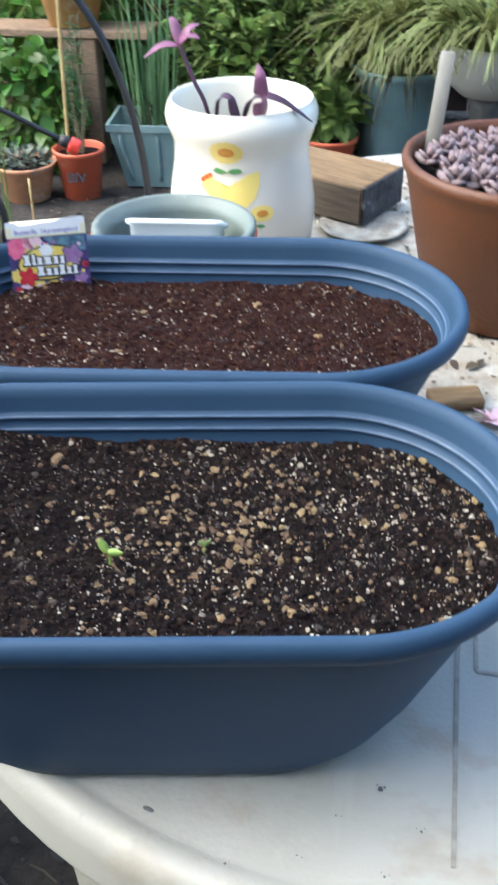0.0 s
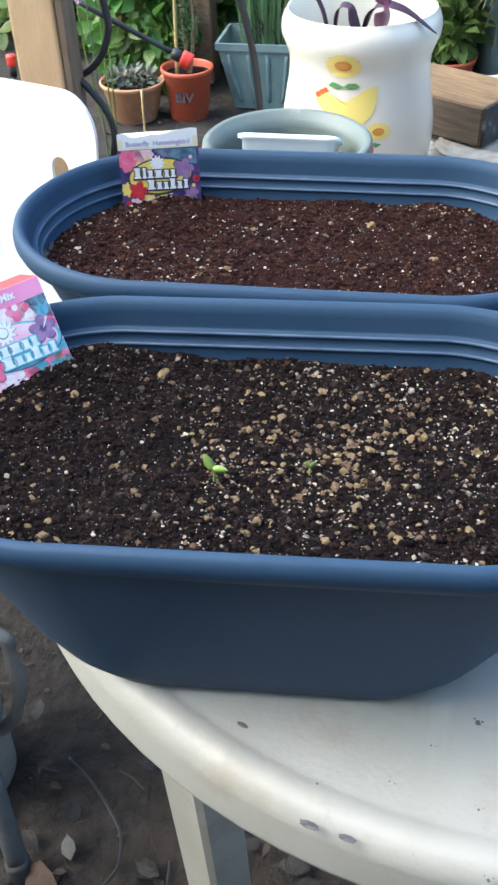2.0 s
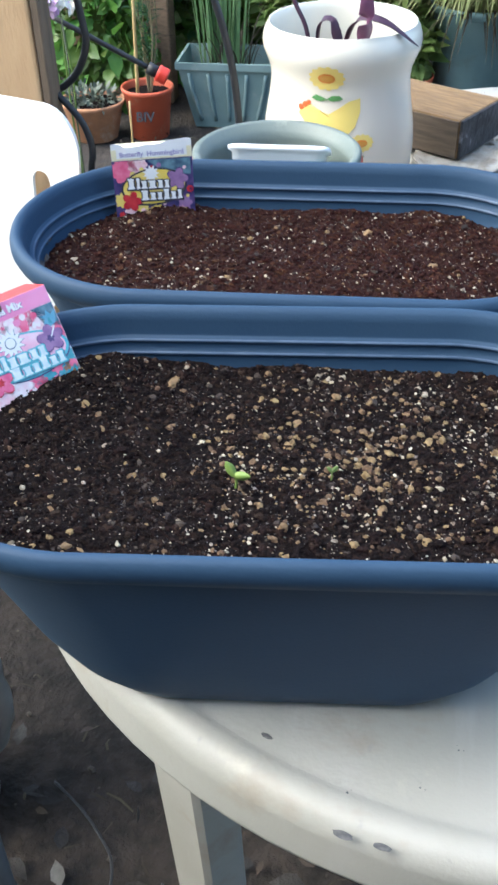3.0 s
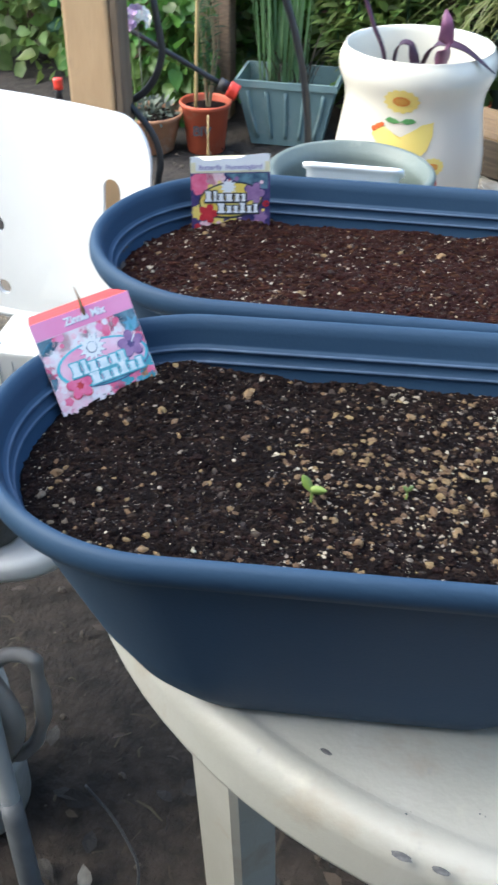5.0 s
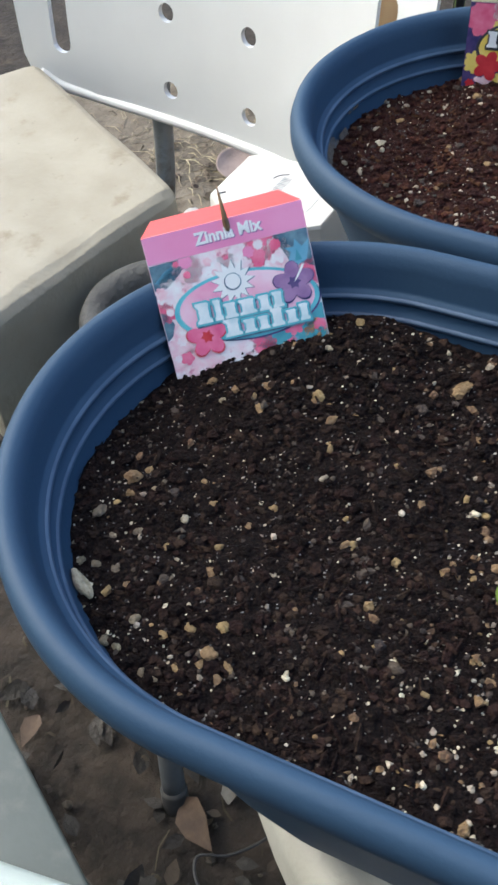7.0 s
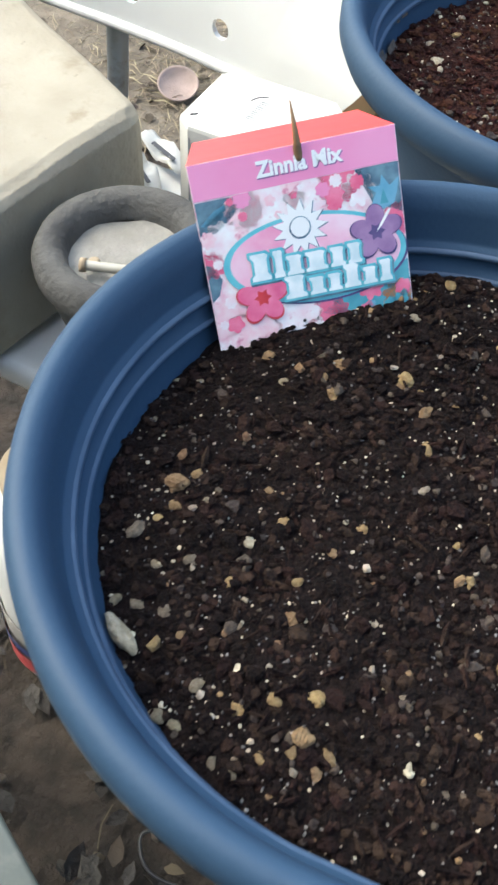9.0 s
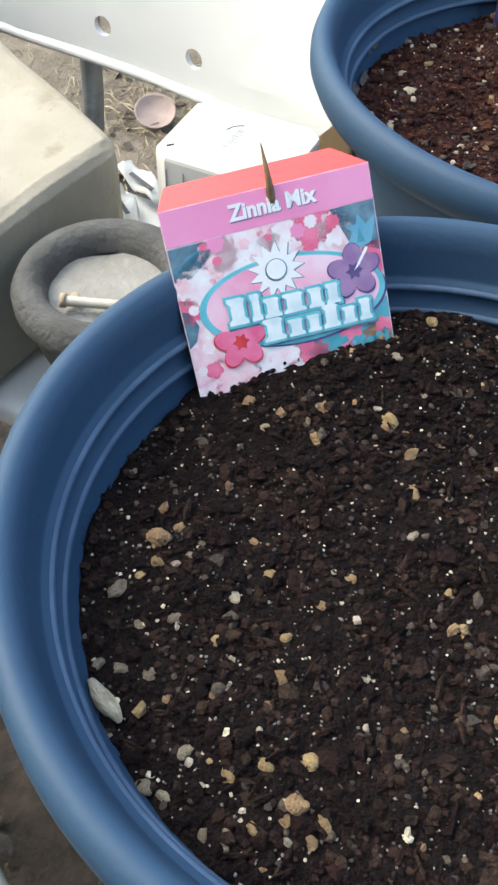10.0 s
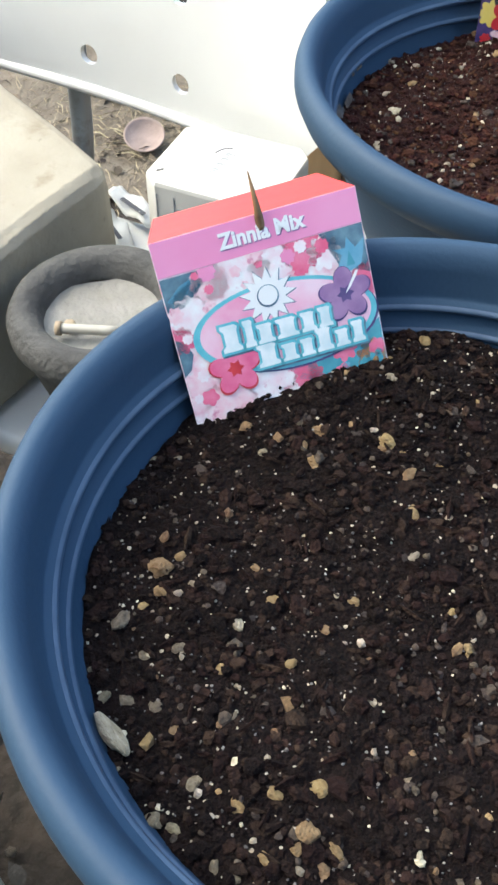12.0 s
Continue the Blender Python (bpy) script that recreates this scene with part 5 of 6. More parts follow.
def make_block():
    bm = box(0.36, 0.27, 0.165, 0.022, 4)
    bmesh.ops.subdivide_edges(bm, edges=bm.edges[:], cuts=5, use_grid_fill=True)
    for v in bm.verts:
        n = v.co.copy()
        # the side beside the pot runs askew
        v.co.x += 0.336 * (0.135 - n.y) * max(0.0, n.x / 0.18)
        v.co += noise.noise_vector(n * 9) * 0.0035
        pit = noise.noise(n * 38)
        if pit > 0.30:
            v.co.z -= (pit - 0.30) * 0.010
    return tagged(part("stone_block", bm, M_PUMICE, m=pose(-0.7395, 0.917, SEAT_Z - 0.004, 0, 0, -22)), "pitted beige stone block resting on the chair seat", "stone block")


make_block()


def make_small_pot():
    t = thing("small_pot", pose(-0.441, 0.836, SEAT_Z - 0.006, 0, 0, 52), "small dark grey concrete pot holding a pale tube", "pot")
    part("body", lathe([(0.040, 0), (0.045, 0.004), (0.072, 0.105), (0.0795, 0.118), (0.0800, 0.130), (0.075, 0.140), (0.068, 0.144), (0.060, 0.142), (0.053, 0.135), (0.050, 0.122)], 40), M_DARKPOT, t)
    part("filling", jitter(loft([ring(0.0505, 0.122, 24), ring(0.02, 0.120, 24)], False, True), 0.003, 40), M_FILL, t)
    q = t.matrix_world.inverted()
    a, b = q @ Vector((-0.4585, 0.7975, 0.5815)), q @ Vector((-0.415, 0.8195, 0.580))
    tb = part("tube_piece", tube([a, a.lerp(b, 0.5), b], 0.0042, 12, 3), M_PIPE, t, "short pale plastic tube")
    part("tube_mouth", tube([a.lerp(b, 0.07), a.lerp(b, -0.03)], 0.0060, 14, 1), M_TANLID, tb, "yellowed open end of the tube")
    # solid dark plug: the shade inside the tube is put into its colour
    part("bore_shade", tube([a.lerp(b, 0.02), a.lerp(b, -0.04)], 0.0040, 12, 1), M_DARKPOT, tb)
    part("cap", lathe([(0.003, 0.0), (0.0050, 0.002), (0.0048, 0.006), (0.003, 0.007)], 14, True, True), M_TANLID, t, "small yellowed plug", m=pose(*(q @ Vector((-0.4565, 0.8105, 0.572)))))


make_small_pot()


def make_white_carton():
    t = thing("white_carton", pose(-0.427, 1.024, SEAT_Z - 0.004, 0, 0, 5), "small white carton with chamfered corners and a bar code", "carton")
    pts = [(-0.064, -0.040), (-0.049, -0.052), (0.049, -0.052), (0.064, -0.040), (0.064, 0.040), (0.052, 0.052), (-0.052, 0.052), (-0.064, 0.040)]
    bm = loft([[(x, y, 0) for x, y in pts], [(x, y, 0.161) for x, y in pts], [(x * 0.985, y * 0.985, 0.1645) for x, y in pts], [(x * 0.96, y * 0.96, 0.165) for x, y in pts]], True, True)
    part("box_body", bm, M_CARTON, t, smooth=False)
    for x, y, turn in ((-0.0475, -0.0523, 0), (-0.0640, -0.0385, -90), (-0.030, -0.0523, 0)):
        part("panel_line", box(0.0012, 0.0006, 0.135, 0), M_FADEDINK, t, smooth=False, m=pose(x, y, 0.018, 0, 0, turn))
    # printed panel and its border on the top flap
    part("top_panel", box(0.070, 0.060, 0.0004, 0), M_PALEPRINT, t, "pale grey printed panel", smooth=False, m=pose(0.006, 0.004, 0.1651, 0, 0, 0))
    for k in range(13):
        part("code_bar", box(0.0006 + 0.0005 * (k * 7 % 3), 0.010, 0.0004, 0), M_FADEDINK, t, smooth=False, m=pose(-0.005, -0.018, 0.1656, 0, 0, 88) @ pose(k * 0.0030, 0, 0))
    part("flap_cut", tube([(-0.018, 0.012, 0.1655), (-0.014, 0.020, 0.1655), (-0.006, 0.025, 0.1655)], 0.0007, 6, 4), M_INK, t, "dark cut of the flap")
    part("flap_cut", tube([(-0.055, -0.036, 0.1655), (-0.050, -0.031, 0.1655)], 0.0009, 6, 2), M_INK, t, "dark cut of the flap")


make_white_carton()


def make_packet_scraps():
    t = thing("torn_packet", pose(-0.598, 1.083, SEAT_Z + 0.001, 0, 0, -22), "torn white paper packet with dark print on the chair seat", "packet")
    for nm, L, w, m in (("paper_scrap", 0.078, 0.026, pose(0.004, 0.012, 0.010, 10, 0, 0)), ("paper_scrap", 0.070, 0.030, pose(0.018, -0.026, 0.004, -6, 4, -12))):
        vs, fs = [], []
        for j in range(7):
            for i in range(13):
                u, v = i / 12 - 0.5, j / 6 - 0.5
                fold = 0.006 * math.sin(u * 9 + v * 3) + 0.004 * noise.noise(Vector((u * 6, v * 4, L * 90)))
                vs.append((u * L, v * w * (1 - 0.35 * abs(u)), fold + 0.006))
        fs = [(j * 13 + i, j * 13 + i + 1, j * 13 + i + 14, j * 13 + i + 13) for j in range(6) for i in range(12)]
        ob = raw(nm, vs, fs, M_CARTON, t, m=m)
        ob.modifiers.new("thickness", "SOLIDIFY").thickness = 0.0006
        part("print_bar", box(L * 0.6, 0.005, 0.0006, 0), M_INK, ob, "dark printed bar", smooth=False, m=pose(0.004, -w * 0.12, 0.0105, 0, -6, 0))
    d = part("clay_dish", lathe([(0.045, 0.0), (0.052, 0.003), (0.070, 0.022), (0.073, 0.024), (0.071, 0.026), (0.064, 0.020), (0.048, 0.007), (0.0, 0.006)], 40), M_PINKCLAY, m=pose(-1.075, 1.792, 0.034, 18, 14, 0) @ Matrix.Scale(0.58, 4))
    tagged(d, "pinkish clay dish lying in the dry straw", "dish")


make_packet_scraps()


def make_bucket():
    t = thing("bucket", pose(-0.488, 0.741, 0.004, 0, 0, 0), "tall white plastic jug bucket with a tan lid and side handle", "bucket")
    part("body", lathe([(0.078, 0.108), (0.0795, 0.112), (0.0800, 0.160), (0.0795, 0.220), (0.0755, 0.258), (0.0640, 0.292), (0.0490, 0.314), (0.0450, 0.322), (0.0, 0.322)], 56), M_BUCKET, t)
    # cloudy lower shell with an uneven upper edge
    n = 72
    rings = []
    for f in (0.0, 0.03, 0.12, 0.6, 1.0):
        row = []
        for i in range(n):
            a = 2 * math.pi * i / n
            z = f * (0.118 + 0.010 * noise.noise(Vector((math.cos(a) * 3, math.sin(a) * 3, 1))))
            r = (0.074 if f == 0 else 0.081) + 0.0015 * f + 0.002 * f * noise.noise(Vector((math.cos(a) * 2, math.sin(a) * 2, 5)))
            row.append((r * math.cos(a), r * math.sin(a), z))
        rings.append(row)
    shell = part("outer_tub", loft(rings, True, False), M_FILM, t, "cloudy plastic lower shell")
    shell.modifiers.new("thickness", "SOLIDIFY").thickness = 0.0018
    # looped side handle, flattened
    bm = tube([(0.060, 0.000, 0.285), (0.095, 0.014, 0.318), (0.123, 0.018, 0.315), (0.133, 0.018, 0.270), (0.129, 0.014, 0.205), (0.108, 0.006, 0.150), (0.076, -0.004, 0.130)], 0.0095, 12, 7)
    part("handle", jitter(bm, 0.006, 28), M_FILM, t, "cloudy plastic loop handle")
    part("handle_web", tube([(0.068, -0.010, 0.305), (0.094, -0.011, 0.250), (0.098, -0.011, 0.205), (0.080, -0.010, 0.155)], 0.017, 10, 6), M_FILM, t, "cloudy plastic handle root")

    def band(name, z0, z1, a0, a1, material, label):
        arc = [radians(a0 + (a1 - a0) * i / 22) for i in range(23)]
        part(name, loft([[(0.0853 * math.cos(q), 0.0853 * math.sin(q), z) for q in arc] for z in (z0, z1)], closed=False), material, t, label)
    band("label", 0.022, 0.056, -150, -36, M_LABELRED, "worn red label band")
    band("label_stripe", 0.064, 0.080, -120, -48, M_LABELBLUE, "faded blue lettering bar")
    band("label_stripe", 0.062, 0.074, -150, -126, M_LABELBLUE, "faded blue lettering bar")
    part("lid", jitter(lathe([(0.0, 0.320), (0.0460, 0.320), (0.0480, 0.324), (0.0475, 0.338), (0.0440, 0.343), (0.030, 0.342), (0.0, 0.340)], 40, False), 0.0015, 30), M_TANLID, t, "dusty tan lid")


make_bucket()


def make_stool():
    d = Vector((0.927, -0.374)).normalized()
    a = math.degrees(math.atan2(d.y, d.x))
    t = thing("low_stool", pose(-0.341, 0.318, 0, 0, 0, a), "grey green painted low stool", "stool")
    part("seat_board", box(0.52, 0.30, 0.022, 0.004, 2, 0.345), M_STOOL, t)
    for x in (-0.23, 0.23):
        for y in (-0.12, 0.12):
            part("leg", box(0.035, 0.035, 0.343, 0.003, 2, 0.003), M_STOOL, t, m=pose(x, y, 0))
    tagged(part("white_box", box(0.150, 0.085, 0.035, 0.012, 3), M_PALEBOX, m=pose(-0.266, 0.368, 0.3675, 0, 0, 17)), "white rounded plastic container on the stool", "container")


make_stool()

# open pot standing under the table
_pot = thing("round_pot", pose(0.204, 0.560, 0.004), "dark round plastic pot with a pale grey rim under the table", "pot")
part("pot_body", lathe([(0.066, 0.0), (0.070, 0.004), (0.092, 0.186), (0.090, 0.186), (0.069, 0.008), (0.0, 0.008)], 48), M_DARKCAP, _pot)
part("pot_rim", lathe([(0.0925, 0.184), (0.1010, 0.185), (0.1020, 0.192), (0.1000, 0.198), (0.0930, 0.199), (0.0900, 0.194), (0.0900, 0.184)], 48, False), M_BASIN, _pot, "pale grey rounded rim")

# thin cable lying on the earth under the table
tagged(part("ground_cable", tube([(-0.336, 0.791, 0.02), (-0.287, 0.761, 0.019), (-0.246, 0.727, 0.018), (-0.219, 0.695, 0.018), (-0.210, 0.649, 0.019), (-0.236, 0.603, 0.018), (-0.268, 0.578, 0.018), (-0.241, 0.551, 0.018), (-0.196, 0.558, 0.018), (-0.154, 0.584, 0.019), (-0.134, 0.621, 0.018), (-0.144, 0.681, 0.018)], 0.0019, 8, 8), M_RUBBER), "thin black cable looped on the earth", "cable")

# ---- things at the back of the table ----
VASE = (-0.028, 1.246)


def vase_r(z):
    prof = VPROF
    for (r0, z0), (r1, z1) in zip(prof, prof[1:]):
        if z0 <= z <= z1:
            return r0 + (r1 - r0) * (z - z0) / (z1 - z0)
    return prof[-1][0]


VPROF = [(0.070, 0.0), (0.078, 0.006), (0.086, 0.022), (0.0915, 0.045), (0.0930, 0.066), (0.0915, 0.088), (0.0880, 0.110), (0.0845, 0.130), (0.0830, 0.146), (0.0840, 0.158), (0.0885, 0.170), (0.0925, 0.179), (0.0935, 0.187), (0.0925, 0.194), (0.0900, 0.201), (0.0865, 0.2055)]
VPROF = [(r * 0.98, z) for r, z in VPROF]


def decal(name, cx, cz, outline, material, parent, lift=0.0006):
    """A painted shape wrapped on the vase; cx is an angle in degrees, outline in metres."""
    fine = []
    for (x0, y0), (x1, y1) in zip(outline, outline[1:] + outline[:1]):
        k = max(1, int(math.hypot(x1 - x0, y1 - y0) / 0.004))
        fine += [(x0 + (x1 - x0) * i / k, y0 + (y1 - y0) * i / k) for i in range(k)]
    outline = fine
    grid = bmesh.new()
    vs = []
    for x, y in outline:
        z = cz + y
        r = vase_r(z) + lift
        a = radians(cx) + x / r
        vs.append(grid.verts.new((r * math.cos(a), r * math.sin(a), z)))
    mx, my = sum(p[0] for p in outline) / len(outline), sum(p[1] for p in outline) / len(outline)
    rows = [vs]
    for q in (0.8, 0.6, 0.4, 0.2):
        row = []
        for x, y in outline:
            px, py = mx + (x - mx) * q, my + (y - my) * q
            r = vase_r(cz + py) + lift
            a = radians(cx) + px / r
            row.append(grid.verts.new((r * math.cos(a), r * math.sin(a), cz + py)))
        rows.append(row)
    r = vase_r(cz + my) + lift
    a = radians(cx) + mx / r
    c = grid.verts.new((r * math.cos(a), r * math.sin(a), cz + my))
    n = len(vs)
    for i in range(n):
        j = (i + 1) % n
        for ro, ri in zip(rows, rows[1:]):
            grid.faces.new((ro[i], ro[j], ri[j], ri[i]))
        grid.faces.new((rows[-1][i], rows[-1][j], c))
    return part(name, grid, material, parent)


def make_vase():
    t = thing("ceramic_jar", pose(VASE[0], VASE[1], TABLE_Z + 0.002), "cream glazed ceramic jar painted with sunflowers, used as a pot", "jar")
    inside = [(0.0848, 0.2066), (0.0832, 0.2056), (0.0815, 0.199), (0.0785, 0.185), (0.0770, 0.160), (0.0750, 0.120)]
    part("body", loft([ring(r, z, 64) for r, z in VPROF + inside], True, False), M_CERAMIC, t)
    part("soil_fill", loft([ring(0.0755, 0.128, 32), ring(0.03, 0.130, 32)], False, True), M_SOIL, t)
    for ang, cz, r in ((-93.0, 0.1655, 0.0210), (-65.3, 0.0942, 0.0150)):
        decal("sunflower", ang, cz, [(x, y * 0.68) for x, y in bloom(0, 0, r, 13, 0.16)], M_YELLOW, t)
        decal("sunflower_ring", ang, cz, oval(0, 0, r * 0.46, r * 0.27), M_ORANGE, t, 0.0011)
        decal("sunflower_eye", ang, cz, oval(0, 0, r * 0.36, r * 0.18), M_EYE, t, 0.0016)
    decal("painted_fruit", -91, 0.124, [(-0.036, 0.000), (-0.031, 0.010), (-0.020, 0.011), (-0.010, 0.005), (0.000, 0.002), (0.012, 0.009), (0.022, 0.016), (0.035, 0.019), (0.036, 0.004), (0.031, -0.012), (0.019, -0.023), (0.004, -0.022), (-0.012, -0.016), (-0.027, -0.009)], M_YELLOW, t, 0.0006)
    decal("painted_leaf", -97.5, 0.1425, [(-0.011, 0.000), (-0.006, 0.004), (0.002, 0.002), (0.008, -0.001), (0.000, -0.003), (-0.006, -0.002)], M_PGREEN, t, 0.0011)
    decal("painted_leaf", -87.5, 0.1430, [(0.011, 0.000), (0.006, 0.0035), (-0.002, 0.003), (-0.008, -0.001), (0.000, -0.003), (0.006, -0.002)], M_PGREEN, t, 0.0011)
    decal("painted_leaf", -66.5, 0.0795, [(-0.008, 0.001), (-0.002, 0.003), (0.006, 0.000), (-0.001, -0.003)], M_PGREEN, t, 0.0011)
    for ang, cz, r in ((-113.5, 0.131, 0.0036), (-110.2, 0.1345, 0.0034), (-107.2, 0.137, 0.0030)):
        decal("painted_berry", ang, cz, oval(0, 0, r, r * 0.9, 12), M_BERRY, t, 0.0011)
    return t


make_vase()


def strap(name, pts, w, material, parent, fold=0.35):
    """A folded strap leaf along pts, tapering to its tip."""
    path = spline(pts, 6)
    vs, fs = [], []
    n = len(path)
    for i, p in enumerate(path):
        d = (path[min(i + 1, n - 1)] - path[max(i - 1, 0)]).normalized()
        side = d.cross(Vector((0, -0.35, 1))).normalized()
        up = side.cross(d)
        u = i / (n - 1)
        ww = w * (0.35 + 0.65 * min(1, u * 4)) * (1 - u ** 3) + 0.0004
        vs += [p - side * ww + up * ww * fold, p, p + side * ww + up * ww * fold]
    for i in range(n - 1):
        a = 3 * i
        fs += [(a, a + 1, a + 4, a + 3), (a + 1, a + 2, a + 5, a + 4)]
    ob = raw(name, vs, fs, material, parent)
    md = ob.modifiers.new("thickness", "SOLIDIFY")
    md.thickness = 0.0008
    return ob


def make_purple_plant():
    b = Vector((VASE[0], VASE[1], TABLE_Z + 0.13))
    t = thing("purple_heart_plant", Matrix.Translation(b), "purple strap leaved plant growing out of the ceramic jar", "plant")
    part("stem", tube([(-0.025, -0.03, 0), (-0.035, -0.035, 0.07), (-0.050, -0.03, 0.10), (-0.068, -0.02, 0.137)], 0.0026, 8), M_PURPLE, t)
    strap("leaf", [(-0.025, -0.03, 0.05), (-0.018, -0.045, 0.085), (-0.004, -0.05, 0.088), (0.006, -0.055, 0.070)], 0.0048, M_PURPLE, t)
    strap("leaf", [(0.004, -0.02, 0.05), (0.022, -0.045, 0.088), (0.052, -0.055, 0.090), (0.090, -0.050, 0.066)], 0.0066, M_PURPLE, t)
    strap("leaf", [(-0.004, -0.06, 0.092), (0.004, -0.062, 0.070), (0.012, -0.066, 0.062)], 0.0055, M_PURPLE, t)
    strap("leaf", [(0.030, -0.055, 0.062), (0.034, -0.072, 0.088), (0.034, -0.080, 0.118), (0.030, -0.070, 0.132)], 0.0088, M_PURPLE_L, t)
    for e in ((-0.108, -0.03, 0.124), (-0.046, -0.01, 0.158), (-0.082, 0.0, 0.163), (-0.042, -0.03, 0.147)):
        strap("leaf", [(-0.068, -0.02, 0.136), tuple(0.5 * (a + c) + (0.006 if i == 2 else 0) for i, (a, c) in enumerate(zip((-0.068, -0.02, 0.136), e))), e], 0.0055, M_PURPLE_L, t)


make_purple_plant()


def make_basin():
    t = thing("plastic_pot", pose(-0.056, 0.994, TABLE_Z + 0.002), "grey green plastic pot nested in an orange one", "pot")
    part("outer_pot", lathe([(0.058, 0), (0.060, 0.003), (0.079, 0.130), (0.084, 0.131), (0.0845, 0.139), (0.080, 0.1395), (0.076, 0.125)], 48), M_REDPOT, t, "orange red plastic outer pot")
    part("inner_pot", lathe([(0.050, 0.012), (0.060, 0.02), (0.0775, 0.140), (0.0825, 0.1405), (0.0830, 0.1465), (0.0805, 0.1485), (0.0755, 0.1475), (0.0735, 0.140), (0.0722, 0.1395), (0.0715, 0.131), (0.055, 0.04), (0.0, 0.04)], 56), M_BASIN, t, "grey green plastic inner pot")


make_basin()


def make_tub():
    t = thing("plastic_tub", pose(-0.051, 0.969, TABLE_Z + 0.072, -25, 0, 5), "small white rectangular plastic tub standing in the pot", "tub")
    rings = []

    def rr(hx, hy, r, z, n=8):
        return [(sx * (hx - r) + r * math.cos(radians(a0 + 90 * i / n)), sy * (hy - r) + r * math.sin(radians(a0 + 90 * i / n)), z) for sx, sy, a0 in ((1, 1, 0), (-1, 1, 90), (-1, -1, 180), (1, -1, 270)) for i in range(n + 1)]
    for hx, hy, z in ((0.036, 0.020, -0.034), (0.038, 0.022, -0.030), (0.0455, 0.031, 0.078), (0.0490, 0.0345, 0.079), (0.0490, 0.0345, 0.083), (0.0455, 0.031, 0.084), (0.0440, 0.0295, 0.080), (0.041, 0.027, 0.02)):
        rings.append(rr(hx, hy, 0.010, z))
    part("tub_body", loft(rings, True, True), M_TUB, t)


make_tub()


def make_beam():
    t = thing("lumber_offcut", pose(0.117, 1.356, TABLE_Z + 0.010, 0, 0, 153), "weathered brown lumber offcut with a black painted end", "wood block")
    bm = box(0.20, 0.112, 0.052, 0.003, 2)
    bmesh.ops.translate(bm, vec=(0.10, -0.056, 0), verts=bm.verts)
    part("timber", jitter(bm, 0.0012, 30), M_WOOD, t, smooth=False)
    bm = box(0.004, 0.111, 0.051, 0.001, 1)
    # thin sheet that makes this side darker than the top
    part("dark_side", box(0.198, 0.002, 0.049, 0.0006, 1), M_SIDE, t, "darker grey brown side of the lumber", smooth=False, m=pose(0.1005, 0.0008, 0.0012))
    part("painted_end", bm, M_CHAR, t, "flaking black painted end", smooth=False, m=pose(-0.0018, -0.056, 0.0005))


make_beam()
saucer = part("saucer", lathe([(0.040, 0), (0.054, 0.003), (0.061, 0.007), (0.059, 0.0085), (0.050, 0.0055), (0.0, 0.0045)], 40), M_CAKE, m=pose(0.121, 1.364, TABLE_Z + 0.0025))
tagged(saucer, "white plastic saucer under the lumber offcut", "saucer")


def make_terracotta():
    t = thing("terracotta_pot", pose(0.303, 1.166, TABLE_Z + 0.002), "large orange brown terracotta pot of pink succulents", "pot")
    part("pot_body", lathe([(0.092, 0), (0.098, 0.004), (0.1305, 0.150), (0.1335, 0.160), (0.1375, 0.1655), (0.1385, 0.171), (0.1365, 0.1760), (0.1325, 0.1775), (0.1285, 0.1755), (0.1265, 0.168), (0.1245, 0.150)], 64), M_TERRA, t)
    part("pot_soil", jitter(loft([ring(0.1250, 0.152, 40), ring(0.09, 0.155, 40), ring(0.04, 0.157, 40)], False, True), 0.004, 30), M_SOIL, t)
    s = thing("succulent", pose(0.303, 1.166, TABLE_Z + 0.152), "clump of dusty pink rosette succulents in the terracotta pot", "plant")
    for k in range(40):
        r, a = 0.108 * math.sqrt((k + 0.5) / 40), k * 2.39996
        c = Vector((math.cos(a) * r, math.sin(a) * r, 0.006 + nrs.uniform(0, 0.010)))
        size = nrs.uniform(0.8, 1.2)
        for i in range(9):
            # plump pointed petals, the inner ones steeper
            az, el = i * 2.39996, radians(8 + 66 * i / 8)
            L = 0.0150 * size * (1.0 - 0.50 * i / 8)
            m = Matrix.Translation(c + Vector((0, 0, 0.0012 * i))) @ Matrix.Rotation(az, 4, "Z") @ Matrix.Rotation(-el, 4, "Y")
            vs = [m @ Vector((L * (0.85 + v[0]), L * 0.62 * v[1] * (1 - 0.15 * v[0]), L * 0.26 * v[2])) for v in ICO_V]
            raw("leaf", vs, ICO_F, M_PINKSUC, s)
    g = part("plant_tag", box(0.0165, 0.0012, 0.135, 0.0004, 1), M_TAG, m=pose(0.196, 1.214, TABLE_Z + 0.138, 0, 4, -8))
    tagged(g, "frosted plastic plant tag stuck in the terracotta pot", "plant tag")


make_terracotta()


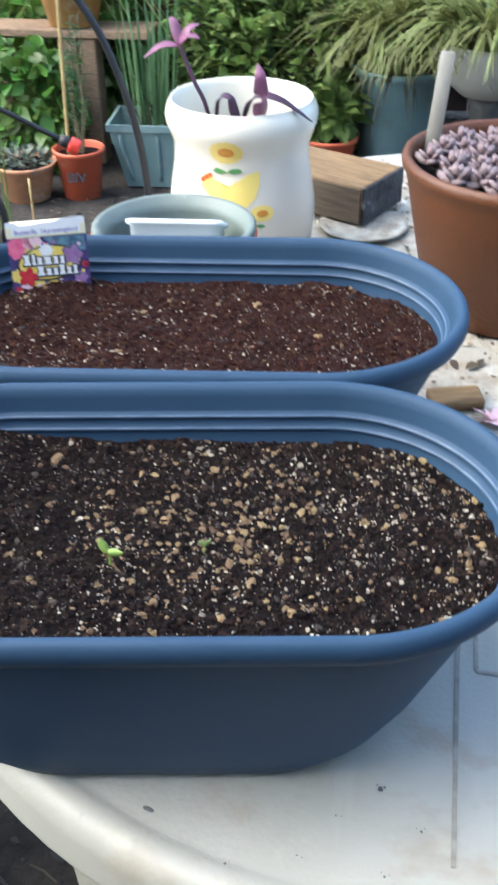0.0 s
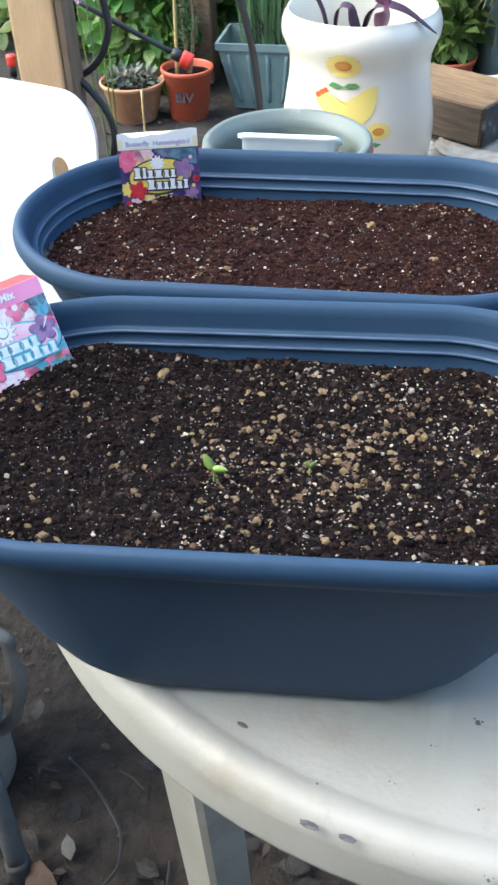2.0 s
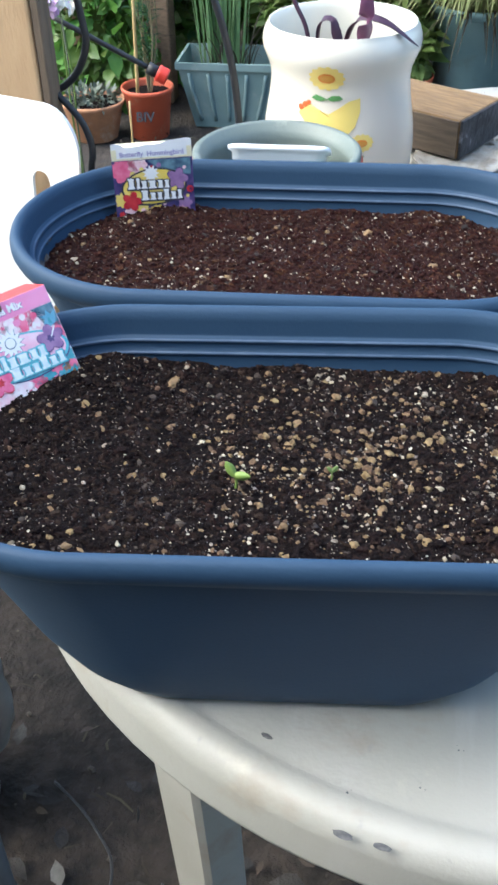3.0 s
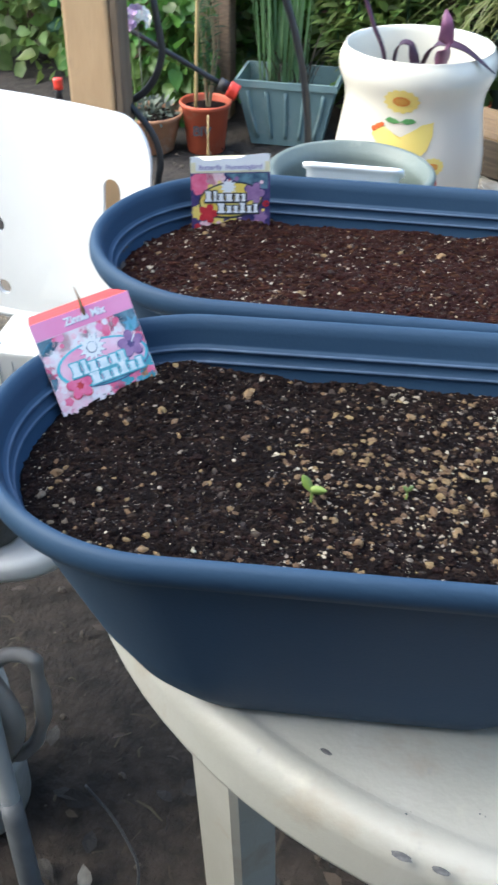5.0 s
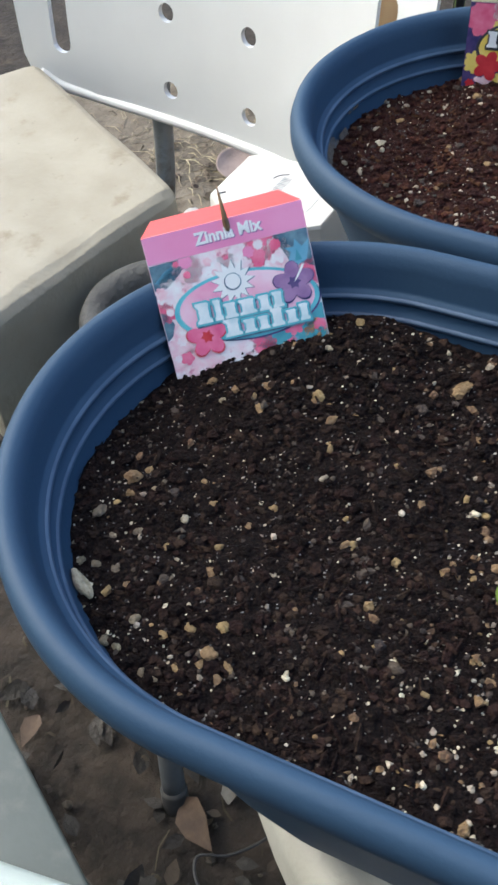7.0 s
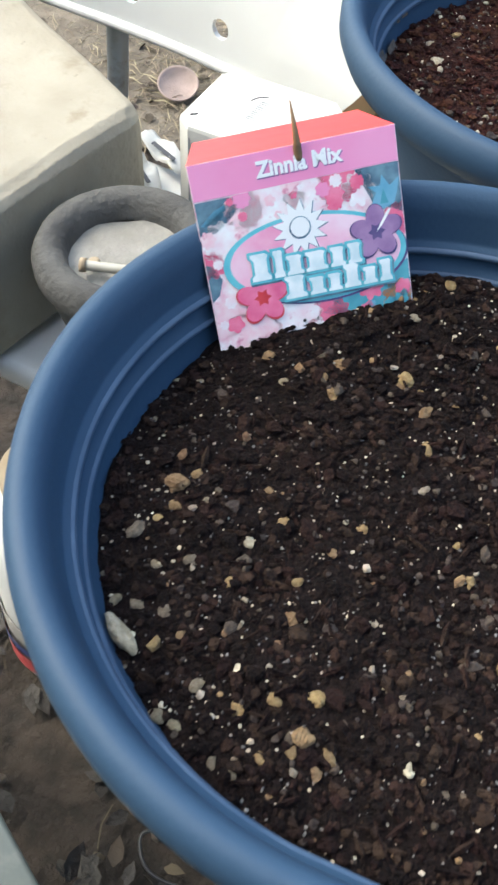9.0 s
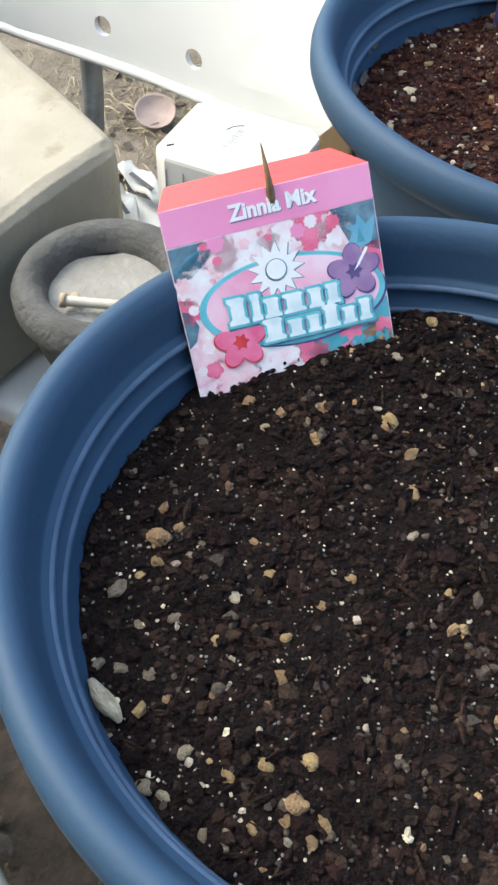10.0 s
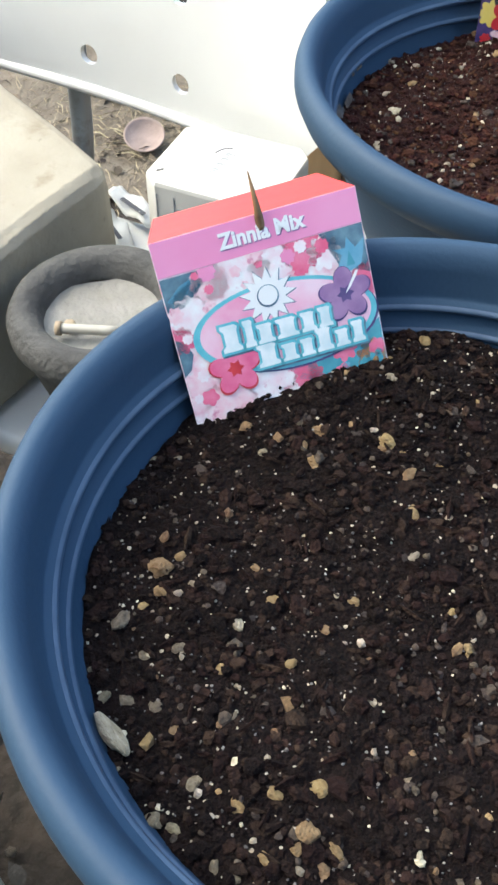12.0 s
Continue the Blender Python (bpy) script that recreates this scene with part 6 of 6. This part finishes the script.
def make_table_debris():
    pts = []
    while len(pts) < 2400:
        x, y = nrs.uniform(-0.15, 0.65), nrs.uniform(0.42, 1.7)
        if (Vector((x, y)) - Vector((0.25, 1.05))).length < 0.62 and ((y > 0.93 and x > 0.05) or nrs.uniform() < 0.03):
            q = Vector((x, y))
            tt = max(0.0, min(1.0, (q - TA).dot(TB - TA) / (TB - TA).length_squared))
            if (q - TA.lerp(TB, tt)).length < TR - 0.03:
                pts.append((x, y, TABLE_Z + 0.002))
    v, f = crumbs(np.array(pts), 0.0005 + 0.0034 * nrs.uniform(0, 1, len(pts)) ** 3, 0.5)
    tagged(raw("table_crumbs", v, f, M_DIRT, smooth=False), "crumbs of soil and bark scattered on the tabletop", "debris", kind="stuff")
    # a film of caked dirt over the far part of the top
    rim = [p for p in table_outline(TR - 0.045, 0)]
    vs, fs = [], []
    nx, ny = 70, 80
    for jy in range(ny + 1):
        for ix in range(nx + 1):
            x, y = -0.12 + 0.82 * ix / nx, 0.86 + 0.86 * jy / ny
            vs.append((x, y, TABLE_Z + 0.0010 + 0.0007 * noise.noise(Vector((x * 60, y * 60, 2)))))
    for jy in range(ny):
        for ix in range(nx):
            q = Vector((vs[jy * (nx + 1) + ix][0] + 0.006, vs[jy * (nx + 1) + ix][1] + 0.005))
            tt = max(0.0, min(1.0, (q - TA).dot(TB - TA) / (TB - TA).length_squared))
            if (q - TA.lerp(TB, tt)).length < TR - 0.05 + 0.02 * noise.noise(Vector((q.x * 12, q.y * 12, 0))) and q.y > 0.90 + 0.05 * noise.noise(Vector((q.x * 9, 3, 0))) and noise.noise(Vector((q.x * 14, q.y * 14, 7))) > -0.42:
                k = jy * (nx + 1) + ix
                fs.append((k, k + 1, k + nx + 2, k + nx + 1))
    tagged(raw("caked_dirt", vs, fs, M_CAKE), "dry grey brown dirt caked on the tabletop", "dirt", kind="stuff")

    def bit(k):
        a = nrs.uniform(0, 6.28)
        return np.array((nrs.uniform(0.12, 0.55), nrs.uniform(0.95, 1.5), TABLE_Z + 0.003)), (math.cos(a), math.sin(a), nrs.uniform(0, 0.3))
    v, f = leaves(160, bit, 0.020, 0.5, 0.2)
    tagged(raw("leaf_scraps", v, f, M_DRYLEAF), "scraps of dry leaf on the tabletop", "debris", kind="stuff")
    bm = jitter(box(0.055, 0.035, 0.012, 0.005, 3), 0.004, 40)
    tagged(part("bark_piece", bm, M_WOOD, m=pose(0.238, 0.933, TABLE_Z + 0.001, 0, 0, 14)), "flat tan piece of bark on the tabletop", "bark")
    v, f = leaves(9, lambda k: (np.zeros(3), (math.cos(k * 0.7), math.sin(k * 0.7), 0.5)), 0.022, 0.6, 0.1)
    ob = raw("fallen_flower", v, f, P_BLUSH, m=pose(0.274, 0.903, TABLE_Z + 0.004))
    tagged(ob, "withered pink flower lying on the tabletop", "flower")
    for x, y, s in ((0.185, 0.478, 3), (0.21, 0.452, 1.6), (0.10, 0.412, 1.5), (0.14, 0.425, 1.3), (0.19, 0.42, 1.6), (0.198, 0.380, 2.0), (0.27, 0.43, 1.6), (0.16, 0.455, 1.2)):
        v, f = crumbs(np.array([(k * 0.0024 - 0.003, (k % 2) * 0.002, 0) for k in range(3)]), np.array([s / 1000 * 0.35, s / 1000 * 0.6, s / 1000 * 0.25]), 0.25)
        tagged(raw("soil_crumb", v, f, M_SLEEVE, smooth=False, m=pose(x, y, TABLE_Z + 0.001, 0, 0, x * 900)), "dark crumb of soil on the white tabletop", "crumb", "crumbs on the table")

    for x, y, z, turn, a in ((0.045, 0.440, 0.0004, -20, 0.0040), (0.099, 0.3855, 0.0008, -12, 0.0060), (0.121, 0.3830, 0.0008, -8, 0.0052)):
        rings = [[(x_ * q * (1 + 0.25 * noise.noise(Vector((x_ * 400, y_ * 400, turn)))), y_ * q, h) for x_, y_, _ in ring(a, 0, 20)] for q, h in ((1.0, 0.0), (0.8, 0.0003), (0.3, 0.0004))]
        bm = loft([[(px, py * 0.42, pz) for px, py, pz in r_] for r_ in rings], False, True)
        tagged(part("smudge", bm, M_SMEAR, m=pose(x, y, TABLE_Z + z, 0, 0, turn)), "grey smudge of dried dirt on the white table", "smudge", "smudges on the table")


make_table_debris()
tagged(part("dry_stick", tube([(-0.200, 0.981, TABLE_Z + 0.001), (-0.2005, 0.984, 0.84), (-0.201, 0.988, 0.925)], 0.0016, 6, 4, 0.6), M_BAMBOO), "thin dry stick standing at the table edge", "stick")

# ---- post, hoses and sprinkler heads ----
def make_post():
    t = thing("wooden_post", pose(-0.443, 1.284, 0.0, 0, -0.3, 0), "squared pale cedar post with a shade-darkened batten and wire loop", "post")
    part("timber", jitter(box(0.063, 0.050, 2.30, 0.004, 2), 0.0025, 5), M_POST, t, smooth=False)
    # strip on the right side, coloured as the post's shaded face
    part("batten", jitter(box(0.012, 0.034, 2.28, 0.002, 1), 0.001, 9), M_BATTEN, t, smooth=False, m=pose(0.0375, -0.006, 0))
    part("wire_loop", tube([(-0.034, -0.0265, 1.113), (0.0, -0.0275, 1.108), (0.030, -0.0265, 1.110), (0.0445, -0.02, 1.112), (0.0445, 0.015, 1.112)], 0.0011, 6, 4), M_WIRE, t)
    part("rail_stub", box(0.12, 0.03, 0.03, 0.003, 1), M_OLDWOOD, t, smooth=False, m=pose(-0.085, -0.006, 1.155))


make_post()


def hose(pts, r, label, name="drip_hose"):
    t = tagged(part(name, tube(pts, r, 10, 10), M_RUBBER), label, "hose")
    return t


hose([(-0.55, 1.31, 1.255), (-0.47, 1.305, 1.235), (-0.375, 1.30, 1.182), (-0.299, 1.30, 1.112), (-0.226, 1.30, 1.018), (-0.194, 1.30, 0.950), (-0.174, 1.30, 0.878), (-0.165, 1.30, 0.804), (-0.162, 1.30, 0.70), (-0.165, 1.31, 0.40), (-0.17, 1.32, 0.01)], 0.0047, "black rubber hose arching down beside the table", "garden_hose")
hose([(-0.53, 1.42, 1.20), (-0.505, 1.42, 1.168), (-0.469, 1.42, 1.13), (-0.458, 1.42, 1.061), (-0.445, 1.40, 1.010), (-0.400, 1.35, 0.985), (-0.375, 1.305, 0.961), (-0.368, 1.30, 0.936), (-0.364, 1.30, 0.908), (-0.363, 1.30, 0.889), (-0.371, 1.30, 0.865), (-0.386, 1.30, 0.843), (-0.408, 1.30, 0.827), (-0.425, 1.305, 0.824)], 0.0048, "black drip hose hanging beside the post")
hose([(-0.432, 1.31, 0.850), (-0.420, 1.30, 0.836), (-0.408, 1.288, 0.826), (-0.392, 1.285, 0.811), (-0.376, 1.285, 0.791), (-0.367, 1.285, 0.767), (-0.366, 1.285, 0.745), (-0.373, 1.29, 0.715), (-0.385, 1.30, 0.60), (-0.385, 1.30, 0.30), (-0.39, 1.31, 0.012)], 0.0046, "black rubber hose running down behind the chair")
hose([(-0.53, 1.43, 1.185), (-0.504, 1.43, 1.171), (-0.46, 1.432, 1.137), (-0.432, 1.435, 1.094), (-0.430, 1.435, 1.047), (-0.447, 1.434, 1.0), (-0.470, 1.434, 0.965), (-0.475, 1.434, 0.90)], 0.0040, "black drip hose looped beside the post")
hose([(-0.52, 1.41, 1.13), (-0.499, 1.41, 1.096), (-0.484, 1.41, 1.058), (-0.464, 1.41, 1.008), (-0.445, 1.412, 0.968)], 0.0034, "thin black drip hose beside the post")


def make_sprinkler(a, b, name_label, cap=0.0115):
    a, b = Vector(a), Vector(b)
    t = thing("sprinkler_arm", Matrix.Translation(a), name_label, "sprinkler")
    d = b - a
    n = d.normalized()
    part("arm", tube([(0, 0, 0), tuple(d * 0.5), tuple(d - n * 0.013)], 0.0038, 10, 3), M_RUBBER, t)
    part("collar", tube([tuple(d - n * 0.024), tuple(d - n * 0.006)], cap * 0.74, 12, 1), M_RUBBER, t)
    part("nozzle", tube([tuple(d - n * 0.009), tuple(d), tuple(d + n * 0.006)], cap, 14, 2), M_REDCAP, t, "red nozzle cap")
    return t


make_sprinkler((-0.4610, 1.40, 0.897), (-0.299, 1.415, 0.815), "black drip arm with a red nozzle cap")
make_sprinkler((-0.575, 1.40, 0.0), (-0.561, 1.393, 0.81), "black riser with a small red nozzle cap", 0.0070)


def make_lilac():
    t = thing("lilac_flower", pose(-0.424, 1.375, 0.557), "lilac and white flower head on a thin stem", "flower")
    part("stem", tube([(0, 0.01, -0.54), (0.01, 0.005, -0.2), (0, 0, 0.345)], 0.0011, 6, 6), M_DULLSTEM, t)
    for k in range(30):
        a, b_ = nrs.uniform(0, 6.28), nrs.uniform(-0.6, 1.0)
        d = np.array((math.cos(a), math.sin(a), b_))
        d /= np.linalg.norm(d)
        c = np.array((0, 0, 0.356)) + d * 0.015

        def pl(i, c=c, d=d):
            q = np.cross(d, (math.cos(i * 1.26 + k), math.sin(i * 1.26 + k), 0.4))
            return c, q / (np.linalg.norm(q) + 1e-6) + d * 0.35
        v, f = leaves(5, pl, 0.0085, 0.9, 0.1, tuple(d), 0.2)
        raw("floret", v, f, M_WHITEPETAL if d[0] > 0.45 else M_LILAC, t)


make_lilac()

# ---- the planting along the fence ----
FENCE_Y = 4.50


def make_fence():
    t = thing("fence", pose(0, FENCE_Y, 0), "dark brown board fence with narrow gaps", "fence", kind="structure")
    me = None
    for k in range(44):
        x = -3.4 + k * 0.145
        if me is None:
            me = part("board", box(0.137, 0.02, 2.1, 0.003, 1), M_FENCE, t, smooth=False, m=pose(x, 0, 0.02)).data
        else:
            link("board", me, None, t, m=pose(x, rnd.uniform(-0.004, 0.004), 0.02, 0, rnd.uniform(-0.3, 0.3), 0))
    for z in (0.45, 1.65):
        part("rail", box(6.6, 0.04, 0.09, 0.004, 1), M_FENCE, t, smooth=False, m=pose(-0.2, 0.034, z))


make_fence()


def make_pot(name, x, y, rt, rb, h, material, label, lip=0.008, lip_h=0.02, z=0.0, soil=True, m=None):
    t = thing(name, m if m is not None else pose(x, y, z), label, "pot")
    part("pot_body", lathe(pot_profile(rt, rb, h, 0.005, lip, lip_h), 40), material, t)
    if soil:
        part("pot_soil", jitter(loft([ring(rb + (rt - rb) * 0.85 - 0.001, h * 0.86, 24), ring(rt * 0.4, h * 0.88, 24)], False, True), 0.004, 30), M_SOIL, t)
    return t


rp = make_pot("plant_pot", -0.956, 3.308, 0.085, 0.066, 0.175, M_REDPOT, "red orange plastic pot with hand-drawn letters")
lt = lettering("BIV", 0, 0, 0.046, M_INK, rp, 0, 0)
lt.matrix_local = pose(0.012, -0.0835, 0.092, 84, 0, 8)
make_pot("plant_pot", -1.144, 3.259, 0.108, 0.078, 0.135, M_TERRA_IN, "faded terracotta pot with a whitish rim")
make_pot("plant_pot", -0.097, 3.606, 0.100, 0.074, 0.165, M_REDPOT, "red orange plastic pot of a leafy plant")
make_pot("large_pot", 0.137, 3.746, 0.155, 0.130, 0.385, M_BLUEPOT, "large blue grey glazed pot with a rounded lip", 0.014, 0.03)


def make_trough():
    t = thing("trough_planter", pose(-0.697, 3.500, 0, 0, 0, 4), "teal grey rectangular trough planter", "planter")

    def rr(hx, hy, z):
        return [(-hx, -hy, z), (0, -hy * 1.02, z), (hx, -hy, z), (hx, 0, z), (hx, hy, z), (-hx, hy, z), (-hx, 0, z)]
    part("trough_body", loft([rr(a, b, z) for a, b, z in ((0.125, 0.080, 0.004), (0.172, 0.112, 0.212), (0.182, 0.122, 0.215), (0.182, 0.122, 0.238), (0.172, 0.112, 0.238), (0.165, 0.105, 0.17))], True, True), M_TEAL, t, smooth=False)
    for k in range(5):
        x = -0.10 + 0.05 * k
        part("flute", tube([(x, -0.086, 0.03), (x * 1.22, -0.102, 0.12), (x * 1.35, -0.113, 0.200)], 0.007, 8, 3), M_TEAL, t)


make_trough()


def plant(name, label, pieces, category="plant"):
    t = thing(name, pose(0, 0, 0), label, category)
    for pn, (v, f), mt, *each in pieces:
        if not each:
            tagged(raw(pn, v, f, mt, t), kind="stuff")
            continue
        nv = each[0]
        count = len(v) // nv
        nf = len(f) // count
        for k in range(count):
            raw(pn, v[k * nv:(k + 1) * nv], [tuple(i - k * nv for i in q) for q in f[k * nf:(k + 1) * nf]], mt, t)
    return t


def cloud(c, r, up=0.3, out=1.0):
    """Places for leaves: anywhere in an uneven ball of half-axes r round c, pointing outwards."""
    c, r = np.array(c), np.array(r)

    def place(k):
        while True:
            d = nrs.uniform(-1, 1, 3)
            q = np.linalg.norm(d)
            if 0.25 < q < 1 + 0.35 * noise.noise(Vector(d * 2.5 + c)):
                break
        dd = d / q * out + nrs.normal(size=3) * 0.5
        dd[2] += up
        return c + d * r, dd
    return place


def stems(base, tips, r=0.003):
    vs, fs = [], []
    for b, tp in zip(base, tips):
        b, tp = np.array(b, float), np.array(tp, float)
        mid = (b + tp) / 2 + nrs.normal(size=3) * 0.02
        o = len(vs)
        for p, rr in ((b, r), (mid, r * 0.8), (tp, r * 0.4)):
            for k in range(5):
                a = 2 * math.pi * k / 5
                vs.append(p + np.array((math.cos(a) * rr, math.sin(a) * rr, 0)))
        for i in range(2):
            for k in range(5):
                fs.append((o + 5 * i + k, o + 5 * i + (k + 1) % 5, o + 5 * i + 5 + (k + 1) % 5, o + 5 * i + 5 + k))
    return vs, fs


# tubular leaves in the trough
plant("chives", "tall clump of tubular green blades in the teal trough", [("blade", blades(38, (-0.725, 3.500, 0.19), 0.085, 0.56, 0.012, 0.12, 0.07), M_ONION, 24), ("dry_blade", blades(30, (-0.697, 3.500, 0.19), 0.10, 0.32, 0.007, 0.6, 0.3), M_STRAW, 24)])
# rosemary-like dry plant and cane in the red pot
RX, RY = -0.947, 3.307
tips = [(RX + nrs.normal() * 0.03, RY + nrs.normal() * 0.03, nrs.uniform(0.35, 0.72)) for _ in range(7)]
plant("dry_shrub", "thin half-dry needle leaved plant in the red pot", [("stem", stems([(RX, RY, 0.12)] * 7, tips, 0.004), M_DRYSTEM, 15),
      ("needle_foliage", leaves(420, lambda k: (np.array((RX, RY, 0.13)) + (np.array(tips[k % 7]) - (RX, RY, 0.13)) * nrs.uniform(0.3, 1.0), (nrs.normal(), nrs.normal(), 0.5)), 0.045, 0.10, 0.2), M_LEAF_D)])
tagged(part("bamboo_cane", tube([(-0.986, 3.284, 0.10), (-0.967, 3.268, 0.48), (-0.943, 3.247, 0.85)], 0.0062, 8, 3), M_BAMBOO), "pale bamboo cane stuck in the red pot", "cane")
plant("grey_succulents", "low grey green succulents in the faded pot", [("leaf", leaves(240, cloud((-1.144, 3.259, 0.140), (0.095, 0.095, 0.032), 0.6), 0.028, 0.5, 0.1), M_GREYLEAF, 12)])
plant("leafy_plant", "bright green leafy plant in the red pot", [("leaf", leaves(260, cloud((-0.096, 3.624, 0.255), (0.085, 0.09, 0.075), 0.8), 0.070, 0.6, 0.3), M_LEAF, 12)])
# bench with a bleached pot


def make_bench():
    t = thing("plank_bench", pose(-1.079, 3.701, 0, 0, 0, 2), "old grey brown plank bench on wooden legs", "bench")
    part("plank", jitter(box(0.64, 0.17, 0.030, 0.004, 1, 0.465), 0.003, 12), M_OLDWOOD, t, smooth=False)
    for x in (-0.26, 0.005, 0.082):
        part("leg", jitter(box(0.066, 0.085, 0.463, 0.005, 1, 0.002), 0.003, 12), M_OLDWOOD, t, smooth=False, m=pose(x, -0.03, 0))


make_bench()
make_pot("clay_pot", -1.060, 3.701, 0.130, 0.088, 0.180, M_PALEPOT, "yellowed clay pot standing on the plank bench", 0.010, 0.03, 0.498)
plant("spider_plant", "striped arching spider plant in the clay pot", [("blade", blades(84, (-1.060, 3.705, 0.665), 0.08, 0.50, 0.017, 1.60, 0.38, 9, 1.15, (-35, 215)), M_BLADE, 30), ("short_blade", blades(20, (-1.060, 3.701, 0.665), 0.06, 0.24, 0.015, 0.6, 0.4, 7, 0.9), M_BLADE, 24)])
plant("spider_plant", "large striped spider plant spilling over the blue pot", [("blade_foliage", blades(800, (0.150, 3.744, 0.375), 0.14, 0.43, 0.0180, 1.10, 0.40, 8, 1.45), M_BLADE), ("dry_blade", blades(60, (0.136, 3.727, 0.36), 0.15, 0.17, 0.010, 1.5, 0.7), M_STRAW, 24)])
plant("spider_plant", "striped spider plant overflowing the pale bowl", [("blade_foliage", blades(620, (0.446, 3.566, 0.49), 0.17, 0.40, 0.0180, 1.0, 0.52, 8, 1.15), M_BLADE)])
# bushy herb
tips = [(-0.43 + nrs.normal() * 0.125, 3.754 + nrs.normal() * 0.07, nrs.uniform(0.55, 1.08)) for _ in range(30)]
plant("leafy_bush", "tall bushy herb with narrow green leaves", [("stem", stems([(-0.46 + nrs.normal() * 0.028, 3.702, 0.0) for _ in tips], tips, 0.005), M_LEAF_D, 15),
      ("foliage", leaves(3600, lambda k: (np.array((-0.461, 3.754, 0.0)) + (np.array(tips[k % 30]) - (-0.461, 3.754, 0.0)) * nrs.uniform(0.22, 1.02) + nrs.normal(size=3) * 0.03, (nrs.normal(), nrs.normal() - 0.3, 0.4)), 0.080, 0.22, 0.40), M_LEAF)])
plant("leafy_bush", "dense low green herb in front of the fence", [("foliage", leaves(1500, cloud((-0.300, 3.7540, 0.32), (0.34, 0.2, 0.34), 0.4), 0.080, 0.42, 0.35), M_LEAF)])
plant("leafy_bush", "dark broad leaved shrub along the fence", [("foliage", leaves(1100, cloud((-0.785, 4.137, 1.02), (0.58, 0.25, 0.24), 0.1), 0.115, 0.8, 0.45, (0, -0.6, 0.8)), M_KALE)])
plant("leafy_bush", "dark green shrub along the fence", [("foliage", leaves(1400, cloud((0.442, 4.235, 0.75), (0.75, 0.15, 0.45), 0.2), 0.10, 0.45, 0.4, (0, -0.6, 0.8)), M_LEAF_D)])
plant("ivy", "dense ivy with bright and dark leaves under the bench", [("foliage", leaves(1500, cloud((-1.182, 3.932, 0.27), (0.58, 0.16, 0.32), 0.1, 0.5), 0.062, 0.85, 0.3, (0, -1.0, 0.5)), M_LEAF_L), ("dark_foliage", leaves(900, cloud((-1.180, 4.024, 0.28), (0.66, 0.16, 0.36), 0.1, 0.5), 0.060, 0.85, 0.3, (0, -1.0, 0.5)), M_LEAF_D)])
plant("ivy", "bright ivy leaves trailing in front of the bench", [("foliage", leaves(520, cloud((-1.201, 3.540, 0.24), (0.20, 0.07, 0.24), 0.1, 0.5), 0.060, 0.85, 0.3, (0, -1.0, 0.5)), M_LEAF_L)])
plant("ivy", "ivy climbing the fence", [("foliage", leaves(1800, cloud((-1.913, 4.120, 0.50), (0.70, 0.25, 0.62), 0.1, 0.5), 0.075, 0.8, 0.3, (0, -1.0, 0.5)), M_LEAF)])


def heart(n, place, size):
    vs, fs = [], []
    out = [(0, 0)] + [(0.5 * math.sin(t) ** 3 * 1.05, -0.10 + 0.5 * (0.81 * math.cos(t) - 0.31 * math.cos(2 * t) - 0.125 * math.cos(3 * t) - 0.06 * math.cos(4 * t))) for t in (2 * math.pi * i / 24 for i in range(24))]
    for k in range(n):
        c, turn, tilt, s = place(k)
        m = pose(c[0], c[1], c[2], 90 + tilt, 0, turn) @ pose(0, 0, 0, 0, 0, nrs.uniform(-25, 25))
        b = len(vs)
        for i, (x, y) in enumerate(out):
            vs.append(m @ Vector((x * s, y * s, -abs(x) * s * 0.25 - y * y * s * 0.3)))
        fs += [(b, b + 1 + i, b + 1 + (i + 1) % 24) for i in range(24)]
    return vs, fs


HEARTS = [(-1.000, 0.945), (-0.925, 0.965), (-0.885, 0.92), (-0.965, 0.885), (-0.905, 0.85), (-1.05, 0.90), (-0.95, 0.80), (-1.09, 0.96), (-0.885, 0.99)]
plant("heart_leaf_vine", "vine with large pale green heart shaped leaves", [("leaf", heart(9, lambda k: ((HEARTS[k][0], 2.50 + nrs.normal() * 0.03, HEARTS[k][1]), nrs.uniform(-15, 25), nrs.uniform(-30, 0), nrs.uniform(0.100, 0.130)), 0.12), M_HEART, 25),
      ("stem", stems([(-0.92, 2.55, 0.0)] * 3, [(-0.95 + nrs.normal() * 0.04, 2.53, 0.90 + nrs.normal() * 0.05) for _ in range(3)], 0.003), M_LEAF, 15)])
def make_bowl():
    t = thing("bowl_planter", pose(0.446, 3.566, 0), "pale grey round bowl planter on an added dark pedestal", "planter")
    part("bowl", lathe([(0.06, 0.335), (0.10, 0.345), (0.165, 0.40), (0.205, 0.475), (0.215, 0.52), (0.208, 0.525), (0.198, 0.52), (0.180, 0.47)], 48), M_BOWL, t)
    # unseen support, added; the shadow under the bowl is put into its dark colour
    part("pedestal", lathe([(0.11, 0.0), (0.11, 0.03), (0.06, 0.06), (0.055, 0.30), (0.075, 0.334)], 24, True, True), M_DARKPOT, t, "unseen pedestal, added, dark for the shadow under the bowl")
    part("bowl_soil", loft([ring(0.182, 0.475, 24), ring(0.05, 0.480, 24)], False, True), M_SOIL, t)


make_bowl()
tagged(part("white_stake", box(0.035, 0.02, 1.05, 0.003, 1), M_CARTON, m=pose(0.235, 4.166, 0)), "white painted garden stake in front of the fence", "stake")
